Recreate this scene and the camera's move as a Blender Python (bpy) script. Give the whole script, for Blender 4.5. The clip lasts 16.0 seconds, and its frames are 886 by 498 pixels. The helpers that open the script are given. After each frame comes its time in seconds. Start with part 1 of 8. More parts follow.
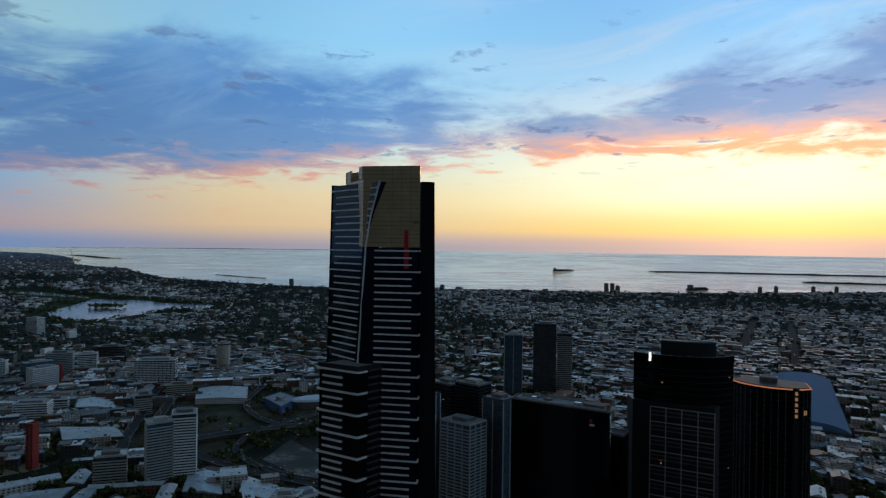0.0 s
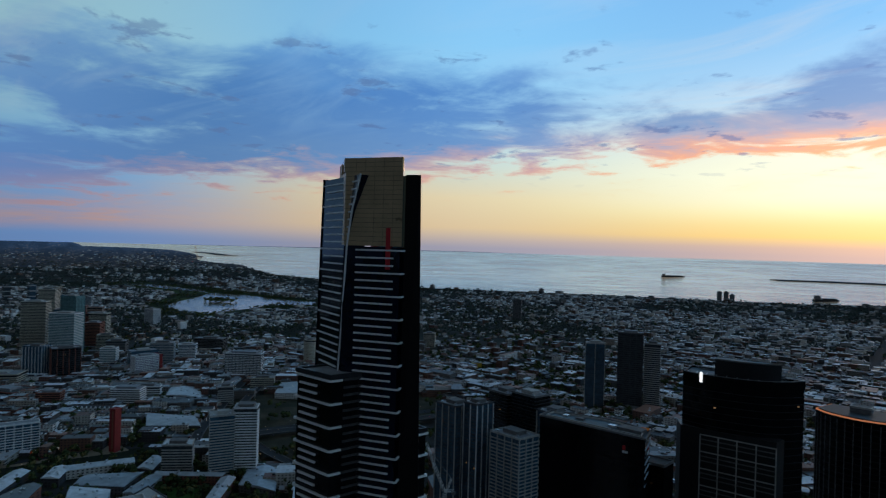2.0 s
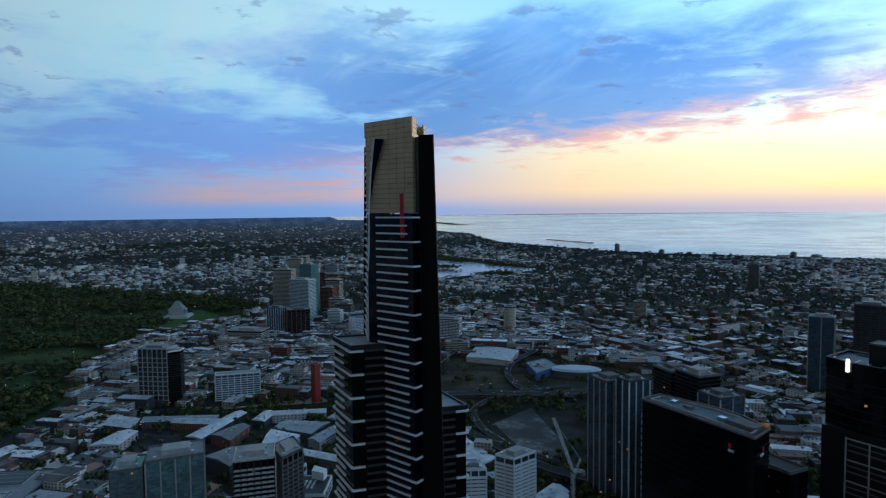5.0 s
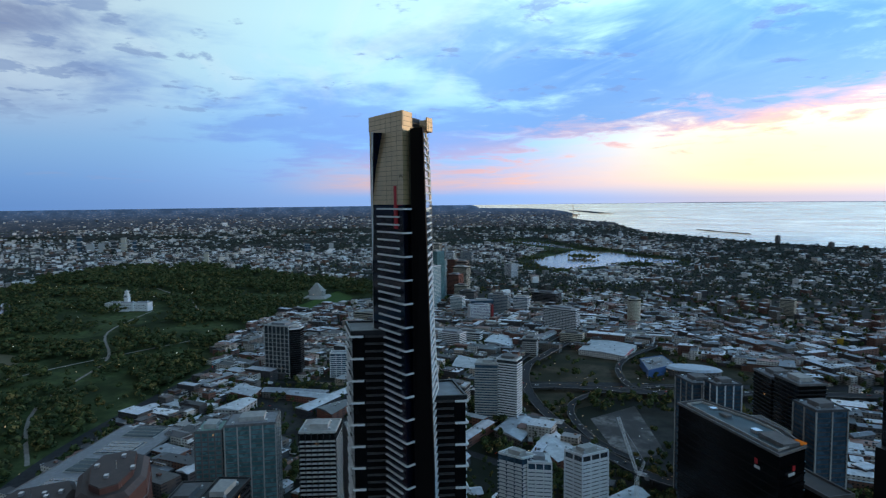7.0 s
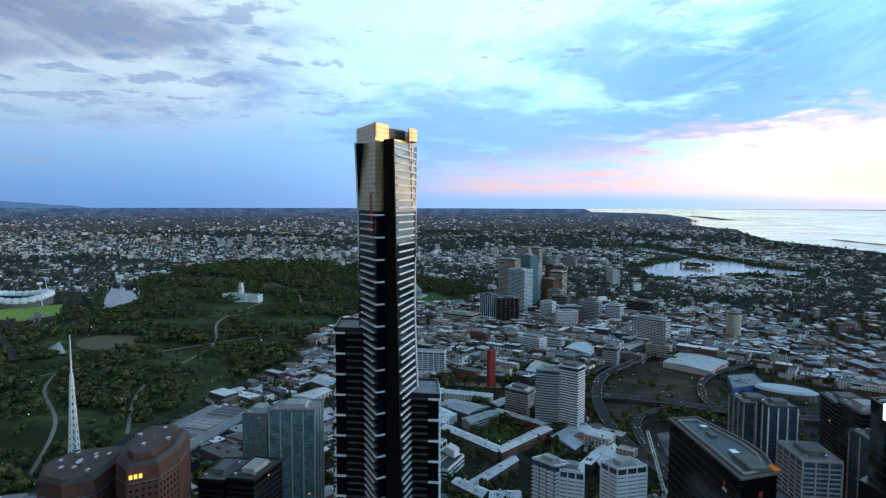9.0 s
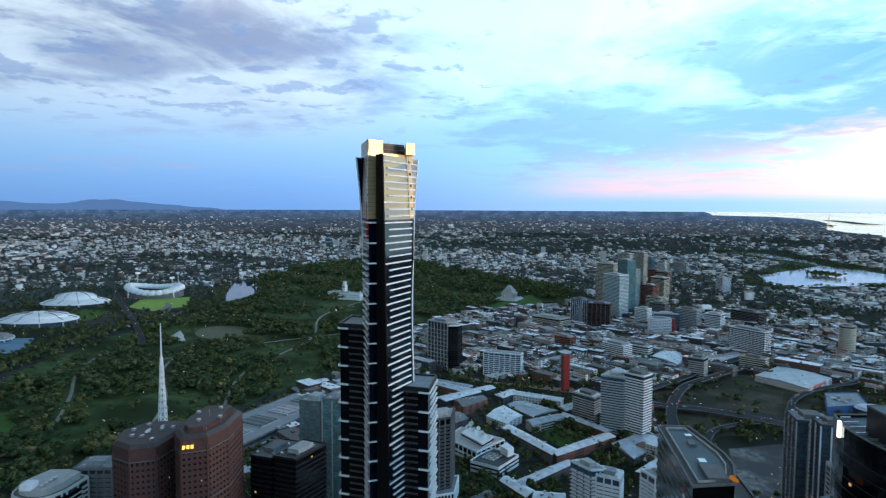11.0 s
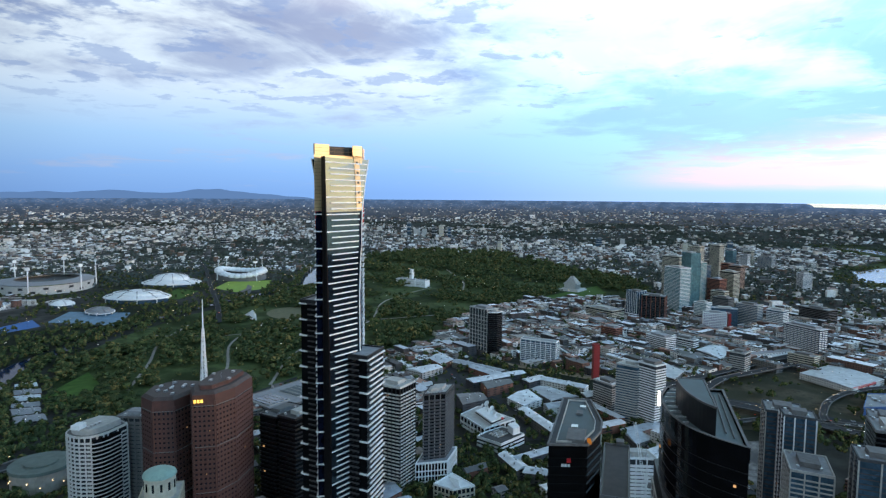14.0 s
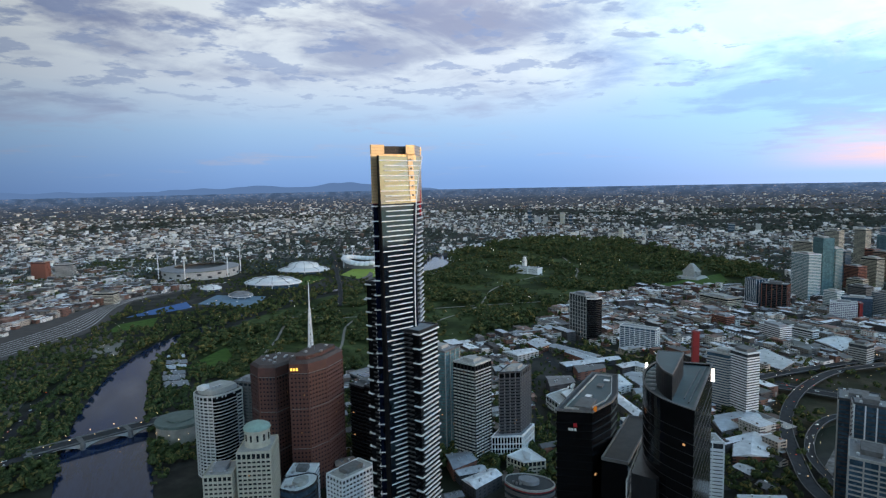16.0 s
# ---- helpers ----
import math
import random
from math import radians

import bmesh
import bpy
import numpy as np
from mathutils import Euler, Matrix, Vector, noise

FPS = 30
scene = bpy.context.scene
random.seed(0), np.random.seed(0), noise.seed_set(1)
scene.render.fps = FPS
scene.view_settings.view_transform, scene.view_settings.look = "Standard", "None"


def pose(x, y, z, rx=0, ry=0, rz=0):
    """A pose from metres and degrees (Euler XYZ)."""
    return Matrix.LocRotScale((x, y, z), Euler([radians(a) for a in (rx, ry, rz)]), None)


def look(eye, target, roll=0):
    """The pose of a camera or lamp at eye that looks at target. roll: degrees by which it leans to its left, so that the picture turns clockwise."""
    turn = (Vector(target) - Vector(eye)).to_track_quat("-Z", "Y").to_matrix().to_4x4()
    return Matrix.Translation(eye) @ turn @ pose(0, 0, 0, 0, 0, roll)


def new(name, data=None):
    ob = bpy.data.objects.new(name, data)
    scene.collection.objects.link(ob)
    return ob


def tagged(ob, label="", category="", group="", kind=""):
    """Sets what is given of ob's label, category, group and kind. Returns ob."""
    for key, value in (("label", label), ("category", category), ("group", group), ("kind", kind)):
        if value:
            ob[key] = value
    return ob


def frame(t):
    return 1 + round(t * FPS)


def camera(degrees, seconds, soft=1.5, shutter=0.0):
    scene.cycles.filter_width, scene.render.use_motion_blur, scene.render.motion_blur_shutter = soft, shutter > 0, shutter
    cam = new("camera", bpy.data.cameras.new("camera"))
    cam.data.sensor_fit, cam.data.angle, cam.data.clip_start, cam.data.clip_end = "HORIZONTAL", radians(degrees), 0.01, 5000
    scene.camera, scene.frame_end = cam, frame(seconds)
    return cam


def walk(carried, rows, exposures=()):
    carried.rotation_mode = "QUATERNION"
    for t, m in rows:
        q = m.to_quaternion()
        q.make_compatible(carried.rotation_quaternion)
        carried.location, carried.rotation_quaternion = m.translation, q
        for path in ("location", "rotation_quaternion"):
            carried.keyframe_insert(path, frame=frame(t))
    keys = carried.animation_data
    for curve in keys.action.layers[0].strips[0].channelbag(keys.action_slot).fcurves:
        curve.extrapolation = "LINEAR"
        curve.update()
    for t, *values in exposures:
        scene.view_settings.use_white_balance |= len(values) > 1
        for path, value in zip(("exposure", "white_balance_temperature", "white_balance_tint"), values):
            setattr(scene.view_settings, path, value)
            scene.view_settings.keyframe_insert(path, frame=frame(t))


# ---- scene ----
cam = camera(70.23, 16.0, soft=1.25, shutter=0.4)
PATH = [  # seconds, x, y, z, yaw, pitch, roll
    (0.0, 3.44, 1.76, 259.71, 31.03, -0.19, -0.71),
    (0.5, 10.59, 15.78, 259.69, 33.42, 0.33, -0.25),
    (1.0, 17.39, 29.54, 259.70, 35.55, 0.57, -1.35),
    (1.5, 24.11, 43.32, 259.82, 38.10, 0.64, -1.55),
    (2.0, 30.58, 56.93, 259.78, 40.95, -0.19, -1.58),
    (2.5, 37.07, 70.59, 259.72, 45.27, -0.71, -2.15),
    (3.0, 43.43, 83.96, 259.72, 49.13, -0.83, -1.35),
    (3.5, 50.01, 97.74, 259.63, 52.78, -1.19, -0.40),
    (4.0, 56.49, 111.54, 259.68, 55.99, -2.33, -0.60),
    (4.2, 59.11, 117.23, 259.74, 57.24, -2.75, -0.37),
    (6.3, 86.66, 178.31, 260.54, 71.30, -3.71, 0.69),
    (6.5, 89.16, 184.14, 260.63, 72.68, -3.92, 0.53),
    (7.0, 95.13, 198.69, 260.92, 76.01, -4.41, 0.60),
    (7.5, 100.86, 213.41, 261.30, 79.09, -4.83, 0.77),
    (8.0, 106.39, 228.09, 261.63, 81.63, -5.05, 0.87),
    (8.5, 111.73, 243.23, 262.10, 84.15, -4.99, 0.41),
    (8.7, 113.81, 249.30, 262.36, 85.28, -4.55, 0.20),
    (10.8, 134.90, 312.88, 265.99, 95.92, -4.54, -0.67),
    (11.0, 136.98, 319.01, 266.31, 97.50, -4.02, -0.25),
    (11.5, 142.34, 334.30, 266.96, 100.54, -3.81, -0.05),
    (12.0, 147.51, 349.55, 267.53, 102.90, -4.97, 0.43),
    (12.5, 152.28, 364.91, 268.02, 104.32, -5.28, -0.02),
    (13.0, 156.86, 380.69, 268.48, 104.96, -4.66, -0.62),
    (13.5, 161.28, 396.51, 268.96, 104.93, -4.72, -0.09),
    (14.0, 165.61, 412.43, 269.52, 106.11, -4.99, -0.43),
    (14.5, 170.02, 428.16, 270.02, 109.75, -5.36, 0.09),
    (15.0, 174.48, 443.96, 270.51, 113.20, -5.04, 0.58),
    (15.5, 178.87, 459.79, 270.99, 115.52, -5.52, 1.19),
    (16.0, 183.23, 475.62, 271.51, 117.85, -5.96, 1.17),
]
walk(cam, [(t, pose(x, y, z, 90 + pitch, roll, yaw)) for t, x, y, z, yaw, pitch, roll in PATH],
     exposures=[(0.0, -1.52, 6200, 6), (2.0, -1.58, 5850, 5), (3.5, -1.33, 5600, 5), (5.0, -0.92, 5850, 7), (7.0, -0.42, 6200, 8), (8.5, -0.12, 6350, 6), (11.0, 0.15, 6200, 5), (13.5, 0.31, 6650, 8), (14.6, 0.40, 6850, 9), (15.5, 0.40, 7000, 10), (16.0, 0.16, 7100, 12)])

# ---- light ----
SUN_YAW = 2.0  # the sunset's bearing, turned from +y towards -x
SUN_EL = 3.0
world = bpy.data.worlds.new("dusk_sky")
scene.world = world
world.use_nodes = True


class Graph:
    """Small helper to wire nodes."""

    def __init__(self, tree):
        self.tree = tree
        tree.nodes.clear()

    def node(self, kind, **props):
        n = self.tree.nodes.new(kind)
        for k, v in props.items():
            setattr(n, k, v)
        return n

    def put(self, socket, value):
        if isinstance(value, bpy.types.NodeSocket):
            self.tree.links.new(value, socket)
        else:
            socket.default_value = value

    def math(self, op, a, b=0.0, c=0.0, clamp=False):
        n = self.node("ShaderNodeMath", operation=op, use_clamp=clamp)
        for s, v in zip(n.inputs, (a, b, c)):
            self.put(s, v)
        return n.outputs[0]

    def vec(self, op, a, b=(0, 0, 0)):
        n = self.node("ShaderNodeVectorMath", operation=op)
        self.put(n.inputs[0], a)
        self.put(n.inputs[1], b)
        return n.outputs[0]

    def noise(self, v, scale, detail=4.0, rough=0.55, lac=2.0, out="Fac", warp=0.0):
        n = self.node("ShaderNodeTexNoise")
        self.put(n.inputs["Vector"], v)
        n.inputs["Scale"].default_value = scale
        n.inputs["Detail"].default_value = detail
        n.inputs["Roughness"].default_value = rough
        n.inputs["Lacunarity"].default_value = lac
        n.inputs["Distortion"].default_value = warp
        return n.outputs[out]

    def ramp(self, fac, stops, ease="LINEAR"):
        n = self.node("ShaderNodeValToRGB")
        n.color_ramp.interpolation = ease
        els = n.color_ramp.elements
        while len(els) < len(stops):
            els.new(0.5)
        for e, (p, c) in zip(els, stops):
            e.position = p
            e.color = (c, c, c, 1) if isinstance(c, (int, float)) else (*c, 1)
        self.put(n.inputs[0], fac)
        return n.outputs[0]

    def mix(self, fac, a, b, mode="MIX"):
        n = self.node("ShaderNodeMix", data_type="RGBA", blend_type=mode)
        self.put(n.inputs[0], fac)
        for s, v in ((n.inputs[6], a), (n.inputs[7], b)):
            self.put(s, v if isinstance(v, bpy.types.NodeSocket) else (*v, 1))
        return n.outputs[2]

    def remap(self, v, a, b, c=0.0, d=1.0, smooth=True):
        n = self.node("ShaderNodeMapRange", interpolation_type="SMOOTHSTEP" if smooth else "LINEAR")
        for s, x in zip(n.inputs, (v, a, b, c, d)):
            self.put(s, x)
        return n.outputs[0]


def srgb(r, g, b):
    """Linear colour from 0..255 display values."""
    return tuple((v / 255 / 12.92) if v / 255 < 0.04045 else ((v / 255 + 0.055) / 1.055) ** 2.4 for v in (r, g, b))


g = Graph(world.node_tree)
coord = g.node("ShaderNodeTexCoord").outputs["Generated"]
d = g.vec("NORMALIZE", coord)
sep = g.node("ShaderNodeSeparateXYZ")
g.put(sep.inputs[0], d)
dx, dy, dz = sep.outputs
el = g.math("MULTIPLY", g.math("ARCSINE", dz), 180 / math.pi)  # degrees above the horizon
yaw = g.math("MULTIPLY", g.math("ARCTAN2", g.math("MULTIPLY", dx, -1.0), dy), 180 / math.pi)  # degrees from +y towards -x
away = g.math("ABSOLUTE", g.math("SUBTRACT", yaw, SUN_YAW))
e01 = g.math("DIVIDE", el, 30.0)
# clear sky by height: at the sunset, beside it, and away from it
west = g.ramp(e01, [(0.0, srgb(186, 168, 168)), (0.022, srgb(200, 174, 162)), (0.05, srgb(248, 206, 132)), (0.12, srgb(255, 232, 166)),
                    (0.22, srgb(255, 248, 214)), (0.32, srgb(244, 238, 220)), (0.42, srgb(184, 214, 236)), (0.6, srgb(140, 192, 234)), (1.0, srgb(112, 168, 228))])
mid = g.ramp(e01, [(0.0, srgb(172, 166, 180)), (0.025, srgb(204, 184, 174)), (0.06, srgb(240, 208, 164)), (0.15, srgb(248, 224, 180)),
                   (0.27, srgb(214, 232, 226)), (0.38, srgb(180, 224, 248)), (0.6, srgb(158, 216, 254)), (1.0, srgb(138, 196, 250))])
side = g.ramp(e01, [(0.0, srgb(140, 174, 228)), (0.08, srgb(146, 188, 242)), (0.22, srgb(148, 204, 254)), (0.36, srgb(188, 236, 255)),
                    (0.52, srgb(202, 244, 253)), (0.7, srgb(194, 238, 252)), (1.0, srgb(160, 214, 250))])
east = g.ramp(e01, [(0.0, srgb(116, 160, 222)), (0.06, srgb(126, 172, 232)), (0.16, srgb(152, 194, 240)), (0.3, srgb(198, 218, 242)),
                    (0.45, srgb(214, 230, 246)), (0.62, srgb(216, 232, 247)), (1.0, srgb(200, 218, 240))])
clear = g.mix(g.remap(away, 12.0, 40.0), west, mid)
clear = g.mix(g.remap(away, 46.0, 72.0), clear, side)
clear = g.mix(g.remap(away, 84.0, 112.0), clear, east)
# cloud sheet seen in perspective
flat = g.math("ADD", g.math("MAXIMUM", dz, 0.0), 0.09)
comb = g.node("ShaderNodeCombineXYZ")
g.put(comb.inputs[0], g.math("DIVIDE", dx, flat))
g.put(comb.inputs[1], g.math("DIVIDE", dy, flat))
plane = comb.outputs[0]
big = g.noise(g.vec("ADD", plane, (3.1, 0.4, 0.0)), 0.50, 6.0, 0.55, warp=0.35)
fine = g.noise(g.vec("ADD", plane, (7.3, 2.1, 0.0)), 1.9, 7.0, 0.62, warp=0.4)
wisp = g.noise(g.vec("MULTIPLY", plane, (0.55, 1.5, 1.0)), 1.2, 7.0, 0.62, warp=1.0)
puff = g.noise(g.vec("ADD", plane, (1.3, 9.1, 0.0)), 3.4, 5.0, 0.6, warp=0.2)
cover = g.math("ADD", g.math("MULTIPLY", big, 0.66), g.math("MULTIPLY", fine, 0.34))
# heavy bank whose underside climbs towards the sunset, thinner away from it
foot = g.ramp(g.math("DIVIDE", away, 90.0), [(0.0, 0.27), (0.2, 0.26), (0.42, 0.215), (0.62, 0.15), (0.8, 0.11), (1.0, 0.10)])
rise = g.math("SUBTRACT", el, g.math("MULTIPLY", foot, 30.0))
rise = g.math("ADD", rise, g.math("MULTIPLY", g.math("SUBTRACT", fine, 0.5), 7.0))
bank = g.math("MULTIPLY", g.remap(rise, -1.5, 2.5), g.remap(el, 20.0, 12.0, 0.12, 1.0))
bank = g.math("MULTIPLY", bank, g.remap(away, 96.0, 62.0, 0.35, 1.0))
dens = g.math("MULTIPLY", g.remap(g.math("ADD", cover, g.math("MULTIPLY", bank, 0.17)), 0.53, 0.66), g.remap(rise, -2.5, 0.5))
under = g.math("DIVIDE", g.math("ADD", rise, 3.0), 18.0)
grey_w = g.ramp(under, [(0.0, srgb(255, 200, 130)), (0.14, srgb(255, 180, 108)), (0.22, srgb(255, 168, 128)), (0.30, srgb(180, 162, 182)), (0.40, srgb(116, 146, 192)), (0.75, srgb(100, 140, 196)), (1.0, srgb(124, 166, 216))])
grey_m = g.ramp(under, [(0.0, srgb(244, 190, 160)), (0.15, srgb(255, 172, 140)), (0.24, srgb(204, 166, 176)), (0.33, srgb(104, 148, 206)), (0.6, srgb(84, 136, 206)), (1.0, srgb(128, 184, 242))])
grey_s = g.ramp(under, [(0.0, srgb(150, 180, 232)), (0.25, srgb(132, 172, 240)), (0.6, srgb(134, 182, 248)), (1.0, srgb(160, 204, 248))])
grey_e = g.ramp(under, [(0.0, srgb(140, 168, 216)), (0.3, srgb(158, 184, 226)), (0.6, srgb(150, 168, 204)), (0.8, srgb(136, 150, 188)), (1.0, srgb(150, 164, 200))])
grey = g.mix(g.remap(away, 18.0, 40.0), grey_w, grey_m)
grey = g.mix(g.remap(away, 58.0, 80.0), grey, grey_s)
grey = g.mix(g.remap(away, 88.0, 112.0), grey, grey_e)
sky = g.mix(g.math("MULTIPLY", dens, 0.9), clear, grey)
# bright thin veil, and small ragged puffs
white = g.mix(g.remap(away, 10.0, 34.0), srgb(255, 226, 196), g.mix(g.remap(away, 60.0, 80.0), srgb(178, 216, 246), srgb(224, 242, 253)))
veil = g.math("MULTIPLY", g.remap(wisp, 0.46, 0.72), g.remap(el, 6.0, 13.0))
sky = g.mix(g.math("MULTIPLY", veil, g.remap(away, 50.0, 90.0, 0.25, 0.48)), sky, white)
bits = g.math("MULTIPLY", g.remap(g.math("ADD", puff, g.remap(away, 86.0, 112.0, 0.0, 0.07)), 0.59, 0.67), g.math("MULTIPLY", g.remap(el, 5.0, 9.0), g.remap(el, 24.0, 15.0)))
sky = g.mix(g.math("MULTIPLY", bits, 0.62), sky, g.mix(g.remap(away, 30.0, 90.0), srgb(90, 116, 168), srgb(132, 158, 206)))
# slate cloud low in the east
slate = g.math("MULTIPLY", g.math("MULTIPLY", g.remap(away, 112.0, 128.0), g.remap(el, 10.5, 14.0)), g.math("MULTIPLY", g.remap(el, 21.0, 16.5), g.remap(g.math("ADD", g.math("MULTIPLY", fine, 0.55), g.math("MULTIPLY", puff, 0.45)), 0.45, 0.56)))
sky = g.mix(g.math("MULTIPLY", slate, 0.6), sky, srgb(112, 134, 184))
# rosy patches high up away from the sun
rose = g.math("MULTIPLY", g.remap(big, 0.55, 0.66), g.math("MULTIPLY", g.remap(away, 70.0, 100.0), g.math("MULTIPLY", g.remap(el, 15.0, 19.0), g.remap(el, 27.0, 23.0))))
sky = g.mix(g.math("MULTIPLY", rose, 0.55), sky, srgb(255, 204, 198))
# afterglow round the sunken sun
glow = g.math("MULTIPLY", g.remap(away, 34.0, 4.0), g.math("MULTIPLY", g.remap(el, 2.2, 5.0), g.remap(rise, 0.5, -3.0)))
sky = g.mix(g.math("MULTIPLY", glow, 0.75), sky, srgb(255, 250, 220))
ptop = g.math("ADD", g.ramp(g.math("DIVIDE", away, 90.0), [(0.0, 7.5), (0.5, 7.0), (0.64, 5.0), (0.8, 4.4), (1.0, 4.0)]), g.math("MULTIPLY", g.math("SUBTRACT", fine, 0.5), 5.0))
peach = g.math("MULTIPLY", g.math("MULTIPLY", g.remap(away, 34.0, 48.0), g.remap(away, 91.0, 80.0)), g.math("MULTIPLY", g.remap(el, 0.2, 1.6), g.remap(g.math("SUBTRACT", el, ptop), 1.2, -4.5)))
sky = g.mix(g.math("MULTIPLY", peach, g.remap(away, 48.0, 72.0, 0.2, 0.58)), sky, g.mix(g.remap(away, 46.0, 74.0), srgb(255, 210, 168), srgb(255, 184, 132)))
# unseen sky overhead dimmed and warmed, added to lower the light on the ground
lidc = g.node("ShaderNodeCombineXYZ")
for k, low in enumerate((0.28, 0.235, 0.205)):
    g.put(lidc.inputs[k], g.remap(el, 27.0, 50.0, 1.0, low))
sky = g.mix(1.0, sky, lidc.outputs[0], "MULTIPLY")
nishita = g.node("ShaderNodeTexSky", sky_type="NISHITA", sun_disc=False)
nishita.sun_elevation = radians(SUN_EL)
nishita.sun_rotation = radians(-SUN_YAW)
sky = g.mix(0.94, g.mix(1.0, nishita.outputs[0], (0.10, 0.10, 0.10), "MULTIPLY"), sky)
# the western half of the sky is by far the brighter
# beyond 0.84 it is unseen, dimmed to darken walls facing that way
gain = g.ramp(g.math("DIVIDE", away, 180.0), [(0.0, 0.88), (0.10, 0.78), (0.20, 0.68), (0.30, 0.55), (0.40, 0.42), (0.56, 0.30), (0.74, 0.24), (0.84, 0.155), (0.90, 0.06), (1.0, 0.03)])
sky = g.mix(1.0, sky, gain, "MULTIPLY")
bg = g.node("ShaderNodeBackground")
g.put(bg.inputs[0], sky)
bg.inputs[1].default_value = 4.0
outw = g.node("ShaderNodeOutputWorld")
g.put(outw.inputs[0], bg.outputs[0])

sun = new("sun", bpy.data.lights.new("sun", "SUN"))
sun.data.energy, sun.data.angle, sun.data.color = 1.2, radians(12), (1.0, 0.70, 0.46)
sun_dir = Vector((-math.sin(radians(SUN_YAW)), math.cos(radians(SUN_YAW)), math.tan(radians(SUN_EL))))
sun.matrix_world = look((0, 0, 500), Vector((0, 0, 500)) - sun_dir)

# ---- materials ----
def surface(name, colour, rough=0.7, metal=0.0, grain=0.25, scale=0.4, coarse=0.03, bump=0.0, vary=0.0, second=None, spec=0.4):
    """A weathered surface: colour broken at two scales, varied from piece to piece."""
    m = bpy.data.materials.new(name)
    m.use_nodes = True
    q = Graph(m.node_tree)
    pos = q.node("ShaderNodeTexCoord").outputs["Object"]
    n1 = q.noise(pos, scale, 5.0, 0.6)
    n2 = q.noise(pos, coarse, 3.0, 0.5)
    dark = tuple(c * (1 - grain) for c in colour)
    lite = tuple(min(1.0, c * (1 + grain)) for c in colour)
    c = q.mix(q.remap(n1, 0.3, 0.7), dark, lite)
    if second:
        c = q.mix(q.remap(n2, 0.42, 0.6), c, second)
    else:
        c = q.mix(q.remap(n2, 0.35, 0.7, 0.0, 0.5), c, tuple(x * (1 - 0.8 * grain) for x in colour))
    if vary:
        rnd = q.node("ShaderNodeObjectInfo").outputs["Random"]
        isl = q.node("ShaderNodeNewGeometry").outputs["Random Per Island"]
        r = q.math("FRACT", q.math("ADD", rnd, isl))
        k = q.remap(r, 0.0, 1.0, 1 - vary, 1 + vary, smooth=False)
        comb = q.node("ShaderNodeCombineXYZ")
        for s in comb.inputs:
            q.put(s, k)
        c = q.mix(1.0, c, comb.outputs[0], "MULTIPLY")
    b = q.node("ShaderNodeBsdfPrincipled")
    q.put(b.inputs["Base Color"], c)
    b.inputs["Metallic"].default_value = metal
    b.inputs["Specular IOR Level"].default_value = spec
    q.put(b.inputs["Roughness"], q.remap(n1, 0.2, 0.8, max(0.02, rough - 0.1), min(1.0, rough + 0.1), smooth=False))
    if bump:
        bn = q.node("ShaderNodeBump")
        bn.inputs["Strength"].default_value = bump
        bn.inputs["Distance"].default_value = 0.2
        q.put(bn.inputs["Height"], n1)
        q.put(b.inputs["Normal"], bn.outputs[0])
    o = q.node("ShaderNodeOutputMaterial")
    q.put(o.inputs[0], b.outputs[0])
    return m


def palette(name, stops, rough=0.7, scale=0.5, vary=0.25, metal=0.0, spec=0.4, panes=False, patch=0.0):
    """A surface whose pieces each take one of several colours."""
    m = bpy.data.materials.new(name)
    m.use_nodes = True
    q = Graph(m.node_tree)
    pos = q.node("ShaderNodeTexCoord").outputs["Object"]
    rnd = q.node("ShaderNodeObjectInfo").outputs["Random"]
    isl = q.node("ShaderNodeNewGeometry").outputs["Random Per Island"]
    r = q.math("FRACT", q.math("ADD", rnd, isl))
    if patch:  # neighbouring clumps keep together
        r = q.math("FRACT", q.math("ADD", q.math("ADD", rnd, q.math("MULTIPLY", isl, 0.22)), q.math("MULTIPLY", q.noise(pos, patch, 1.0), 5.0)))
    c = q.ramp(r, [(i / len(stops), s) for i, s in enumerate(stops)], "CONSTANT")
    n1 = q.noise(pos, scale, 5.0, 0.6)
    k = q.remap(n1, 0.25, 0.75, 1 - vary, 1 + vary)
    comb = q.node("ShaderNodeCombineXYZ")
    for s in comb.inputs:
        q.put(s, k)
    c = q.mix(1.0, c, comb.outputs[0], "MULTIPLY")
    if panes:  # rows of small dark windows on far walls
        xyz = q.node("ShaderNodeSeparateXYZ")
        q.put(xyz.inputs[0], pos)
        along_ = q.math("ADD", q.math("MULTIPLY", xyz.outputs[0], 0.8), q.math("MULTIPLY", xyz.outputs[1], 0.6))
        wide = q.math("LESS_THAN", q.math("FRACT", q.math("DIVIDE", along_, 3.7)), 0.45)
        tall = q.math("LESS_THAN", q.math("ABSOLUTE", q.math("SUBTRACT", q.math("FRACT", q.math("DIVIDE", xyz.outputs[2], 3.1)), 0.55)), 0.22)
        c = q.mix(q.math("MULTIPLY", wide, tall), c, (0.02, 0.022, 0.026))
    b = q.node("ShaderNodeBsdfPrincipled")
    q.put(b.inputs["Base Color"], c)
    b.inputs["Roughness"].default_value = rough
    b.inputs["Metallic"].default_value = metal
    b.inputs["Specular IOR Level"].default_value = spec
    o = q.node("ShaderNodeOutputMaterial")
    q.put(o.inputs[0], b.outputs[0])
    return m


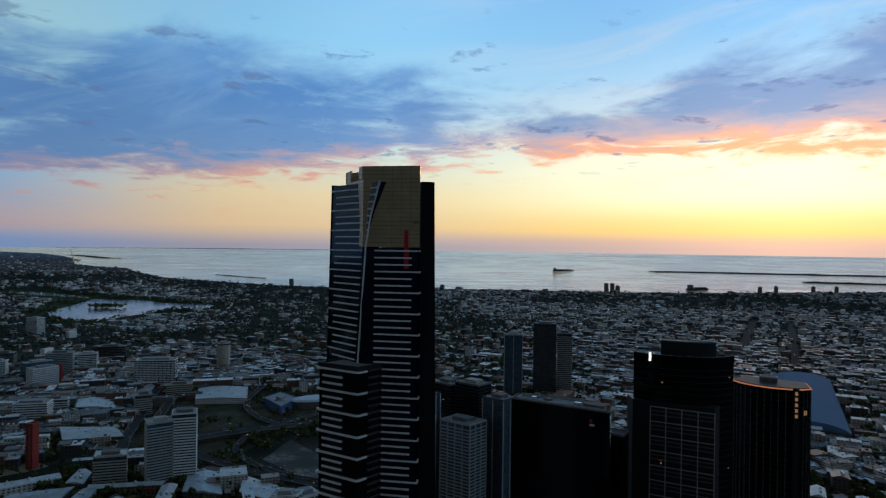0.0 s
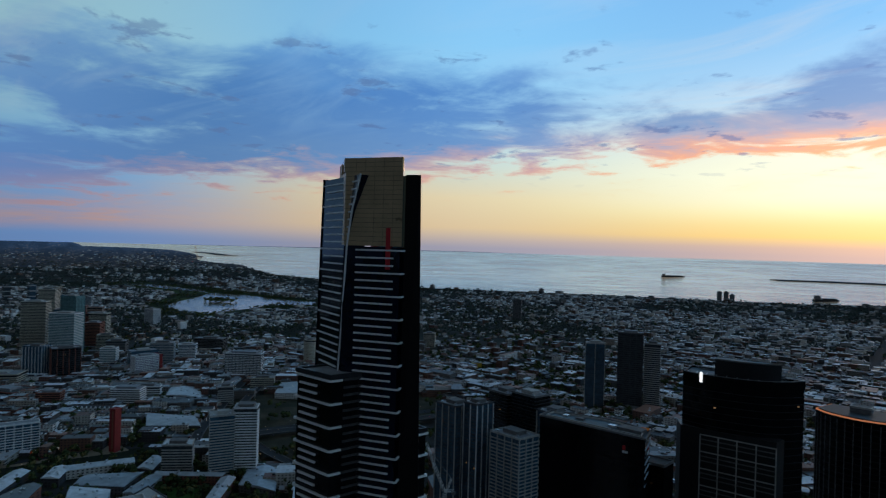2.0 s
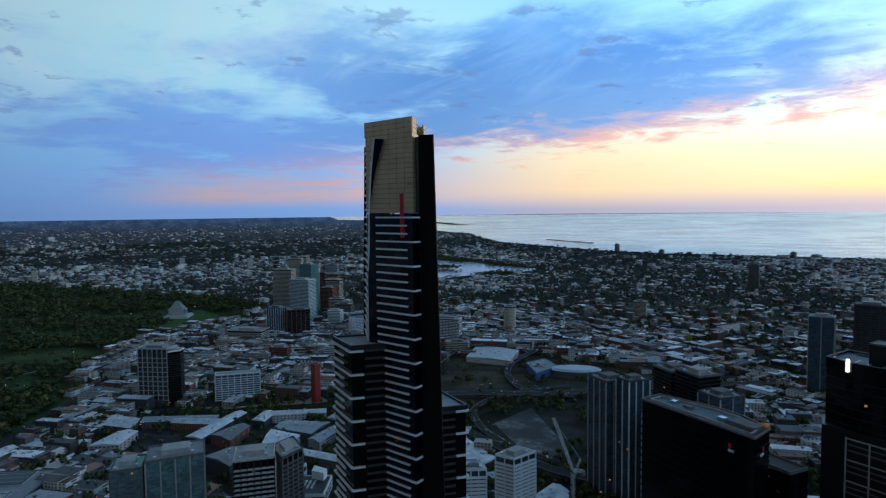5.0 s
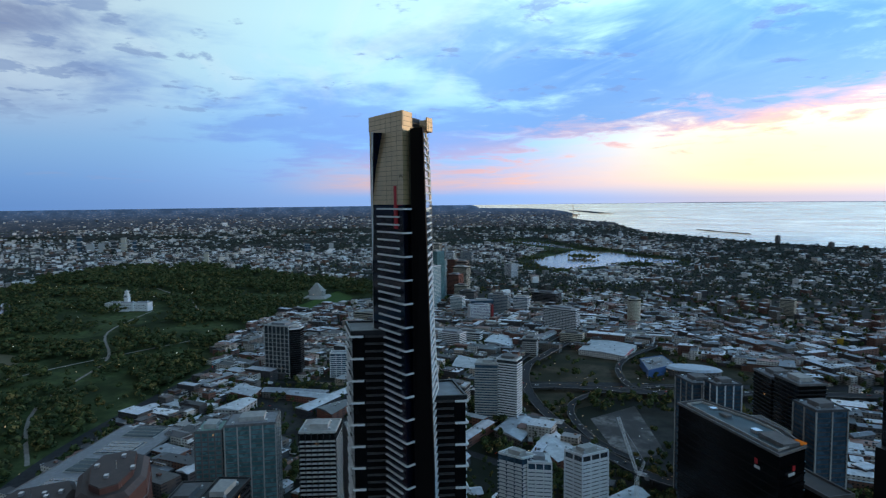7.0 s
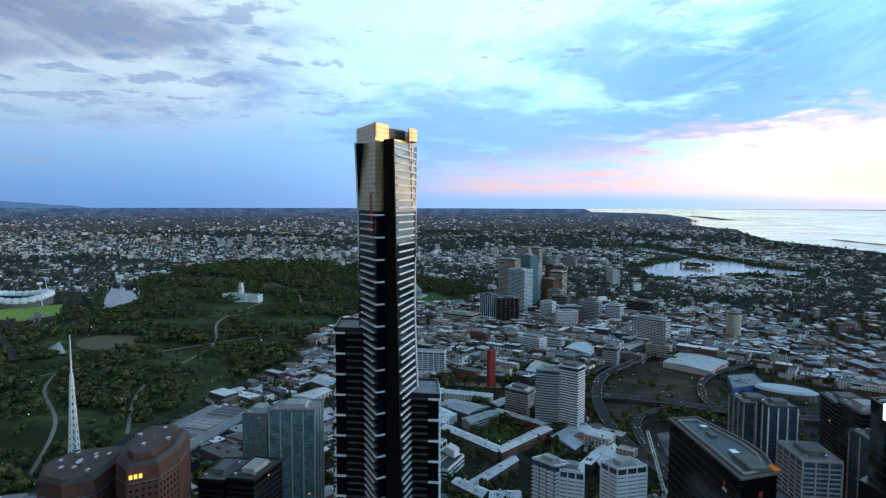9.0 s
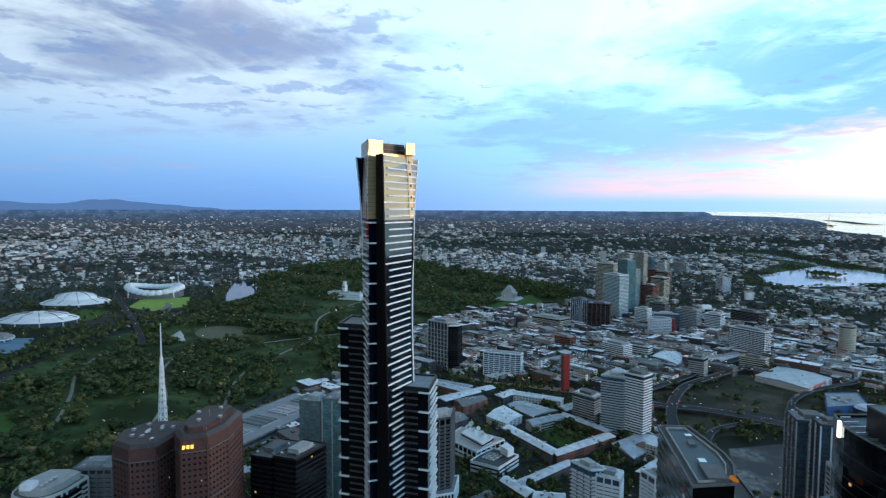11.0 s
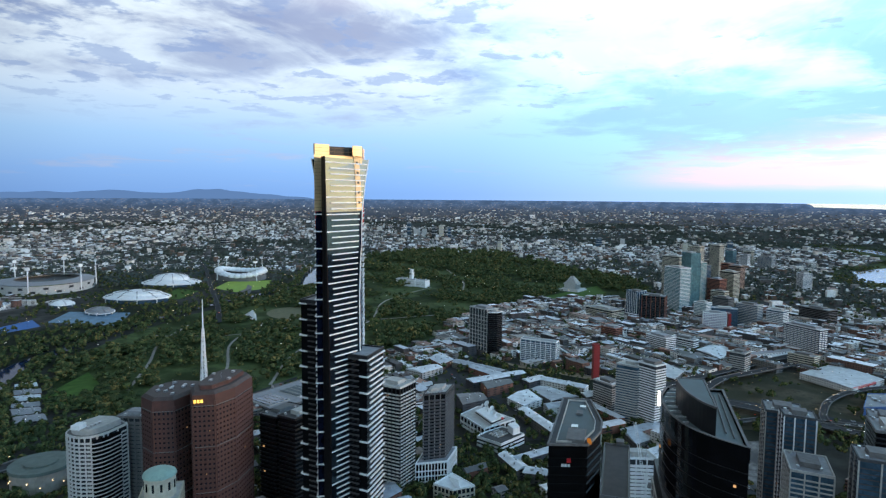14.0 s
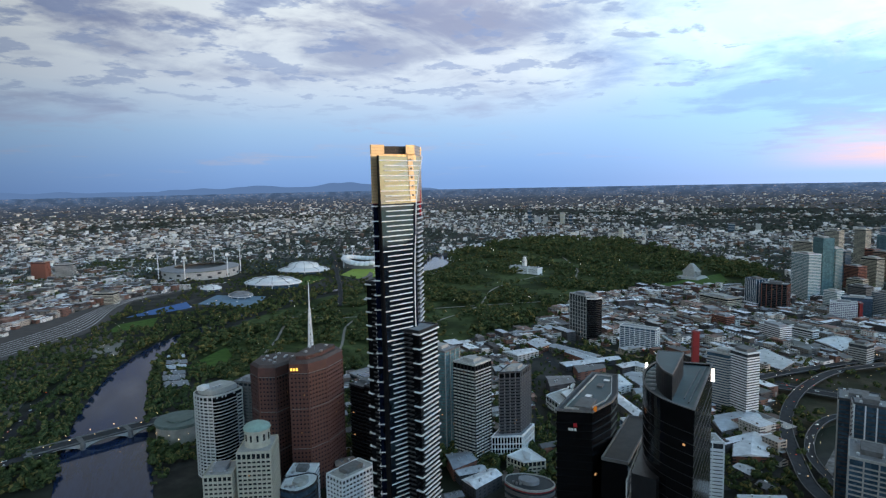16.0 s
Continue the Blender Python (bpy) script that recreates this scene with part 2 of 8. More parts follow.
def glowing(name, colour, power):
    m = bpy.data.materials.new(name)
    m.use_nodes = True
    q = Graph(m.node_tree)
    e = q.node("ShaderNodeEmission")
    e.inputs[0].default_value = (*colour, 1)
    e.inputs[1].default_value = power
    o = q.node("ShaderNodeOutputMaterial")
    q.put(o.inputs[0], e.outputs[0])
    return m


def facade_glass(name, colour, rough=0.08, wave=0.03, spec=0.5, vary=0.3, scale=0.12, ior=1.5, tint=(1.0, 1.0, 1.0)):
    """Reflective curtain glass over a dark interior, panes a little out of true."""
    m = bpy.data.materials.new(name)
    m.use_nodes = True
    q = Graph(m.node_tree)
    pos = q.node("ShaderNodeTexCoord").outputs["Object"]
    n1 = q.noise(pos, scale, 3.0, 0.6)
    v = q.node("ShaderNodeTexVoronoi")
    q.put(v.inputs["Vector"], q.vec("MULTIPLY", pos, (0.35, 0.35, 0.31)))
    v.inputs["Scale"].default_value = 1.0
    sepc = q.node("ShaderNodeSeparateColor")
    q.put(sepc.inputs[0], v.outputs["Color"])
    k = q.math("ADD", q.math("MULTIPLY", n1, 0.6), q.math("MULTIPLY", sepc.outputs[0], 0.4))
    c = q.mix(q.remap(k, 0.3, 0.75), tuple(x * (1 - vary) for x in colour), tuple(min(1, x * (1 + vary)) for x in colour))
    b = q.node("ShaderNodeBsdfPrincipled")
    q.put(b.inputs["Base Color"], c)
    b.inputs["Roughness"].default_value = rough
    b.inputs["Specular IOR Level"].default_value = spec
    b.inputs["IOR"].default_value = ior
    b.inputs["Specular Tint"].default_value = (*tint, 1)
    bn = q.node("ShaderNodeBump")
    bn.inputs["Strength"].default_value = wave
    bn.inputs["Distance"].default_value = 1.0
    q.put(bn.inputs["Height"], sepc.outputs[1])
    q.put(b.inputs["Normal"], bn.outputs[0])
    o = q.node("ShaderNodeOutputMaterial")
    q.put(o.inputs[0], b.outputs[0])
    return m


GOLD = surface("gold_panel", (0.63, 0.45, 0.25), 0.34, 0.5, 0.10, 0.15, 0.04, 0.05, vary=0.10)
GLASS_BLUE = facade_glass("dark_blue_glass", (0.005, 0.008, 0.020), 0.05, 0.006, spec=0.35)
GLASS_MIRROR = facade_glass("mirror_glass", (0.005, 0.008, 0.014), 0.05, 0.006, ior=1.72, tint=(0.50, 0.76, 0.74))
# paler metallic copy of the wing glass, sky reflection put into its colour
GLASS_SHEEN = surface("gold_coated_glass", (0.24, 0.28, 0.26), 0.10, 0.6, 0.10, 0.12, 0.03, vary=0.08)
GLASS_BLACK = facade_glass("black_glass", (0.005, 0.005, 0.006), 0.10, 0.006, spec=0.25)
GLASS_TEAL = facade_glass("teal_glass", (0.13, 0.235, 0.245), 0.12)
GLASS_SKY = facade_glass("blue_glass", (0.05, 0.09, 0.13), 0.12)
GLASS_GREY = facade_glass("grey_glass", (0.05, 0.055, 0.06), 0.2)
BAND = surface("white_band", (0.80, 0.80, 0.78), 0.45, 0.0, 0.06, 0.2, 0.05)
DARKPANEL = surface("black_panel", (0.012, 0.012, 0.013), 0.45, 0.0, 0.3, 0.4, 0.05)
FINBLACK = surface("black_fin_panel", (0.006, 0.005, 0.005), 0.55, 0.0, 0.3, 0.4, 0.05, spec=0.12)
JOINT = surface("dull_gold_joint", (0.16, 0.12, 0.07), 0.6, 0.3, 0.2, 0.4, 0.05)
BALCONY = surface("dim_balcony", (0.055, 0.05, 0.048), 0.7, 0.0, 0.3, 0.5, 0.1)
DARKRED = surface("dark_red_paint", (0.26, 0.022, 0.022), 0.6, 0.0, 0.15, 0.3, 0.05)
RED = surface("red_paint", (0.55, 0.025, 0.03), 0.5, 0.0, 0.12, 0.3, 0.05)
ROOFBLUE = surface("grey_roof_membrane", (0.25, 0.255, 0.265), 0.65, 0.0, 0.2, 0.25, 0.05)
ROOFDARK = surface("dark_roof", (0.045, 0.05, 0.052), 0.7, 0.0, 0.3, 0.3, 0.06)
ROOFTEAL = surface("blue_green_roof", (0.062, 0.088, 0.094), 0.6, 0.0, 0.25, 0.15, 0.05)
CONCRETE = surface("pale_concrete", (0.42, 0.41, 0.38), 0.8, 0.0, 0.18, 0.3, 0.04)
CONCRETE_BK = surface("charcoal_concrete", (0.065, 0.066, 0.070), 0.8, 0.0, 0.25, 0.3, 0.04)
DULLGREEN = surface("dull_green_membrane", (0.115, 0.145, 0.125), 0.75, 0.0, 0.2, 0.15, 0.05)
CONCRETE_DK = surface("grey_concrete", (0.16, 0.155, 0.15), 0.85, 0.0, 0.25, 0.3, 0.04)
WHITE = surface("white_paint", (0.76, 0.77, 0.76), 0.6, 0.0, 0.1, 0.3, 0.05)
CREAM = surface("cream_render", (0.50, 0.46, 0.36), 0.75, 0.0, 0.14, 0.3, 0.05)
BROWNSTONE = surface("red_brown_granite", (0.088, 0.040, 0.033), 0.6, 0.0, 0.22, 0.25, 0.03)
BRICK = surface("red_brick", (0.27, 0.10, 0.065), 0.85, 0.0, 0.22, 0.5, 0.06)
STEEL = surface("brushed_steel", (0.55, 0.56, 0.58), 0.35, 0.85, 0.1, 0.5, 0.1)
COPPER = surface("green_copper", (0.28, 0.42, 0.36), 0.6, 0.0, 0.15, 0.2, 0.05)
ASPHALT = surface("asphalt", (0.050, 0.050, 0.052), 0.9, 0.0, 0.25, 0.2, 0.02, spec=0.08)
PAVING = surface("pale_paving", (0.30, 0.27, 0.23), 0.85, 0.0, 0.2, 0.15, 0.02)
WINDOW_DK = facade_glass("window_glass", (0.02, 0.022, 0.026), 0.1)
LAMP_WARM = glowing("warm_lamp", (1.0, 0.66, 0.36), 3.0)
LAMP_WHITE = glowing("white_lamp", (1.0, 0.95, 0.88), 4.0)
LAMP_RED = glowing("red_lamp", (1.0, 0.08, 0.04), 3.0)
LAMP_GOLD = glowing("gold_lamp", (1.0, 0.55, 0.25), 0.6)


# ---- building helpers ----
def part(name, bm, material, parent=None, label="", kind=""):
    me = bpy.data.meshes.new(name)
    bm.to_mesh(me)
    bm.free()
    me.materials.append(material)
    ob = new(name, me)
    ob.parent = parent
    if label or kind:
        tagged(ob, label=label, kind=kind)
    return ob


def thing(name, at, label, category, group="", turn=0.0):
    ob = new(name)
    ob.empty_display_size = 1.0
    ob.matrix_basis = pose(*at, 0, 0, turn)
    return tagged(ob, label, category, group)


def box(bm, x0, x1, y0, y1, z0, z1, bevel=0.0):
    vs = [bm.verts.new(p) for p in ((x0, y0, z0), (x1, y0, z0), (x1, y1, z0), (x0, y1, z0), (x0, y0, z1), (x1, y0, z1), (x1, y1, z1), (x0, y1, z1))]
    fs = [bm.faces.new([vs[i] for i in f]) for f in ((3, 2, 1, 0), (4, 5, 6, 7), (0, 1, 5, 4), (1, 2, 6, 5), (2, 3, 7, 6), (3, 0, 4, 7))]
    if bevel:
        es = {e for f in fs for e in f.edges}
        bmesh.ops.bevel(bm, geom=list(es), offset=bevel, segments=1, affect="EDGES")
    return bm


def ccw(poly):
    a = sum(p[0] * q[1] - q[0] * p[1] for p, q in zip(poly, poly[1:] + poly[:1]))
    return list(poly) if a > 0 else list(poly)[::-1]


def prism(bm, poly, z0, z1, top=None):
    """A prism over a plan polygon; top: another polygon of as many corners."""
    if top is None:
        poly = ccw(list(poly))
        top = poly
    lo = [bm.verts.new((x, y, z0)) for x, y in poly]
    hi = [bm.verts.new((x, y, z1)) for x, y in top]
    n = len(lo)
    bm.faces.new(lo[::-1])
    bm.faces.new(hi)
    for i in range(n):
        bm.faces.new((lo[i], lo[(i + 1) % n], hi[(i + 1) % n], hi[i]))
    return bm


def inset(poly, by):
    """The plan polygon drawn in by a distance (out, if negative)."""
    poly = ccw(list(poly))
    out = []
    n = len(poly)
    for i in range(n):
        p, q, r = (Vector(poly[(i + k) % n]) for k in (-1, 0, 1))
        a, b = (q - p).normalized(), (r - q).normalized()
        na, nb = Vector((-a.y, a.x)), Vector((-b.y, b.x))
        s = na + nb
        s = s / max(0.3, s.dot(na))
        out.append(tuple(q + s * by))
    return out


def ring(bm, poly, z0, z1, wide, out=0.0):
    """A frame of that width along a plan polygon, standing out by a distance."""
    a, b = inset(poly, -out) if out else ccw(list(poly)), inset(poly, wide)
    n = len(a)
    va = [[bm.verts.new((*p, z)) for p in a] for z in (z0, z1)]
    vb = [[bm.verts.new((*p, z)) for p in b] for z in (z0, z1)]
    for i in range(n):
        j = (i + 1) % n
        bm.faces.new((va[0][i], va[0][j], va[1][j], va[1][i]))
        bm.faces.new((vb[0][j], vb[0][i], vb[1][i], vb[1][j]))
        bm.faces.new((va[1][i], va[1][j], vb[1][j], vb[1][i]))
        bm.faces.new((va[0][j], va[0][i], vb[0][i], vb[0][j]))
    return bm


def strip(bm, p, q, z0, z1, thick=0.3, lift=0.0):
    """An upright board from p to q in plan; thick is to the left of p-q's right hand side (outward)."""
    p, q = Vector(p), Vector(q)
    u = (q - p).normalized()
    n = Vector((u.y, -u.x))
    a, b = p + n * lift, q + n * lift
    c, e = b + n * thick, a + n * thick
    return prism(bm, [tuple(a), tuple(b), tuple(c), tuple(e)], z0, z1)


def tube(bm, p, q, r0, r1=None, sides=8):
    p, q = Vector(p), Vector(q)
    u = (q - p).normalized()
    s = u.cross(Vector((0, 0, 1)) if abs(u.z) < 0.9 else Vector((1, 0, 0))).normalized()
    t = u.cross(s)
    r1 = r0 if r1 is None else r1
    rings = [[bm.verts.new(c + (s * math.cos(a) + t * math.sin(a)) * r) for a in [2 * math.pi * i / sides for i in range(sides)]] for c, r in ((p, r0), (q, r1))]
    for i in range(sides):
        j = (i + 1) % sides
        bm.faces.new((rings[0][i], rings[0][j], rings[1][j], rings[1][i]))
    bm.faces.new(rings[0][::-1])
    bm.faces.new(rings[1])
    return bm


def rect(cx, cy, w, dp, turn=0.0):
    a = radians(turn)
    return [(cx + x * math.cos(a) - y * math.sin(a), cy + x * math.sin(a) + y * math.cos(a)) for x, y in ((-w / 2, -dp / 2), (w / 2, -dp / 2), (w / 2, dp / 2), (-w / 2, dp / 2))]


# ---- the lie of the land: flat near by, and drawn together towards the horizon ----
MID, EYE, NEAR, RIM = (95.0, 240.0), 262.0, 2600.0, 4700.0


def far(x, y, h=0.0):
    """The place and the scale for a point of the plain, h metres above it; past NEAR the plain closes in towards the rim."""
    ex, ey = x - MID[0], y - MID[1]
    dist = math.hypot(ex, ey)
    if dist <= NEAR:
        return (x, y, h), 1.0
    r = NEAR + (RIM - NEAR) * (1 - NEAR / dist)
    k = r / dist
    return (MID[0] + ex * k, MID[1] + ey * k, EYE * (1 - k) + h * k), k

from mathutils.geometry import tessellate_polygon

# ---- ground, water, parks ----
GROUND = surface("suburban_ground", (0.056, 0.054, 0.048), 0.95, 0.0, 0.4, 0.03, 0.004, second=(0.024, 0.029, 0.018), spec=0.06)
GRASS = surface("park_grass", (0.072, 0.096, 0.036), 0.95, 0.0, 0.35, 0.06, 0.008, second=(0.028, 0.040, 0.014), spec=0.06)
LAWN = surface("bright_lawn", (0.070, 0.125, 0.030), 0.95, 0.0, 0.25, 0.1, 0.02, spec=0.06)


def water_mat(name, colour, scale, chop, rough, reach, shine=0.0, ior=1.38, contrast=0.2, level=0.5, sheen_glow=None):
    """Level water: its surface stays near level in the shading, with chop, and with slicks drawn out across the bearing."""
    m = bpy.data.materials.new(name)
    m.use_nodes = True
    q = Graph(m.node_tree)
    pos = q.node("ShaderNodeTexCoord").outputs["Object"]
    xyz = q.node("ShaderNodeSeparateXYZ")
    q.put(xyz.inputs[0], q.vec("SUBTRACT", pos, (95.0, 240.0, 0.0)))
    dist = q.math("SQRT", q.math("ADD", q.math("POWER", xyz.outputs[0], 2.0), q.math("POWER", xyz.outputs[1], 2.0)))
    turn_ = q.math("ARCTAN2", xyz.outputs[0], xyz.outputs[1])
    comb = q.node("ShaderNodeCombineXYZ")
    q.put(comb.inputs[0], q.math("MULTIPLY", turn_, reach[0]))
    q.put(comb.inputs[1], q.math("MULTIPLY", dist, reach[1]))
    polar = comb.outputs[0]
    n1 = q.noise(pos, scale, 6.0, 0.65, out="Color")
    slick = q.noise(polar, 1.0, 7.0, 0.64, warp=0.9)
    ripple = q.noise(polar, 6.0, 5.0, 0.7, warp=0.3)
    k = q.math("MULTIPLY", q.remap(slick, 0.38, 0.64, 0.3, 1.0), chop)
    comb2 = q.node("ShaderNodeCombineXYZ")
    for c in comb2.inputs:
        q.put(c, k)
    tilt = q.vec("MULTIPLY", q.vec("MULTIPLY", q.vec("SUBTRACT", n1, (0.5, 0.5, 0.5)), comb2.outputs[0]), (1.0, 1.0, 0.0))
    b = q.node("ShaderNodeBsdfPrincipled")
    # slick streaks lighten and darken the colour, as reflected sky would
    both_ = q.math("ADD", q.math("MULTIPLY", slick, 0.6), q.math("MULTIPLY", ripple, 0.4))
    q.put(b.inputs["Base Color"], q.mix(q.remap(both_, 0.40, 0.60), tuple(c * (1 - contrast) for c in colour), tuple(min(1.0, c * (1 + contrast)) for c in colour)))
    q.put(b.inputs["Roughness"], q.remap(both_, 0.35, 0.65, rough + 0.1, rough))
    b.inputs["IOR"].default_value = ior
    b.inputs["Metallic"].default_value = shine
    up = q.vec("ADD", q.vec("MULTIPLY", q.node("ShaderNodeNewGeometry").outputs["Normal"], (level, level, level)), (0.0, 0.0, 1.0 - level))
    q.put(b.inputs["Normal"], q.vec("NORMALIZE", q.vec("ADD", tilt, up)))
    if sheen_glow:  # the far bay glows: warm reflected sky painted as emission
        q.put(b.inputs["Emission Color"], q.mix(q.remap(both_, 0.40, 0.60), tuple(c * 0.75 for c in sheen_glow), tuple(c * 1.25 for c in sheen_glow)))
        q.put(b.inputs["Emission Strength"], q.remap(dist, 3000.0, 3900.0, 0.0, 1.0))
    o = q.node("ShaderNodeOutputMaterial")
    q.put(o.inputs[0], b.outputs[0])
    return m


# warm tints of bay and lake stand in for reflected low sky
SEA = water_mat("bay_water", (0.90, 0.57, 0.36), 0.06, 0.07, 0.20, (9.0, 0.022), 0.9, contrast=0.34, level=0.5, sheen_glow=(0.36, 0.28, 0.20))
LAKEWATER = water_mat("lake_water", (0.74, 0.58, 0.52), 0.1, 0.05, 0.12, (30.0, 0.02), 0.8, contrast=0.12, level=0.3)
RIVER = water_mat("river_water", (0.012, 0.024, 0.060), 0.15, 0.03, 0.03, (30.0, 0.01), ior=1.22)


LAND_END = 6200.0


def land():
    bm = bmesh.new()
    rings = [0.0] + [60 * 1.17 ** i for i in range(23)]
    while rings[-1] < LAND_END:
        rings.append(min(LAND_END, rings[-1] * 1.045))
    n = 180
    rows = []
    for r in rings:
        if r == 0:
            rows.append([bm.verts.new((MID[0], MID[1], 0))])
            continue
        rows.append([bm.verts.new(far(MID[0] + r * math.cos(2 * math.pi * i / n), MID[1] + r * math.sin(2 * math.pi * i / n))[0]) for i in range(n)])
    for a, b in zip(rows, rows[1:]):
        for i in range(n):
            j = (i + 1) % n
            if len(a) == 1:
                bm.faces.new((a[0], b[i], b[j]))
            else:
                bm.faces.new((a[i], b[i], b[j], a[j]))
    ob = part("ground", bm, GROUND)
    tagged(ob, "dark suburban plain reaching to the horizon", "ground", kind="structure")
    for p in ob.data.polygons:
        p.use_smooth = True


land()


def backdrop_plain():
    """The hazy last of the plain, kilometres behind the rest."""
    m = bpy.data.materials.new("hazy_distance")
    m.use_nodes = True
    q = Graph(m.node_tree)
    pos = q.node("ShaderNodeTexCoord").outputs["Object"]
    xyz = q.node("ShaderNodeSeparateXYZ")
    q.put(xyz.inputs[0], q.vec("SUBTRACT", pos, (MID[0], MID[1], 0.0)))
    dist = q.math("SQRT", q.math("ADD", q.math("POWER", xyz.outputs[0], 2.0), q.math("POWER", xyz.outputs[1], 2.0)))
    comb = q.node("ShaderNodeCombineXYZ")
    q.put(comb.inputs[0], q.math("MULTIPLY", q.math("ARCTAN2", xyz.outputs[0], xyz.outputs[1]), 60.0))
    q.put(comb.inputs[1], q.math("MULTIPLY", dist, 0.006))
    woods = q.noise(comb.outputs[0], 1.1, 5.0, 0.62)
    roofs = q.noise(comb.outputs[0], 5.0, 3.0, 0.7)
    # haze painted as emission colour, bluer and brighter towards the rim
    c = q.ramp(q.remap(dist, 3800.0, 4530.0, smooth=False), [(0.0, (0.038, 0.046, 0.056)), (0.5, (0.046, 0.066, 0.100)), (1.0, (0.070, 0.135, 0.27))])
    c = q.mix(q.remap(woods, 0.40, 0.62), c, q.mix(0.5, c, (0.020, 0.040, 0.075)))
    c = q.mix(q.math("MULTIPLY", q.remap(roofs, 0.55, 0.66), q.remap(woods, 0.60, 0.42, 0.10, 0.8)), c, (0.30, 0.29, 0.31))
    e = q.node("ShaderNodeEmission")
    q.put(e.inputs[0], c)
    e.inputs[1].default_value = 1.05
    q.put(q.node("ShaderNodeOutputMaterial").inputs[0], e.outputs[0])
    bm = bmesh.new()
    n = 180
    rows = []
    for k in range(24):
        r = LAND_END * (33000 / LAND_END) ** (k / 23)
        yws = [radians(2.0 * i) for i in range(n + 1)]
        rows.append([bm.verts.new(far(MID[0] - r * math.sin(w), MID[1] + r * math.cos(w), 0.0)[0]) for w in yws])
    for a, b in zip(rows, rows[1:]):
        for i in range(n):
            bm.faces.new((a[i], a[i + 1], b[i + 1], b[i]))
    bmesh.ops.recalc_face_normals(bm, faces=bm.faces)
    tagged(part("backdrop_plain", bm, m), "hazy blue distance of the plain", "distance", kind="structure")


backdrop_plain()


def inside(p, poly):
    hit, n = False, len(poly)
    for i in range(n):
        (ax, ay), (bx, by) = poly[i], poly[(i + 1) % n]
        if (ay > p[1]) != (by > p[1]) and p[0] < (bx - ax) * (p[1] - ay) / (by - ay) + ax:
            hit = not hit
    return hit


def sheet(name, poly, mat, lift, label, category, kind="structure", step=0.0):
    """A flat sheet over the plain with that outline (plain coordinates)."""
    bm = bmesh.new()
    vs = [bm.verts.new((x, y, lift)) for x, y in ccw(list(poly))]
    for tri in tessellate_polygon([[Vector((x, y, 0)) for x, y in ccw(list(poly))]]):
        bm.faces.new([vs[i] for i in tri])
    if any(math.dist(p, MID) > NEAR for p in poly):
        for _ in range(6):
            long = [e for e in bm.edges if e.calc_length() > 140]
            if not long:
                break
            bmesh.ops.subdivide_edges(bm, edges=long, cuts=1)
            bmesh.ops.triangulate(bm, faces=bm.faces)
        for v in bm.verts:
            v.co = far(v.co.x, v.co.y, lift)[0]
    bm.normal_update()
    bmesh.ops.reverse_faces(bm, faces=[f for f in bm.faces if f.normal.z < 0])
    ob = part(name, bm, mat)
    return tagged(ob, label, category, kind=kind)


def ribbon(name, pts, wide, mat, z, thick, label, category, kind="structure", smooth=6):
    """A road or channel of that width along a smooth line."""
    line = spline(pts, smooth)
    bm = bmesh.new()
    rows = []
    for i, p in enumerate(line):
        a, b = Vector(line[max(0, i - 1)]), Vector(line[min(len(line) - 1, i + 1)])
        u = (b - a).normalized()
        n = Vector((-u.y, u.x))
        w = wide(i / (len(line) - 1)) if callable(wide) else wide
        zz = z(i / (len(line) - 1)) if callable(z) else z
        q = Vector(p)
        rows.append([bm.verts.new((*(q + n * s * w / 2), h)) for s, h in ((1, zz), (-1, zz), (-1, zz - thick), (1, zz - thick))])
    for a, b in zip(rows, rows[1:]):
        for i in range(4 if thick > 0.3 else 1):
            j = (i + 1) % 4
            bm.faces.new((a[i], a[j], b[j], b[i]))
    bmesh.ops.recalc_face_normals(bm, faces=bm.faces)
    ob = part(name, bm, mat)
    return tagged(ob, label, category, kind=kind), line


def spline(pts, per=6):
    """Points along a smooth curve through the given ones."""
    out = []
    for i in range(len(pts) - 1):
        p0, p1, p2, p3 = (Vector(pts[min(max(i + k, 0), len(pts) - 1)]) for k in (-1, 0, 1, 2))
        for s in range(per):
            t = s / per
            out.append(tuple(0.5 * ((2 * p1) + (p2 - p0) * t + (2 * p0 - 5 * p1 + 4 * p2 - p3) * t * t + (3 * p1 - p0 - 3 * p2 + p3) * t ** 3)))
    out.append(tuple(pts[-1]))
    return out


COAST = [(-30500, 9100), (-24000, 7400), (-19400, 6100), (-17200, 6900), (-14900, 6650), (-12400, 5900), (-9204, 4720), (-7677, 3880), (-6765, 3660), (-6138, 3640), (-5400, 3300), (-4240, 2870), (-3650, 2830), (-3000, 2810), (-2560, 2900), (-1990, 3240), (-1330, 3570), (-740, 3850), (-170, 4380), (350, 4830)]


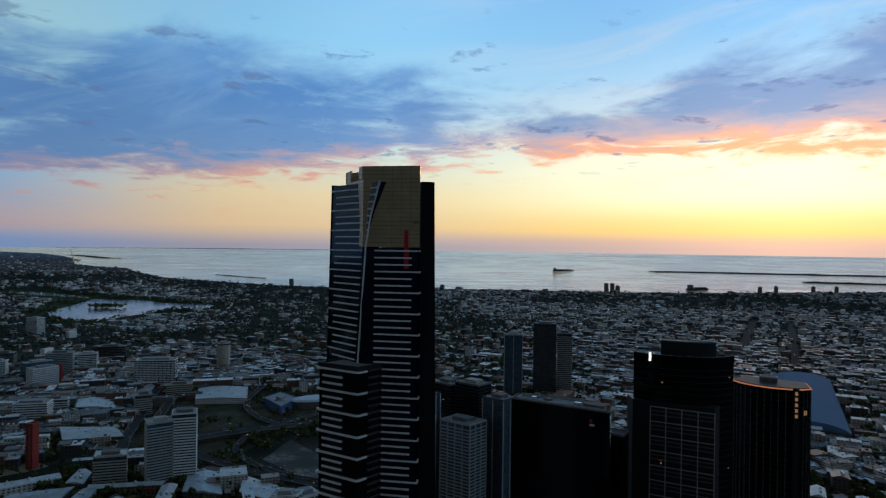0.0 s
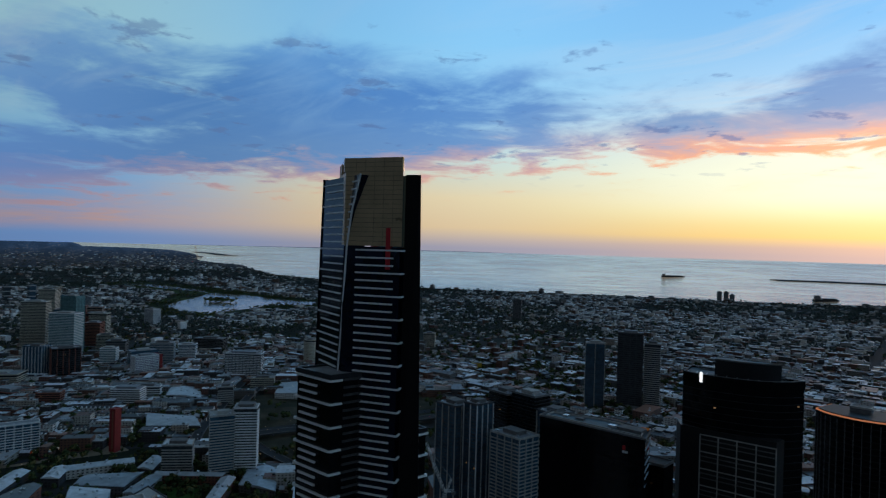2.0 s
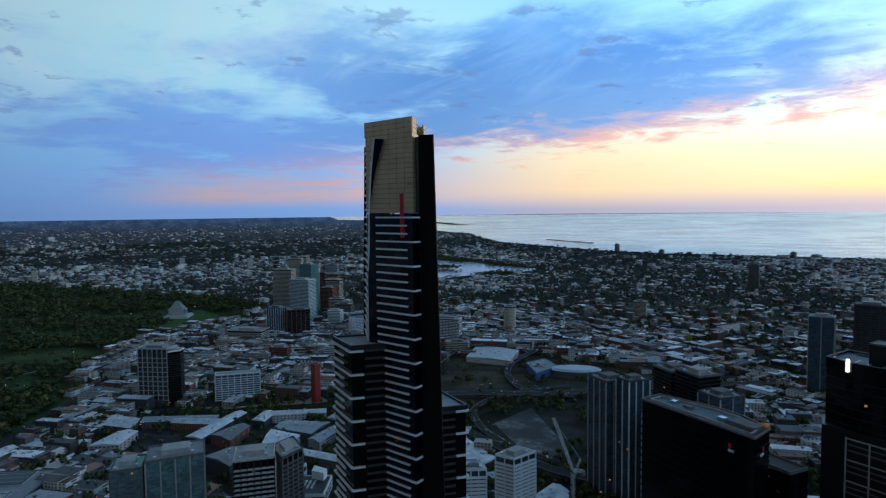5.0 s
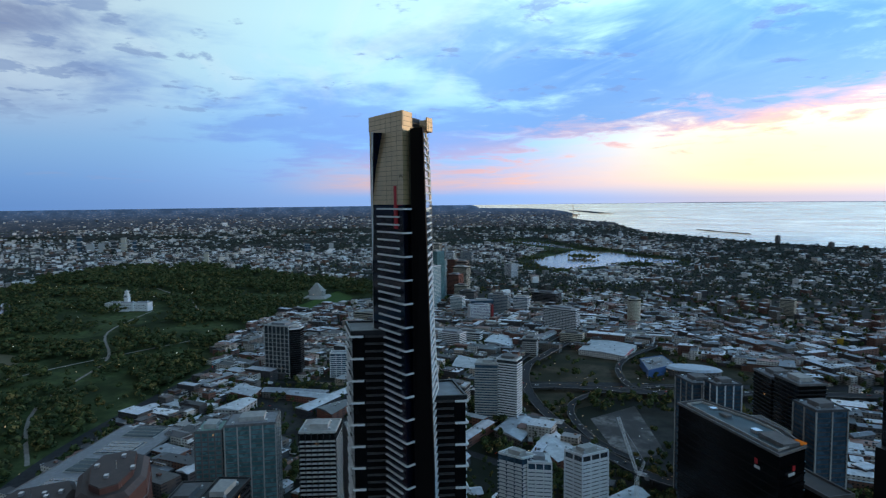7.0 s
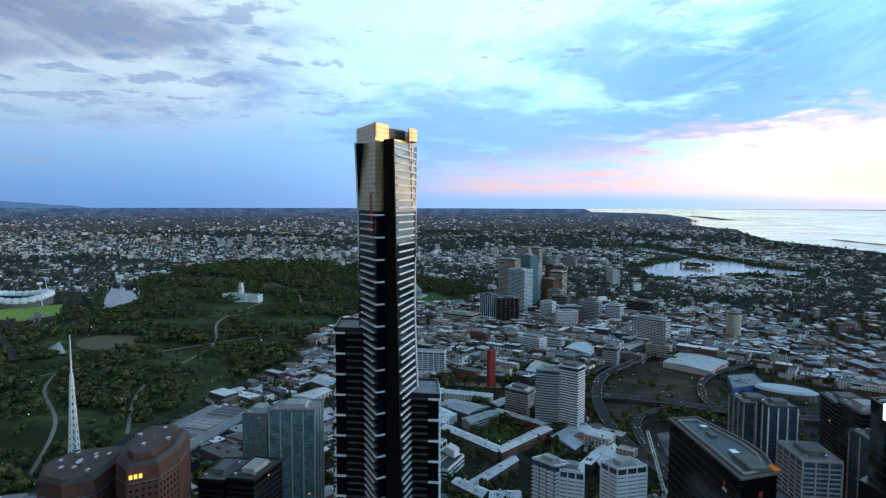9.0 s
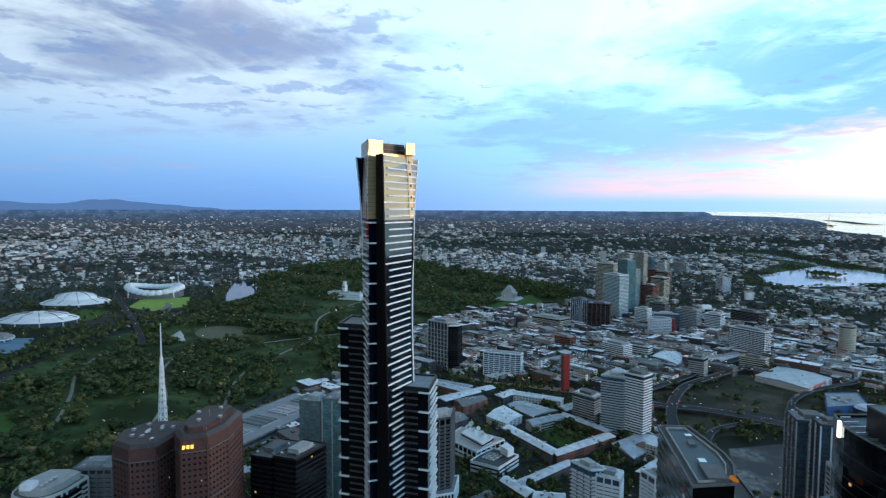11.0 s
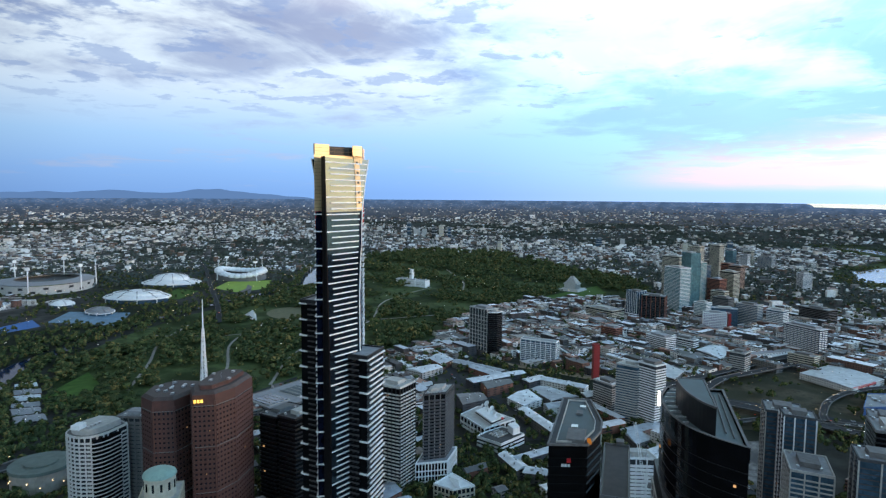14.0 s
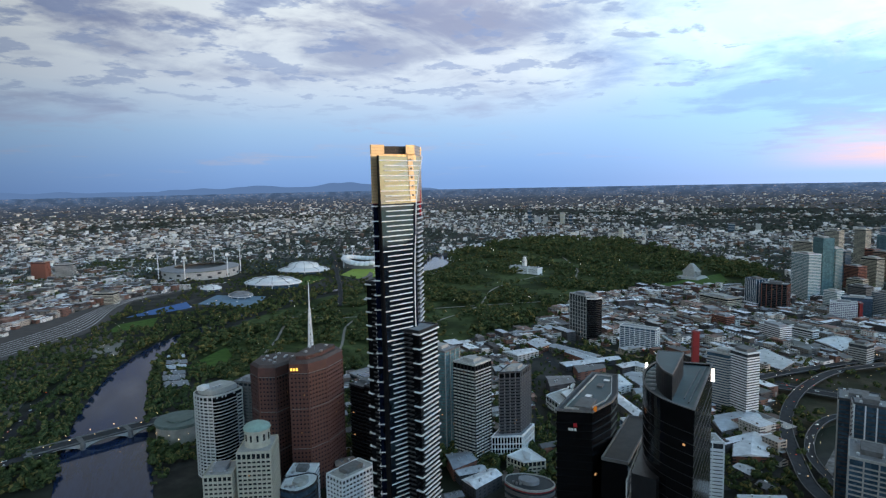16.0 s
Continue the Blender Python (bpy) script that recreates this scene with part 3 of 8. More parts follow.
def sea():
    """The bay, row by row from the shore to the rim."""
    bm = bmesh.new()
    shore = []
    for p, q in zip(COAST, COAST[1:]):
        m = max(1, int(math.dist(p, q) / 120))
        shore += [(p[0] + (q[0] - p[0]) * i / m, p[1] + (q[1] - p[1]) * i / m) for i in range(m)]
    shore.append(COAST[-1])
    shore += [(900 + 300 * i, 5200 + 60 * i) for i in range(8)]
    rows = []
    for k in range(15):
        row = []
        for x, y in shore:
            ex, ey = x - MID[0], y - MID[1]
            d0 = math.hypot(ex, ey)
            jit = 25 * noise.noise((x * 0.01, y * 0.01, 3.0)) if k == 0 else 0
            inv = (1 / d0) * (1 - k / 14) + (1 / 33000) * (k / 14)
            dd = 1 / inv + jit
            row.append(bm.verts.new(far(MID[0] + ex / d0 * dd, MID[1] + ey / d0 * dd, 5.0)[0]))
        rows.append(row)
    for a, b in zip(rows, rows[1:]):
        for i in range(len(a) - 1):
            bm.faces.new((a[i], a[i + 1], b[i + 1], b[i]))
    bmesh.ops.recalc_face_normals(bm, faces=bm.faces)
    if bm.faces[0].normal.z < 0:
        bmesh.ops.reverse_faces(bm, faces=bm.faces)
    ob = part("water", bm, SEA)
    tagged(ob, "calm grey bay reflecting the sunset sky", "water", kind="structure")
    for p in ob.data.polygons:
        p.use_smooth = True


sea()
LAKE = [(-2408, 1206), (-2622, 1419), (-2858, 1635), (-2674, 1724), (-2414, 1721), (-2195, 1785), (-2088, 1673), (-2192, 1586), (-2127, 1436), (-2075, 1277), (-2043, 1193), (-2124, 1138)]
sheet("water_lake", LAKE, LAKEWATER, 1.6, "pale lake with a wooded islet", "lake")
sheet("water_lake_arm", [(-3683, 1510), (-3508, 1660), (-3055, 1690), (-2900, 1640), (-3218, 1590)], LAKEWATER, 1.6, "narrow far arm of the park lake", "lake")
RIVER_L = [(-40, 40), (-124, -87), (-188, -178), (-284, -290), (-395, -394), (-488, -455), (-575, -494), (-760, -526), (-1000, -548), (-1300, -518), (-1468, -500), (-1700, -600), (-1880, -665)]
RIVER_R = [(-80, 80), (-164, -4), (-258, -135), (-347, -255), (-440, -364), (-550, -449), (-607, -473), (-768, -508), (-1000, -530), (-1285, -500), (-1456, -440), (-1635, -471), (-1933, -634)]
PARK = [(-330, -60), (-420, -150), (-470, -310), (-600, -430), (-770, -480), (-1000, -500), (-1280, -470), (-1440, -420), (-1640, -450), (-1925, -615), (-2342, -629), (-2655, -472), (-2611, -92), (-2144, 233), (-1781, 516), (-1540, 420), (-1384, 180), (-1152, 95), (-934, 73), (-706, -15), (-600, -45), (-450, -60)]
sheet("park_ground", PARK, GRASS, 0.25, "dusky park lawns between dark trees", "park")
RL, RR = spline(RIVER_L, 5), spline(RIVER_R, 5)


def river():
    bm = bmesh.new()
    rows = [[bm.verts.new((*a, 0.6)), bm.verts.new((*b, 0.6))] for a, b in zip(RL, RR)]
    for a, b in zip(rows, rows[1:]):
        bm.faces.new((a[0], a[1], b[1], b[0]))
    bmesh.ops.recalc_face_normals(bm, faces=bm.faces)
    if bm.faces[0].normal.z < 0:
        bmesh.ops.reverse_faces(bm, faces=bm.faces)
    tagged(part("water_river", bm, RIVER), "still dark river winding past the parks", "river", kind="structure")


river()
RIVER_POLY = RL + RR[::-1]


# ---- the tall tower ----
TC = (-180.6, 248.7)  # centre, about which its plan repeats half a turn round


def opp(p):
    return (2 * TC[0] - p[0], 2 * TC[1] - p[1])


C1, C0 = (-155.3, 244.6), (-181.2, 234.6)
C3, C2 = opp(C1), opp(C0)
FLOOR = 3.24
EDGE = [(0, (-168.0, 263.4)), (176, (-175.8, 263.0)), (195, (-177.3, 262.2)), (215, (-178.6, 261.6)), (240, (-180.4, 261.9)), (260, (-182.0, 262.1)), (275, (-185.2, 262.4)), (289.5, (-190.2, 262.6))]
A_OUT, A_IN = (-152.9, 252.2), (-157.4, 248.4)


def edge_at(z):
    for (z0, p), (z1, q) in zip(EDGE, EDGE[1:]):
        if z <= z1:
            k = (z - z0) / (z1 - z0)
            return (p[0] + (q[0] - p[0]) * k, p[1] + (q[1] - p[1]) * k)
    return EDGE[-1][1]


def a_out(z):
    """The near edge of the wing's glass, which leans back as it rises."""
    k = min(3.0, 0.021 * (289.5 - z))
    return (A_OUT[0] + 0.227 * k, A_OUT[1] + 0.974 * k)


def lerp(p, q, k):
    return (p[0] + (q[0] - p[0]) * k, p[1] + (q[1] - p[1]) * k)


def along(p, q, metres):
    return lerp(p, q, metres / math.dist(p, q))


def tall_tower():
    t = thing("skyscraper", (TC[0], TC[1], 0), "tall dark glass apartment tower, white-banded, with a gold crown", "skyscraper")
    inv = Matrix.Translation((-TC[0], -TC[1], 0))

    def add(name, bm, mat, parent=None, label=""):
        bmesh.ops.recalc_face_normals(bm, faces=bm.faces)
        bm.transform(inv)
        return part(name, bm, mat, parent or t, label)

    def both(name, make, mat, label=""):
        """The part and its twin half a turn round."""
        bm = bmesh.new()
        make(bm, lambda p: p)
        a = add(name, bm, mat, None, label)
        bm = bmesh.new()
        make(bm, opp)
        b = add(name, bm, mat, None, label)
        return a, b

    core = [C1, C0, C3, C2]
    add("core", prism(bmesh.new(), inset(core, 0.5), 0, 259.0), GLASS_BLUE, None, "dark blue glass core")
    cut = [C1, along(C0, C1, 0.6), along(C0, C3, 12.0), C3, along(C2, C3, 4.5), along(C2, C1, 12.0)]
    gold = add("crown", prism(bmesh.new(), cut, 259.4, 291.0), GOLD, None, "gold-plated crown")
    # crown parapet walls standing round an open roof
    for i, (p, q) in enumerate(zip(core, core[1:] + core[:1])):
        bm = bmesh.new()
        if i in (1, 3):  # the glass sides have a gap in the gold above
            strip(bm, p, along(p, q, 6.0), 291.0, 297.0, 0.6, 0.0)
            add("parapet", bm, GOLD, gold)
            bm = bmesh.new()
            strip(bm, along(q, p, 9.5), q, 291.0, 297.0, 0.6, 0.0)
        else:
            strip(bm, p, q, 291.0, 297.0, 0.6, 0.0)
        add("parapet", bm, GOLD, gold)
    bm = prism(bmesh.new(), inset(core, 5.0), 291.0, 296.4)
    add("plant_room", bm, DARKPANEL, None, "dark rooftop plant room")
    # joints between the gold panels
    for k in range(1, 19):
        z = 259.4 + 37.6 * k / 19
        if z < 296:
            add("panel_joint", ring(bmesh.new(), core if z > 291 else cut, z - 0.07, z + 0.07, 0.3, 0.03), JOINT, gold)
    for p, q in ((C1, C0), (C0, C3), (C3, C2), (C2, C1)):
        for m in range(1, 6):
            a = along(p, q, m * 4.4)
            b = along(p, q, m * 4.4 + 0.09)
            add("panel_joint", strip(bmesh.new(), a, b, 259.6 if m * 4.4 < math.dist(p, q) - 13 else 291.2, 296.8, -0.04), JOINT, gold)
    # slabs of glass with slanted edges, one each way
    def slab(bm, f, zs=(0, 60, 120, 176, 195, 215, 240, 250, 259)):
        rows = []
        for z in zs:
            e = edge_at(z)
            rows.append([bm.verts.new((*f(p), z)) for p in (a_out(z), e, (e[0] - 1.5, e[1] - 9.0), (-170, 246.5), A_IN)])
        for a, b in zip(rows, rows[1:]):
            for i in range(5):
                j = (i + 1) % 5
                bm.faces.new((a[i], a[j], b[j], b[i]))
        bm.faces.new(rows[0][::-1])
        bm.faces.new(rows[-1])
    wings = both("glass_wing", slab, GLASS_MIRROR, "tapering wing of striped blue glass")
    # same glass as its twin; the shaded side put into a darker copy
    wings[1].data.materials[0] = GLASS_BLUE
    # top floors of one wing carry the painted sky reflection
    tops = both("glass_wing_top", lambda bm, f: slab(bm, f, (259, 264, 268, 275, 282, 289.5)), GLASS_SHEEN, "upper glass of the wing")
    tops[1].data.materials[0] = GLASS_BLUE
    # narrow gold column standing a little proud of each glass wing, with small dark windows
    def on_glass(x, z, out):
        a, e = a_out(z), edge_at(z)
        return (x, a[1] + (e[1] - a[1]) * (x - a[0]) / (e[0] - a[0]) + out)

    def column(bm, f):
        rows = []
        for z in (259.6, 268, 275, 282, 291.0):
            zz = min(z, 289.5)
            ps = (on_glass(-177.0, zz, 0.3), on_glass(-181.3, zz, 0.3), on_glass(-181.3, zz, -1.2), on_glass(-177.0, zz, -1.2))
            rows.append([bm.verts.new((*f(p), z)) for p in ps])
        for a, b in zip(rows, rows[1:]):
            for i in range(4):
                bm.faces.new((a[i], a[(i + 1) % 4], b[(i + 1) % 4], b[i]))
        bm.faces.new(rows[0])
        bm.faces.new(rows[-1])
    columns = both("gold_column", column, GOLD, "narrow gold column on the glass")
    for k in range(5):
        z = 263.5 + 6.48 * k * 0.9

        def pane(bm, f):
            p, q = on_glass(-178.4, z, 0.36), on_glass(-179.9, z, 0.36)
            strip(bm, f(q), f(p), z, z + 1.3, 0.2, -0.1)
        for f, col in zip((lambda p: p, opp), columns):
            bm = bmesh.new()
            pane(bm, f)
            add("window", bm, DARKPANEL, col)
    def fin(bm, f):
        u = (Vector(A_OUT) - Vector(A_IN)).normalized()
        n = Vector((u.y, -u.x)) * 1.0
        rows = []
        for z in (0, 146, 290.0):
            o = Vector(a_out(min(z, 289.5)))
            rows.append([bm.verts.new((*f(tuple(p)), z)) for p in (Vector(A_IN) + n * 0.4, o + n * 0.4 + u * 0.5, o + u * 0.5 - n * 0.3, Vector(A_IN) - n * 0.3)])
        for a, b in zip(rows, rows[1:]):
            for i in range(4):
                bm.faces.new((a[i], a[(i + 1) % 4], b[(i + 1) % 4], b[i]))
        bm.faces.new(rows[0])
        bm.faces.new(rows[-1])
    both("fin_wall", fin, FINBLACK, "black end fin")
    def mullion(bm, f):
        zs = [176, 190, 205, 225, 245, 260, 268, 275, 282, 289.8]
        for z0, z1 in zip(zs, zs[1:]):
            a, b = f(edge_at(z0)), f(edge_at(z1))
            tube(bm, (*a, z0), (*b, z1), 0.45, 0.45, 6)
    both("mullion", mullion, BAND, "white slanted edge strip")
    # red blades
    def blade(bm, f):
        p = along(C1, C0, 5.2)
        q = along(C1, C0, 7.2)
        a, b = f(p), f(q)
        strip(bm, a, b, 249.5, 267.1, 3.0, -0.2)
    both("blade", blade, RED, "bright red blade")
    # white floor bands
    top = 257.6
    n = int(top / FLOOR)
    for i in range(n + 11):
        z = top + (10 - i) * FLOOR + 0.0
        if z > 289 or z < 20:
            continue
        lng = (i % 3) == 1
        h = 0.68
        if z < 258:
            def face_n(bm, f):
                a = C1 if lng else along(C1, C0, 3.6)
                b = along(C0, C1, 6.5) if z > 205 else along(C0, C1, 9.0)
                a, b = f(a), f(b)
                strip(bm, b, a, z - h / 2, z + h / 2, -0.75, 0.5)
            both("floor_band", face_n, BAND)
            if lng:
                def wrap(bm, f):
                    a, b = f(C1), f(lerp(C1, A_IN, 0.95))
                    strip(bm, a, b, z - h / 2, z + h / 2, -0.75, 0.5)
                both("floor_band", wrap, BAND)
        def face_w(bm, f):
            e = edge_at(z)
            o = a_out(z)
            a = o if lng else along(o, e, 4.2)
            b = along(e, o, 0.8 if z > 259 else 2.6)
            a, b = f(a), f(b)
            strip(bm, a, b, z - h / 2, z + h / 2, 0.75, -0.3)
        both("floor_band", face_w, BAND)
    # shoulders
    for name, f, roof in (("shoulder", lambda p: p, 176.0), ("shoulder", opp, 205.0)):
        L, P, Q, S = (-166.8, 253.5), (-163.2, 273.0), (-188.5, 273.4), (-190.0, 258.0)
        if roof > 200:
            P, Q = (-163.2, 273.2), (-187.2, 273.2)
        poly = [f(p) for p in (L, P, Q, S)]
        sh = add(name, prism(bmesh.new(), inset(poly, 0.6), 0, roof - 0.8), GLASS_BLACK, None, "lower dark shoulder of the tower")
        add("roof", prism(bmesh.new(), inset(poly, 1.0), roof - 1.2, roof - 0.4), ROOFBLUE, sh, "flat grey roof")
        add("parapet", ring(bmesh.new(), poly, roof - 1.6, roof + 0.4, 0.8), DARKPANEL, sh)
        m = int(roof / FLOOR)
        for i in range(m - 5):
            z = roof - 2.2 - i * FLOOR
            lng = i % 3 == 0
            bm = bmesh.new()
            a, b = (P, Q) if lng else (along(P, Q, 3.4), along(Q, P, 2.6 if roof < 200 else 9.0))
            strip(bm, f(a), f(b), z - 0.42, z + 0.42, -0.85, 0.6)
            add("floor_band", bm, BAND, sh)
            if lng:
                bm = bmesh.new()
                strip(bm, f(along(P, L, 5.4)), f(P), z - 0.42, z + 0.42, -0.85, 0.6)
                add("floor_band", bm, BAND, sh)
                if roof > 200:  # the end that faces the city
                    bm = bmesh.new()
                    strip(bm, f(Q), f(along(Q, S, 5.4)), z - 0.42, z + 0.42, -0.85, 0.6)
                    add("floor_band", bm, BAND, sh)
            bm = bmesh.new()
            strip(bm, f(L), f(along(L, P, 14.0)), z - 0.4, z + 0.5, -0.7, 0.5)
            add("balcony", bm, BALCONY, sh)
            if roof > 200:
                bm = bmesh.new()
                strip(bm, f(along(Q, S, 6.0)), f(S), z - 0.4, z + 0.5, -0.7, 0.5)
                add("balcony", bm, BALCONY, sh)
    return t


tall_tower()

# ---- buildings ----
FOOT = []  # plans already taken


def centre(poly):
    return (sum(p[0] for p in poly) / len(poly), sum(p[1] for p in poly) / len(poly))


def local(poly, c):
    return [(p[0] - c[0], p[1] - c[1]) for p in poly]


def shared(name, me, parent, z=0.0, label=""):
    ob = new(name, me)
    ob.parent = parent
    ob.location.z = z
    if label:
        tagged(ob, label)
    return ob


def mesh_of(name, bm, mat):
    bmesh.ops.recalc_face_normals(bm, faces=bm.faces)
    me = bpy.data.meshes.new(name)
    bm.to_mesh(me)
    bm.free()
    me.materials.append(mat)
    return me


rng = random.Random(7)


def front(L, F, depth):
    """A rectangle from its front edge L-F, reaching back from the city."""
    L, F = Vector(L), Vector(F)
    u = (F - L).normalized()
    n = Vector((-u.y, u.x))
    if n.dot(Vector((-0.86, 0.3))) < 0:
        n = -n
    return [tuple(L), tuple(F), tuple(F + n * depth), tuple(L + n * depth)]


def building(name, label, poly, h, wall, glass, floor=3.3, band=0.45, piers=0.0, pier_mat=None, roof=ROOFBLUE, plant=0.35, balcony=0.0, base=0, lit=0, group="", proud=0.25, cap=1.2, category="building", parapet=None):
    """A storeyed block: glass body, a wall band at each floor, piers, parapet, roof and plant room."""
    c = centre(poly)
    FOOT.append(poly)
    t = thing(name, (c[0], c[1], 0), label, category, group)
    lp = ccw(local(poly, c))
    part("body", prism(bmesh.new(), inset(lp, 0.3), 0, h - 0.6), glass, t)
    n = max(1, int((h - 1.5 - base) / floor))
    me = mesh_of("floor_band", ring(bmesh.new(), lp, 0, floor * band, 0.6, proud), wall)
    for i in range(n):
        shared("floor_band", me, t, base + 0.6 + i * floor)
    if balcony:
        me = mesh_of("balcony", ring(bmesh.new(), lp, 0, 0.9, 0.3, balcony), wall)
        for i in range(1, n):
            shared("balcony", me, t, base + i * floor - 0.3)
    if piers:
        for p, q in zip(lp, lp[1:] + lp[:1]):
            L = math.dist(p, q)
            m = max(1, round(L / piers))
            for k in range(m):
                a = lerp(p, q, (k + 0.0) / m)
                ang = math.degrees(math.atan2(q[1] - p[1], q[0] - p[0]))
                bm = prism(bmesh.new(), rect(0, 0, 0.9, 0.9), 0, h - 0.8)
                ob = part("pier", bm, pier_mat or wall, t)
                ob.location = (a[0], a[1], 0)
                ob.rotation_euler.z = radians(ang)
    part("parapet", ring(bmesh.new(), lp, h - cap, h + 0.6, 0.5, 0.3), parapet or wall, t)
    part("roof", prism(bmesh.new(), inset(lp, 0.4), h - 0.9, h - 0.2), roof, t)
    if plant:
        cc = centre(lp)
        pp = [lerp(cc, p, plant * 1.4) for p in lp]
        part("plant_room", prism(bmesh.new(), pp, h - 0.3, h + 3.2), rng.choice([CONCRETE_DK, ROOFBLUE, CONCRETE]), t)
        for k in range(3):
            q = lerp(lp[k % len(lp)], cc, 0.3 + 0.1 * k)
            part("air_unit", box(bmesh.new(), q[0] - 1.1, q[0] + 1.1, q[1] - 0.8, q[1] + 0.8, h - 0.3, h + 1.3), STEEL, t)
    for k in range(lit):
        i = rng.randrange(n)
        e = rng.randrange(len(lp))
        p, q = lp[e], lp[(e + 1) % len(lp)]
        s = rng.uniform(0.1, 0.85)
        L = math.dist(p, q)
        a, b = lerp(p, q, s), lerp(p, q, min(0.98, s + 1.6 / L))
        z = base + 0.6 + i * floor + floor * band + 0.3
        part("lit_window", strip(bmesh.new(), a, b, z, z + 1.1, 0.12, -0.28), LAMP_GOLD, t)
    return t


# dark office tower with a pale parapet line
def parapet_tower():
    poly = [(-172, 383.5), (-173, 398), (-141, 405), (-128, 405), (-110, 400), (-105.5, 383)]
    t = building("office_tower", "black glass office tower with a pale-rimmed sunken roof", poly, 160, GLASS_BLACK, GLASS_BLACK, floor=3.9, band=0.3, plant=0, proud=0.05, cap=0.4, roof=CONCRETE_BK, parapet=CONCRETE_DK, lit=4)
    c = centre(poly)
    lp = ccw(local(poly, c))
    part("inner_rim", ring(bmesh.new(), inset(lp, 3.0), 159.2, 160.7, 0.45), CONCRETE, t, "pale inner roof rail")
    part("sunken_roof", prism(bmesh.new(), inset(lp, 3.6), 159.2, 159.9), ROOFTEAL, t, "blue-green roof deck")
    for k, (x, y, w, d2) in enumerate(((20, -1.5, 14, 8), (9, -3, 4, 3), (-12, -2, 5, 3), (-22, -1, 3, 3))):
        part("plant_room", prism(bmesh.new(), rect(x, y, w, d2, 0), 159, 161.5 - 0.3 * k), [CONCRETE_DK, STEEL][k % 2], t)
    part("awning", prism(bmesh.new(), rect(25, 4.6, 4.5, 1.5, 10), 160, 161.2), glowing("orange_roof_light", (1.0, 0.35, 0.06), 0.3), t, "lit orange roof panel")
    # the sign on two sides: a red patch over pale bars
    p, q = (-105.5 - c[0], 383 - c[1]), (-172 - c[0], 383.5 - c[1])
    for s0, s1, z0, z1, m in ((0.17, 0.195, 152.0, 154.2, RED), (0.15, 0.163, 150.2, 151.4, WHITE), (0.167, 0.18, 150.2, 151.4, WHITE), (0.184, 0.195, 150.2, 151.4, WHITE)):
        part("sign_bar", strip(bmesh.new(), lerp(q, p, 1 - s1), lerp(q, p, 1 - s0), z0, z1, 0.25, 0.12), m, t)
    p, q = (-110 - c[0], 400 - c[1]), (-105.5 - c[0], 383 - c[1])
    for s0, s1, z0, z1, m in ((0.48, 0.58, 152.0, 154.0, RED), (0.34, 0.41, 150.2, 151.4, WHITE), (0.42, 0.48, 150.2, 151.4, WHITE), (0.5, 0.56, 150.2, 151.4, WHITE)):
        part("sign_bar", strip(bmesh.new(), lerp(q, p, s0), lerp(q, p, s1), z0, z1, 0.25, 0.12), m, t)

    w = ccw(local([(-104, 405.8), (-103.5, 418.2), (-164, 418.5), (-164, 405.8)], c))
    wing = part("podium_wing", prism(bmesh.new(), w, 0, 140), GLASS_BLACK, t, "lower black wing with a flat dark roof")
    part("roof", prism(bmesh.new(), inset(w, 0.8), 140, 140.5), surface("brown_roof", (0.075, 0.062, 0.055), 0.8, 0.0, 0.25, 0.2, 0.05), wing)
    part("parapet", ring(bmesh.new(), w, 139.6, 141.2, 0.5, 0.1), CONCRETE_DK, wing)
    part("vent", box(bmesh.new(), -30, -25, 16, 20, 140.4, 142.6, 0.2), CONCRETE_DK, wing)


parapet_tower()


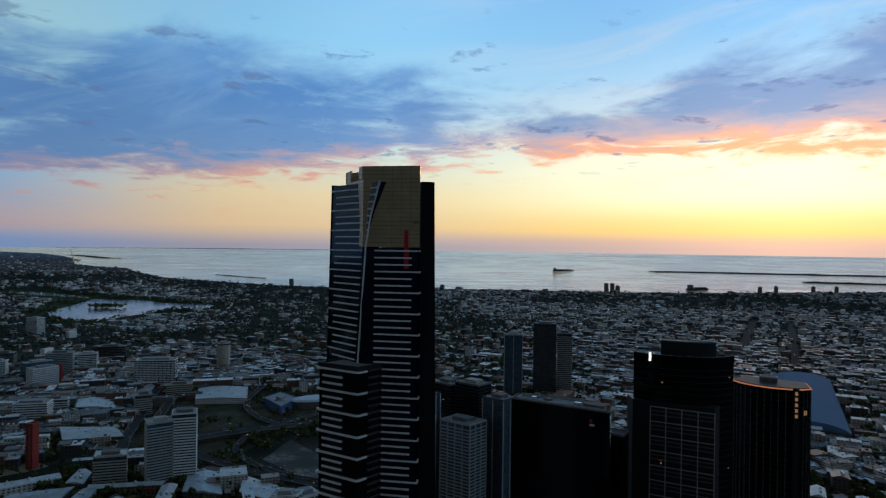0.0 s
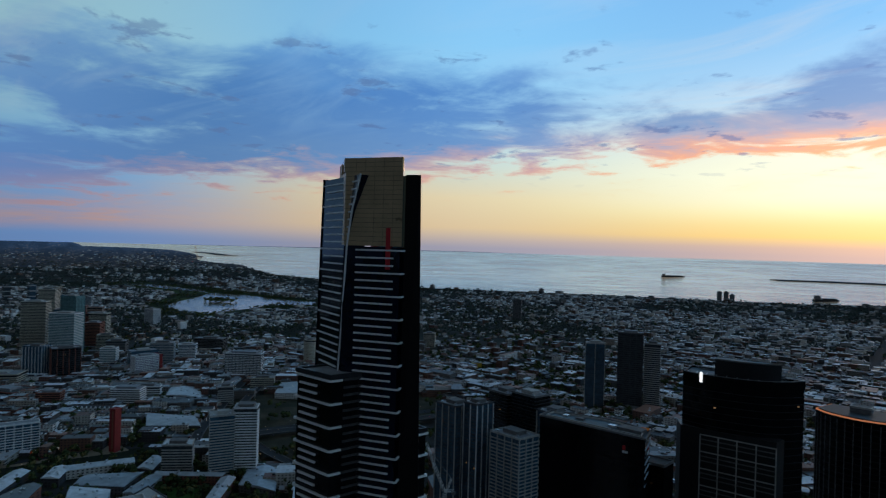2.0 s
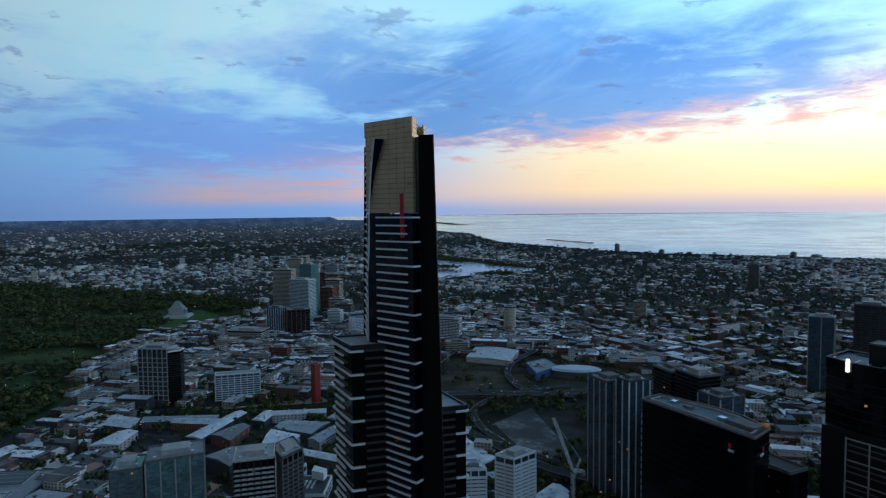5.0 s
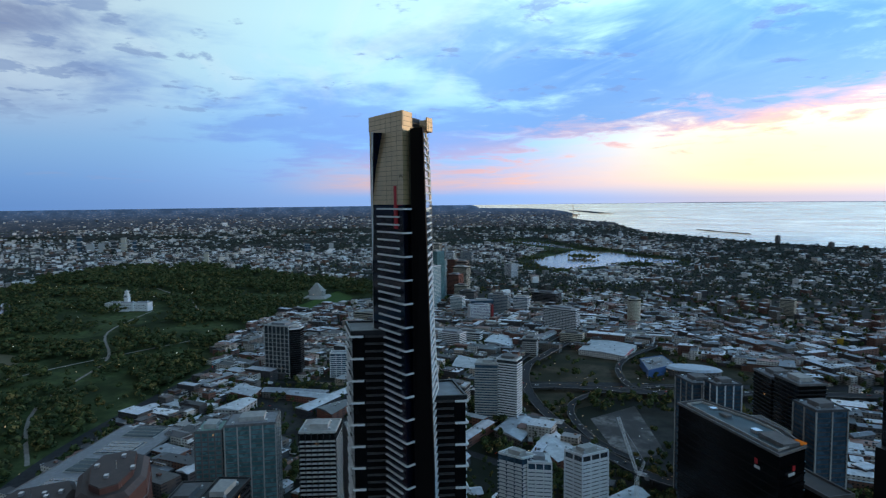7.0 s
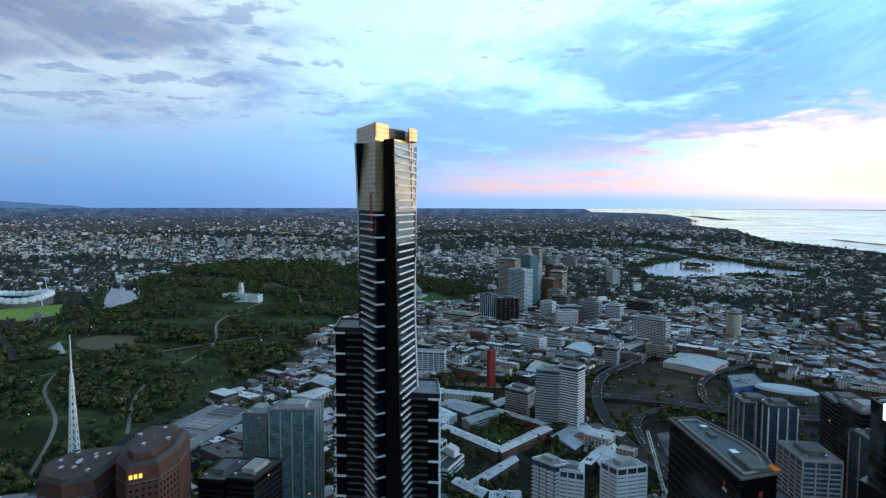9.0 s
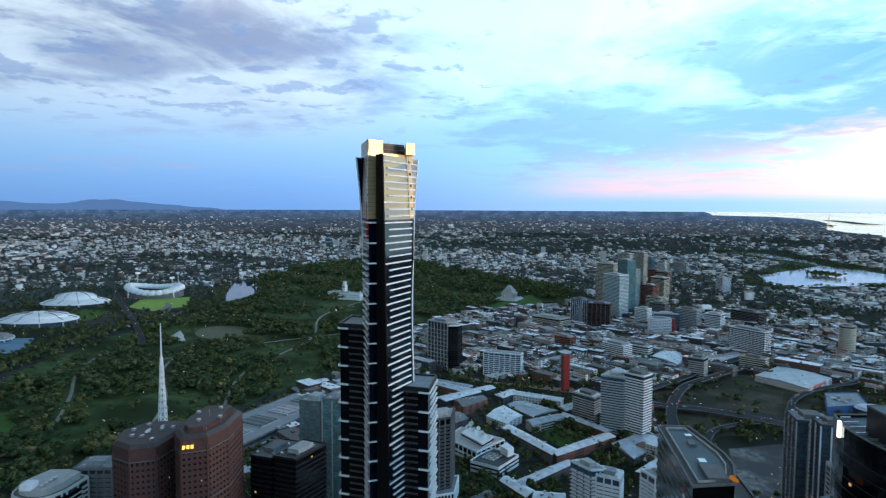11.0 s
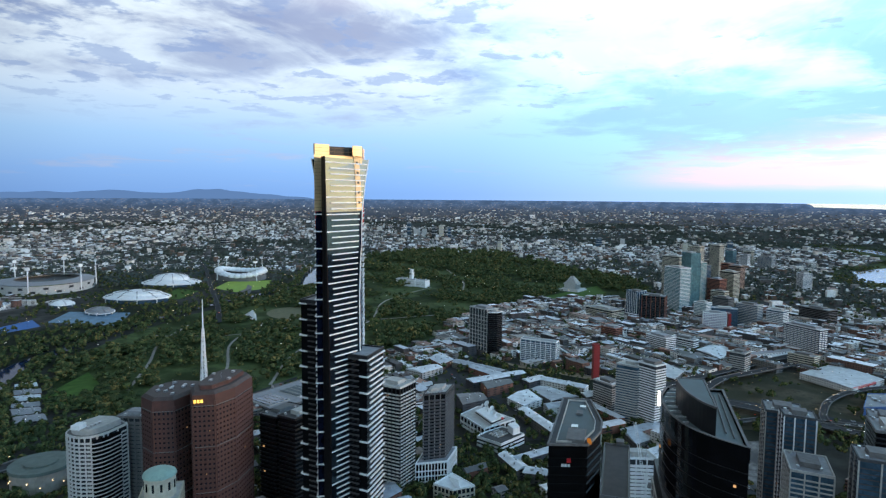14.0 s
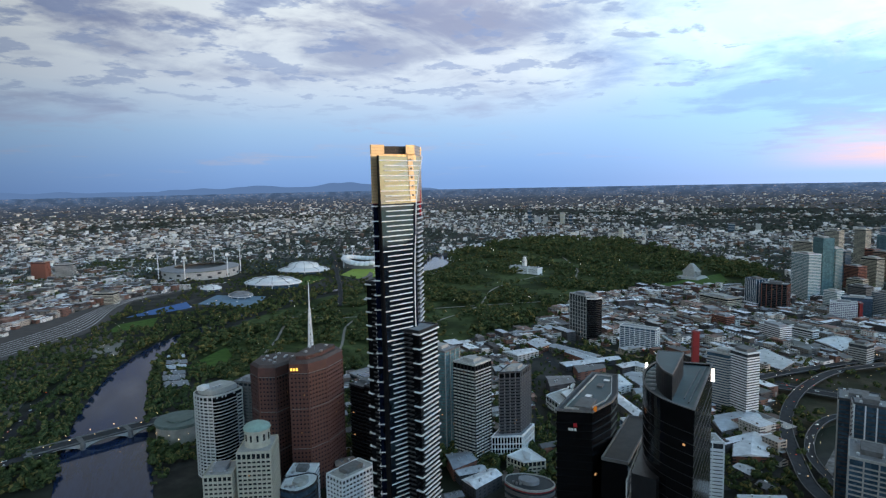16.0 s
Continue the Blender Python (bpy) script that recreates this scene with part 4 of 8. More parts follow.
# dark tower with a curved front and a wedge roof
def curved_tower():
    tip, back = (-45.0, 452.3), (-107.0, 453.0)
    arc = spline([tip, (-51, 443), (-57, 437), (-64, 432.8), (-75, 429.5), (-90, 428.2), (-104, 431)], 4)
    poly = arc + [back]
    c = (-80.0, 440.0)
    FOOT.append(poly)
    t = thing("office_tower", (c[0], c[1], 0), "black glass tower with a curved front and stepped wedge roof", "skyscraper")
    lp = ccw(local(poly, c))
    part("body", prism(bmesh.new(), lp, 0, 189), GLASS_BLACK, t)
    part("roof", prism(bmesh.new(), inset(lp, 0.8), 189, 190), ROOFTEAL, t)
    part("parapet", ring(bmesh.new(), lp, 186.0, 190.8, 0.5, 0.2), GLASS_BLACK, t)
    part("coping", ring(bmesh.new(), lp, 190.8, 191.1, 0.6, 0.25), CONCRETE_DK, t, "thin pale roof rim")
    inner = local(spline([(-54.6, 443.6), (-61, 439.0), (-73.5, 434.8), (-87, 433.4)], 5) + [(-88, 443.4)], c)
    for k in range(9):
        x = -58 - 5.5 * k
        part("roof_beam", strip(bmesh.new(), local([(x, 429.6 + 0.045 * (x + 85) ** 2 * 0.2)], c)[0], local([(x - 1, 436)], c)[0], 190.2, 190.9, 0.3), STEEL, t)
    part("penthouse", prism(bmesh.new(), inner, 189, 199.4), DARKPANEL, t, "raised dark penthouse wedge")
    part("penthouse_roof", prism(bmesh.new(), inset(inner, 0.6), 199.4, 199.8), ROOFTEAL, t)
    part("penthouse_rim", ring(bmesh.new(), inner, 199.3, 200.0, 0.4, 0.15), CONCRETE_DK, t)
    part("gutter", strip(bmesh.new(), local([(-54, 449.2)], c)[0], local([(-103, 450.6)], c)[0], 190, 190.6, 0.4), CONCRETE_DK, t)
    part("gutter", strip(bmesh.new(), local([(-58, 447.2)], c)[0], local([(-100, 448.6)], c)[0], 190, 190.6, 0.4), CONCRETE_DK, t)
    part("light_column", prism(bmesh.new(), rect(-12.7, -12.3, 1.3, 0.8), 186.5, 192.2), LAMP_WHITE, t, "glowing white corner sign")
    part("light_column", prism(bmesh.new(), rect(-27.6, 13.4, 0.9, 0.9), 183, 188.6), LAMP_WHITE, t, "glowing white corner sign")
    for k in range(14):
        i = rng.randrange(len(arc) - 1)
        z = rng.uniform(40, 180)
        a, b = local([arc[i]], c)[0], local([arc[i + 1]], c)[0]
        part("lit_window", strip(bmesh.new(), lerp(b, a, 0.2), lerp(b, a, 0.5), z, z + 0.8, 0.25, -0.05), LAMP_GOLD, t)
    me = mesh_of("floor_line", ring(bmesh.new(), lp, 0, 0.35, 0.4, 0.06), DARKPANEL)
    for k in range(44):
        shared("floor_line", me, t, 10 + 4.0 * k)


curved_tower()


# black tower with a white steel grid, seen from the side of the bay
def grid_tower():
    poly = [(-104, 426), (-52, 428.5), (-50, 440), (-80, 446), (-112, 440)]
    c = centre(poly)
    FOOT.append(poly)
    t = thing("office_tower", (c[0], c[1], 0), "black slab with a white steel lattice front beside the curved tower", "building")
    part("body", prism(bmesh.new(), inset(local(poly, c), 1.2), 0, 160), DARKPANEL, t)
    a, b = (-92.0 - c[0], 426.9 - c[1]), (-53.0 - c[0], 428.7 - c[1])
    for k in range(26):
        z = 157.0 - (k // 3) * 9.6 - (k % 3) * 2.6
        part("lattice_bar", strip(bmesh.new(), a, b, z - 0.28, z + 0.28, 0.4, 0.5), CONCRETE_DK if k % 3 else CONCRETE, t)
    for k in range(5):
        p = lerp(a, b, k / 4)
        q = lerp(a, b, k / 4 + 0.014)
        part("lattice_post", strip(bmesh.new(), p, q, 40, 157.4, 0.5, 0.55), CONCRETE, t)


grid_tower()


# rounded hotel tower with a lit cornice
def round_hotel():
    arc = spline([(-56, 548), (-46, 539), (-28, 534), (-10, 538), (-2, 546)], 4)
    poly = arc + [(-6, 566), (-50, 570)]
    c = centre([(-25, 557)])
    FOOT.append(poly)
    t = thing("hotel_tower", (c[0], c[1], 0), "dark bow-fronted hotel tower with a glowing orange roofline", "hotel")
    lp = local(poly, c)
    part("body", prism(bmesh.new(), lp, 0, 157), GLASS_BLACK, t)
    part("roof", prism(bmesh.new(), inset(lp, 1.0), 157, 158), ROOFDARK, t)
    part("cornice", ring(bmesh.new(), lp[:len(arc)] + lp[len(arc):], 156.6, 157.5, 0.4, 0.3), glowing("cornice_light", (1.0, 0.36, 0.16), 1.1), t, "glowing orange cornice line")
    part("plant_room", prism(bmesh.new(), rect(-6, -2, 12, 9, 0), 157, 162), CONCRETE_DK, t)
    part("rim", ring(bmesh.new(), rect(-6, -2, 12, 9, 0), 161, 162.2, 0.6, 0.2), CONCRETE, t)
    i = len(arc) // 2 + 3
    p, q = lp[i], lp[i + 1]
    part("sign_panel", strip(bmesh.new(), p, q, 60, 158.5, 1.2, 0.1), DARKPANEL, t)
    for k in range(5):
        z = 153.0 - 4.2 * k
        part("sign_bar", strip(bmesh.new(), lerp(p, q, 0.3), lerp(p, q, 0.75), z, z + 2.6, 0.3, 1.35), LAMP_GOLD, t)
    for k in range(2):
        part("sign_bar", strip(bmesh.new(), lerp(lp[i + 2], lp[i + 3], 0.2 + 0.5 * k), lerp(lp[i + 2], lp[i + 3], 0.5 + 0.5 * k), 138, 141.5, 0.3, 0.1), LAMP_GOLD, t)
    for k in range(len(arc) - 1):
        part("mullion", strip(bmesh.new(), lp[k], lerp(lp[k], lp[k + 1], 0.08), 30, 155, 0.35, 0.05), CONCRETE_DK, t)
    me = mesh_of("floor_line", ring(bmesh.new(), lp, 0, 0.5, 0.4, 0.06), DARKPANEL)
    for k in range(36):
        shared("floor_line", me, t, 12 + 4.0 * k)


round_hotel()


# twin red-brown granite towers with punched windows
BROWNROOF = surface("brown_roof_sheet", (0.075, 0.055, 0.050), 0.7, 0.0, 0.25, 0.3, 0.05)


def granite_tower(poly, h, label, crown):
    c = centre(poly)
    FOOT.append(poly)
    t = thing("office_tower", (c[0], c[1], 0), label, "office tower", "twin granite towers")
    lp = ccw(local(poly, c))
    part("body", prism(bmesh.new(), inset(lp, 0.4), 0, h - 1), WINDOW_DK, t)
    floor = 3.75
    n = int((h - 9) / floor)
    me = mesh_of("floor_band", ring(bmesh.new(), lp, 0, 2.1, 0.8), BROWNSTONE)
    for i in range(n):
        shared("floor_band", me, t, 1.0 + i * floor)
    for p, q in zip(lp, lp[1:] + lp[:1]):
        m = max(2, round(math.dist(p, q) / 3.4))
        ang = math.degrees(math.atan2(q[1] - p[1], q[0] - p[0]))
        me2 = mesh_of("pier", prism(bmesh.new(), rect(0, 0.38, 1.55, 0.8), 0, h - 5), BROWNSTONE)
        for k in range(m + 1):
            ob = shared("pier", me2, t)
            a = lerp(p, q, k / m)
            ob.location = (a[0], a[1], 0)
            ob.rotation_euler.z = radians(ang)
    part("top_band", ring(bmesh.new(), lp, h - 8, h, 1.0, 0.1), BROWNSTONE, t)
    for z in (h - 8.2, h - 40, h - 76):
        part("cornice", ring(bmesh.new(), lp, z - 0.5, z, 0.5, 0.35), CONCRETE_DK, t)
    ip = inset(lp, 3.0)
    part("roof", prism(bmesh.new(), inset(lp, 0.9), h - 1.5, h - 0.6), ROOFDARK, t)
    part("roof_slope", prism(bmesh.new(), lp, h, h + 2.2, top=inset(lp, 2.6)), BROWNROOF, t, "sloping brown roof edge")
    if crown:
        part("penthouse", prism(bmesh.new(), inset(lp, 6.0), h, h + 5), BROWNSTONE, t)
        part("penthouse_roof", prism(bmesh.new(), inset(lp, 6.4), h + 5, h + 5.5), BROWNROOF, t)
    for k in range(8):
        q = lerp(ip[k % len(ip)], (0, 0), rng.uniform(0.2, 0.7))
        zt = h + (5.4 if crown and k % 2 else 2.1)
        part("air_unit", box(bmesh.new(), q[0] - 1.4, q[0] + 1.4, q[1] - 1, q[1] + 1, zt - 0.1, zt + 1.5), STEEL, t)
    part("antenna", tube(bmesh.new(), (2, 2, h + 2), (2, 2, h + 10), 0.15), STEEL, t)
    for k in range(10):
        e = rng.randrange(len(lp))
        p, q = lp[e], lp[(e + 1) % len(lp)]
        s = rng.uniform(0.1, 0.8)
        z = 1.0 + rng.randrange(n) * floor + 2.3
        part("lit_window", strip(bmesh.new(), lerp(p, q, s), lerp(p, q, s + 1.2 / math.dist(p, q)), z, z + 1.0, 0.1, -0.35), LAMP_GOLD, t)
    return t, lp


ta, lpa = granite_tower([(-224, 106), (-236, 95), (-262, 89), (-281, 92), (-287, 112), (-281, 120), (-252, 124), (-232, 120)], 118, "tall red-brown granite tower with punched windows and sloped cap", True)
LAMP_YELLOW = glowing("yellow_sign_lamp", (1.0, 0.62, 0.12), 1.6)
ca = centre([(-224, 106), (-236, 95), (-262, 89), (-281, 92), (-287, 112), (-281, 120), (-252, 124), (-232, 120)])
for k in range(3):
    a, b = (-223.7 - ca[0] - 2.2 * (0.1 + k) * 0.5, 107.0 - ca[1] + 2.2 * (0.1 + k)), (-223.7 - ca[0] - 2.2 * (0.8 + k) * 0.5, 107.0 - ca[1] + 2.2 * (0.8 + k))
    part("sign_bar", strip(bmesh.new(), a, b, 112.4, 114.8, 0.3, 0.1), LAMP_YELLOW, ta, "glowing yellow sign bar")
tb, lpb = granite_tower([(-226, 88), (-219, 74), (-226, 58), (-246, 50), (-266, 58), (-272, 84), (-258, 90)], 112, "lower red-brown granite tower joined to its taller twin", False)
part("dish", tube(bmesh.new(), (0, 0, 114), (0.6, -0.4, 115.4), 0.4, 2.2, 12), WHITE, tb, "white satellite dish")

PALE = surface("pale_render", (0.56, 0.55, 0.51), 0.75, 0.0, 0.15, 0.3, 0.05)


# white round-ended apartment tower by the bridge
def round_apartments():
    arc = spline([(-224, -9), (-214, -4), (-210, 8), (-214, 20), (-226, 25)], 3)
    poly = arc + [(-246, 25), (-250, 12), (-247, -4)]
    t = building("apartment_tower", "white round-ended apartment tower with banded balconies", poly, 80, PALE, WINDOW_DK, floor=3.2, band=0.4, plant=0.45, proud=0.5, roof=CONCRETE_DK, lit=3, piers=9.0)
    c = centre(poly)
    part("roof_cap", prism(bmesh.new(), inset(local(poly, c), 3.5), 80, 84.5), CONCRETE, t, "set-back roof storey")
    bay = local([(-213.2, 18.5), (-215.0, 22.5), (-219.5, 25.0), (-226, 26.2), (-238, 26.2), (-238, 22), (-220, 20)], c)
    part("glass_bay", prism(bmesh.new(), bay, 0, 77), GLASS_BLACK, t, "dark glass bay with thin balconies")
    me = mesh_of("balcony", ring(bmesh.new(), bay, 0, 0.7, 0.3, 0.5), PALE)
    for k in range(1, 24):
        shared("balcony", me, t, 3.2 * k)
    part("lift_house", prism(bmesh.new(), rect(6, -2, 9, 7, 10), 84.5, 88), WHITE, t, "white lift house")
    for k in range(4):
        part("air_unit", box(bmesh.new(), -9 + 4 * k, -7 + 4 * k, 4, 6, 84.4, 86), STEEL, t)


round_apartments()
building("apartment_tower", "plain grey concrete tower behind the white apartments", rect(-262, 22, 20, 26, 10), 83, CONCRETE_DK, GLASS_GREY, floor=3.3, band=0.75, piers=5.0, lit=2)


# domed cream hotel
def domed_hotel():
    poly = rect(-152, 137, 30, 24, 32)
    t = building("hotel", "cream stepped hotel with a green copper dome", poly, 80, CREAM, WINDOW_DK, floor=3.3, band=0.5, piers=3.2, plant=0, roof=CONCRETE, lit=6)
    part("drum", prism(bmesh.new(), [(9.5 * math.cos(a), 9.5 * math.sin(a)) for a in [k * math.pi / 6 for k in range(12)]], 80, 93), CREAM, t, "twelve-sided cream drum")
    for k in range(12):
        a = (k + 0.5) * math.pi / 6
        part("drum_window", box(bmesh.new(), -0.7, 0.7, -0.15, 0.15, 0, 5.0), WINDOW_DK, t).matrix_basis = pose(9.3 * math.cos(a), 9.3 * math.sin(a), 85, 0, 0, math.degrees(a) - 90)
    bm = bmesh.new()
    rows = []
    for r, z in ((10.2, 93), (9.6, 94.6), (8.2, 95.6), (5.5, 96.8), (2.0, 97.4), (0.4, 97.6)):
        rows.append([bm.verts.new((r * math.cos(a), r * math.sin(a), z)) for a in [k * math.pi / 12 for k in range(24)]])
    for a, b in zip(rows, rows[1:]):
        for i in range(24):
            bm.faces.new((a[i], a[(i + 1) % 24], b[(i + 1) % 24], b[i]))
    bm.faces.new(rows[-1])
    part("dome", bm, COPPER, t, "low green copper dome")
    w = building("hotel_wing", "lower cream wing of the domed hotel", rect(-172, 116, 30, 22, 32), 58, CREAM, WINDOW_DK, floor=3.3, band=0.5, piers=3.2, roof=CONCRETE, lit=3)
    building("hotel_wing", "stepped cream wing with square windows", rect(-132, 120, 24, 20, 32), 66, CREAM, WINDOW_DK, floor=3.3, band=0.5, piers=3.2, roof=CONCRETE, lit=2)


domed_hotel()
building("apartment_block", "white-roofed round-cornered block below the brown towers", spline([(-168, 140), (-170, 156), (-186, 160), (-200, 152), (-198, 140)], 3)[:-1] + [(-184, 132)], 38, GLASS_GREY, GLASS_SKY, floor=3.4, band=0.4, roof=WHITE, plant=0.3)
building("apartment_block", "white-roofed terrace block with vents", rect(-206, 132, 22, 22, 25), 36, WHITE, GLASS_SKY, floor=3.4, band=0.4, roof=WHITE, plant=0.3)
tbw = building("office_block", "white office block with a bright blue corner", [(-190, 170), (-186, 188), (-220, 196), (-224, 176)], 47, WHITE, WINDOW_DK, floor=3.4, band=0.5, piers=3.6, roof=CONCRETE)
BLUE = surface("blue_cladding", (0.02, 0.07, 0.5), 0.45, 0.0, 0.15, 0.3, 0.05)
part("blue_corner", prism(bmesh.new(), rect(8, -6, 10, 9, 12), 0, 45.5), BLUE, tbw, "bright blue clad corner")
building("office_tower", "black office tower with lit strips and a blue foot", [(-288, 122), (-284, 140), (-318, 150), (-322, 130)], 84, DARKPANEL, GLASS_BLACK, floor=3.6, band=0.35, roof=CONCRETE_DK, lit=5)
building("office_tower", "black slab office tower beside the lit one", [(-284, 142), (-280, 160), (-312, 172), (-318, 152)], 86, DARKPANEL, GLASS_BLACK, floor=3.6, band=0.35, roof=ROOFDARK, lit=3)

# glass and balcony towers behind the tall tower
building("apartment_tower", "teal glass apartment tower with grey piers", [(-364, 132), (-362, 150), (-384, 154), (-388, 136)], 101, CONCRETE_DK, GLASS_TEAL, floor=3.3, band=0.3, piers=4.5, lit=5, roof=COPPER)
building("apartment_tower", "dark teal glass apartment tower with pale piers and round cap", [(-362, 152), (-360, 187), (-386, 190), (-389, 156)], 104, CONCRETE_DK, GLASS_TEAL, floor=3.3, band=0.16, pier_mat=CONCRETE, piers=8.0, lit=6)
building("apartment_tower", "white balcony apartment tower with dark core", [(-347, 203), (-342, 228), (-366, 234), (-371, 209)], 100, PALE, GLASS_BLACK, floor=3.2, band=0.10, piers=4.2, pier_mat=DARKPANEL, balcony=0.45, lit=4, roof=CONCRETE)
building("apartment_tower", "charcoal balcony apartment tower on a patterned podium", [(-372, 240), (-384, 258), (-412, 258), (-400, 238)], 86, CONCRETE_BK, GLASS_BLACK, floor=3.15, band=0.3, balcony=0.6, piers=5.0, pier_mat=CONCRETE_DK, lit=5, roof=CONCRETE)
building("podium", "black and white patterned car park podium", [(-362, 236), (-376, 262), (-410, 262), (-396, 234)], 24, WHITE, GLASS_BLACK, floor=5, band=0.2, piers=3.0, plant=0)
building("apartment_tower", "slim white apartment tower with dark windows", [(-369, 358), (-353, 372), (-356, 384), (-376, 372)], 60, WHITE, GLASS_SKY, floor=3.1, band=0.36, piers=7.0, pier_mat=GLASS_SKY, balcony=0.6, lit=3, roof=CONCRETE)
building("apartment_tower", "white stepped apartment tower with black flank", [(-352, 376), (-345, 393), (-362, 398), (-370, 382)], 57, WHITE, GLASS_SKY, floor=3.1, band=0.36, piers=7.0, balcony=0.6, lit=3, roof=WHITE)
building("apartment_tower", "white and grey banded apartment tower", [(-360, 411), (-345, 419), (-350, 444), (-367, 436)], 60, WHITE, GLASS_GREY, floor=3.1, band=0.36, piers=8.0, balcony=0.6, lit=4, roof=CONCRETE)
# white slab tower, in two halves
building("apartment_tower", "tall white slab tower with close horizontal bands", [(-594, 433), (-578, 452), (-592, 464), (-610, 446)], 76, WHITE, GLASS_GREY, floor=3.0, band=0.5, roof=CONCRETE, plant=0.5, lit=2)
building("apartment_tower", "blue-grey half of the banded slab tower", [(-600, 408), (-590, 432), (-606, 445), (-622, 420)], 70, CONCRETE, GLASS_SKY, floor=3.0, band=0.45, roof=CONCRETE, plant=0.3, lit=1)
building("apartment_block", "low banded block at the slab tower's foot", [(-650, 380), (-628, 404), (-646, 416), (-668, 394)], 34, CONCRETE, GLASS_GREY, floor=3.0, band=0.45, roof=WHITE, plant=0.4)
# towers by the park and the boulevard
building("apartment_tower", "grey lattice apartment tower with a round dark end", front((-874, 162), (-850, 197), 26), 78, CONCRETE, GLASS_GREY, floor=6.4, band=0.12, piers=7, lit=2, plant=0.4)
building("apartment_tower", "dark round-ended half of the lattice tower", [(-849, 199), (-852, 214), (-866, 220), (-876, 208), (-868, 192)], 74, DARKPANEL, GLASS_BLACK, floor=3.2, band=0.3, parapet=WHITE)
building("apartment_block", "pale apartment block with an arched roofline and glass bays", front((-837, 256), (-824, 314), 16), 37, WHITE, GLASS_SKY, floor=3.1, band=0.3, piers=9.0, plant=0, lit=1)
building("office_block", "cream stone office block with dark window rows", front((-1252, 335), (-1207, 393), 40), 24, CREAM, WINDOW_DK, floor=3.4, band=0.55, lit=2)
building("office_block", "low red brick building with purple-grey roofs", front((-1165, 330), (-1112, 362), 45), 14, BRICK, WINDOW_DK, floor=3.6, band=0.6, roof=ROOFDARK)
building("office_tower", "pale blue glass office tower", front((-1283, 421), (-1253, 443), 26), 60, GLASS_SKY, GLASS_SKY, floor=3.6, band=0.3, piers=6, pier_mat=WHITE)
building("office_tower", "dark office tower with a red-brown lattice front", front((-1236, 453), (-1226, 499), 28), 57, CONCRETE_BK, GLASS_BLACK, floor=3.6, band=0.25, piers=9, pier_mat=BRICK, lit=2)
building("apartment_tower", "teal glass tower with white floor lines", front((-1432, 508), (-1388, 541), 30), 101, WHITE, GLASS_TEAL, floor=3.3, band=0.28)
building("apartment_tower", "tall slim teal glass tower", front((-1506, 553), (-1468, 571), 24), 130, GLASS_TEAL, GLASS_TEAL, floor=3.3, band=0.3, piers=7)
building("apartment_tower", "green-teal glass tower with stepped top", front((-1541, 574), (-1524, 600), 30), 102, CONCRETE, GLASS_TEAL, floor=3.3, band=0.25)
building("office_tower", "tan concrete office tower on the boulevard", front((-1640, 514), (-1606, 555), 30), 108, CREAM, GLASS_GREY, floor=3.5, band=0.5)
building("apartment_tower", "pale cream high tower behind the teal ones", front((-1780, 590), (-1760, 622), 26), 125, CREAM, GLASS_GREY, floor=3.4, band=0.5)
building("office_tower", "tan brick tower with punched floors", front((-1640, 660), (-1612, 690), 26), 72, CREAM, WINDOW_DK, floor=3.4, band=0.5)
building("office_tower", "brown concrete slab among the boulevard towers", front((-1560, 620), (-1535, 646), 28), 60, BRICK, WINDOW_DK, floor=3.4, band=0.5)
building("office_tower", "dark glass office slab on the boulevard", front((-1700, 600), (-1680, 632), 26), 80, CONCRETE_DK, GLASS_SKY, floor=3.5, band=0.4)
for name, label, p, h, w, d2, wall, gl in (
    ("office_tower", "tan concrete tower behind the teal ones", (-2025, 701), 112, 34, 26, CREAM, GLASS_GREY),
    ("office_tower", "pinkish tan office tower with close floors", (-1760, 720), 75, 36, 24, surface("tan_render", (0.36, 0.24, 0.18), 0.8), WINDOW_DK),
    ("office_tower", "brown office slab with dark windows", (-1812, 703), 75, 28, 22, BRICK, WINDOW_DK),
    ("apartment_tower", "blue glass tower far down the boulevard", (-2400, 800), 66, 30, 26, GLASS_SKY, GLASS_TEAL),
    ("apartment_tower", "white tower far down the boulevard", (-2380, 845), 54, 30, 22, WHITE, GLASS_GREY),
    ("office_tower", "pale stone tower far down the boulevard", (-2440, 868), 62, 30, 22, CREAM, GLASS_GREY),
    ("office_block", "broad blue-grey block far down the boulevard", (-2420, 925), 46, 52, 24, CONCRETE, GLASS_SKY),
    ("office_block", "blue-grey glass offices behind the hospital", (-1262, 668), 46, 46, 24, CONCRETE, GLASS_SKY),
    ("office_block", "pale blue glass offices with white edges", (-1262, 722), 37, 34, 24, WHITE, GLASS_SKY),
    ("apartment_block", "white block with teal balconies", (-1318, 584), 36, 30, 22, WHITE, GLASS_TEAL),
    ("apartment_tower", "brown brick tower on the boulevard", (-1700, 690), 66, 26, 24, BRICK, WINDOW_DK),
    ("apartment_block", "cream slab by the boulevard trees", (-1480, 640), 40, 36, 20, CREAM, WINDOW_DK),
    ("office_block", "grey office block behind the avenue", (-1420, 640), 34, 40, 26, CONCRETE_DK, GLASS_GREY),
    ("apartment_block", "red-brown brick flats near the school lawn", (-1050, 395), 22, 34, 20, BRICK, WINDOW_DK),
    ("apartment_block", "white terrace flats with grey roofs", (-1005, 520), 20, 46, 16, WHITE, GLASS_GREY),
    ("apartment_block", "pale cream flats with flat roofs", (-930, 690), 22, 40, 18, CREAM, GLASS_GREY),
):
    building(name, label, rect(*p, w, d2, 52), h, wall, gl, floor=3.4, band=0.45, plant=0.4, lit=1)
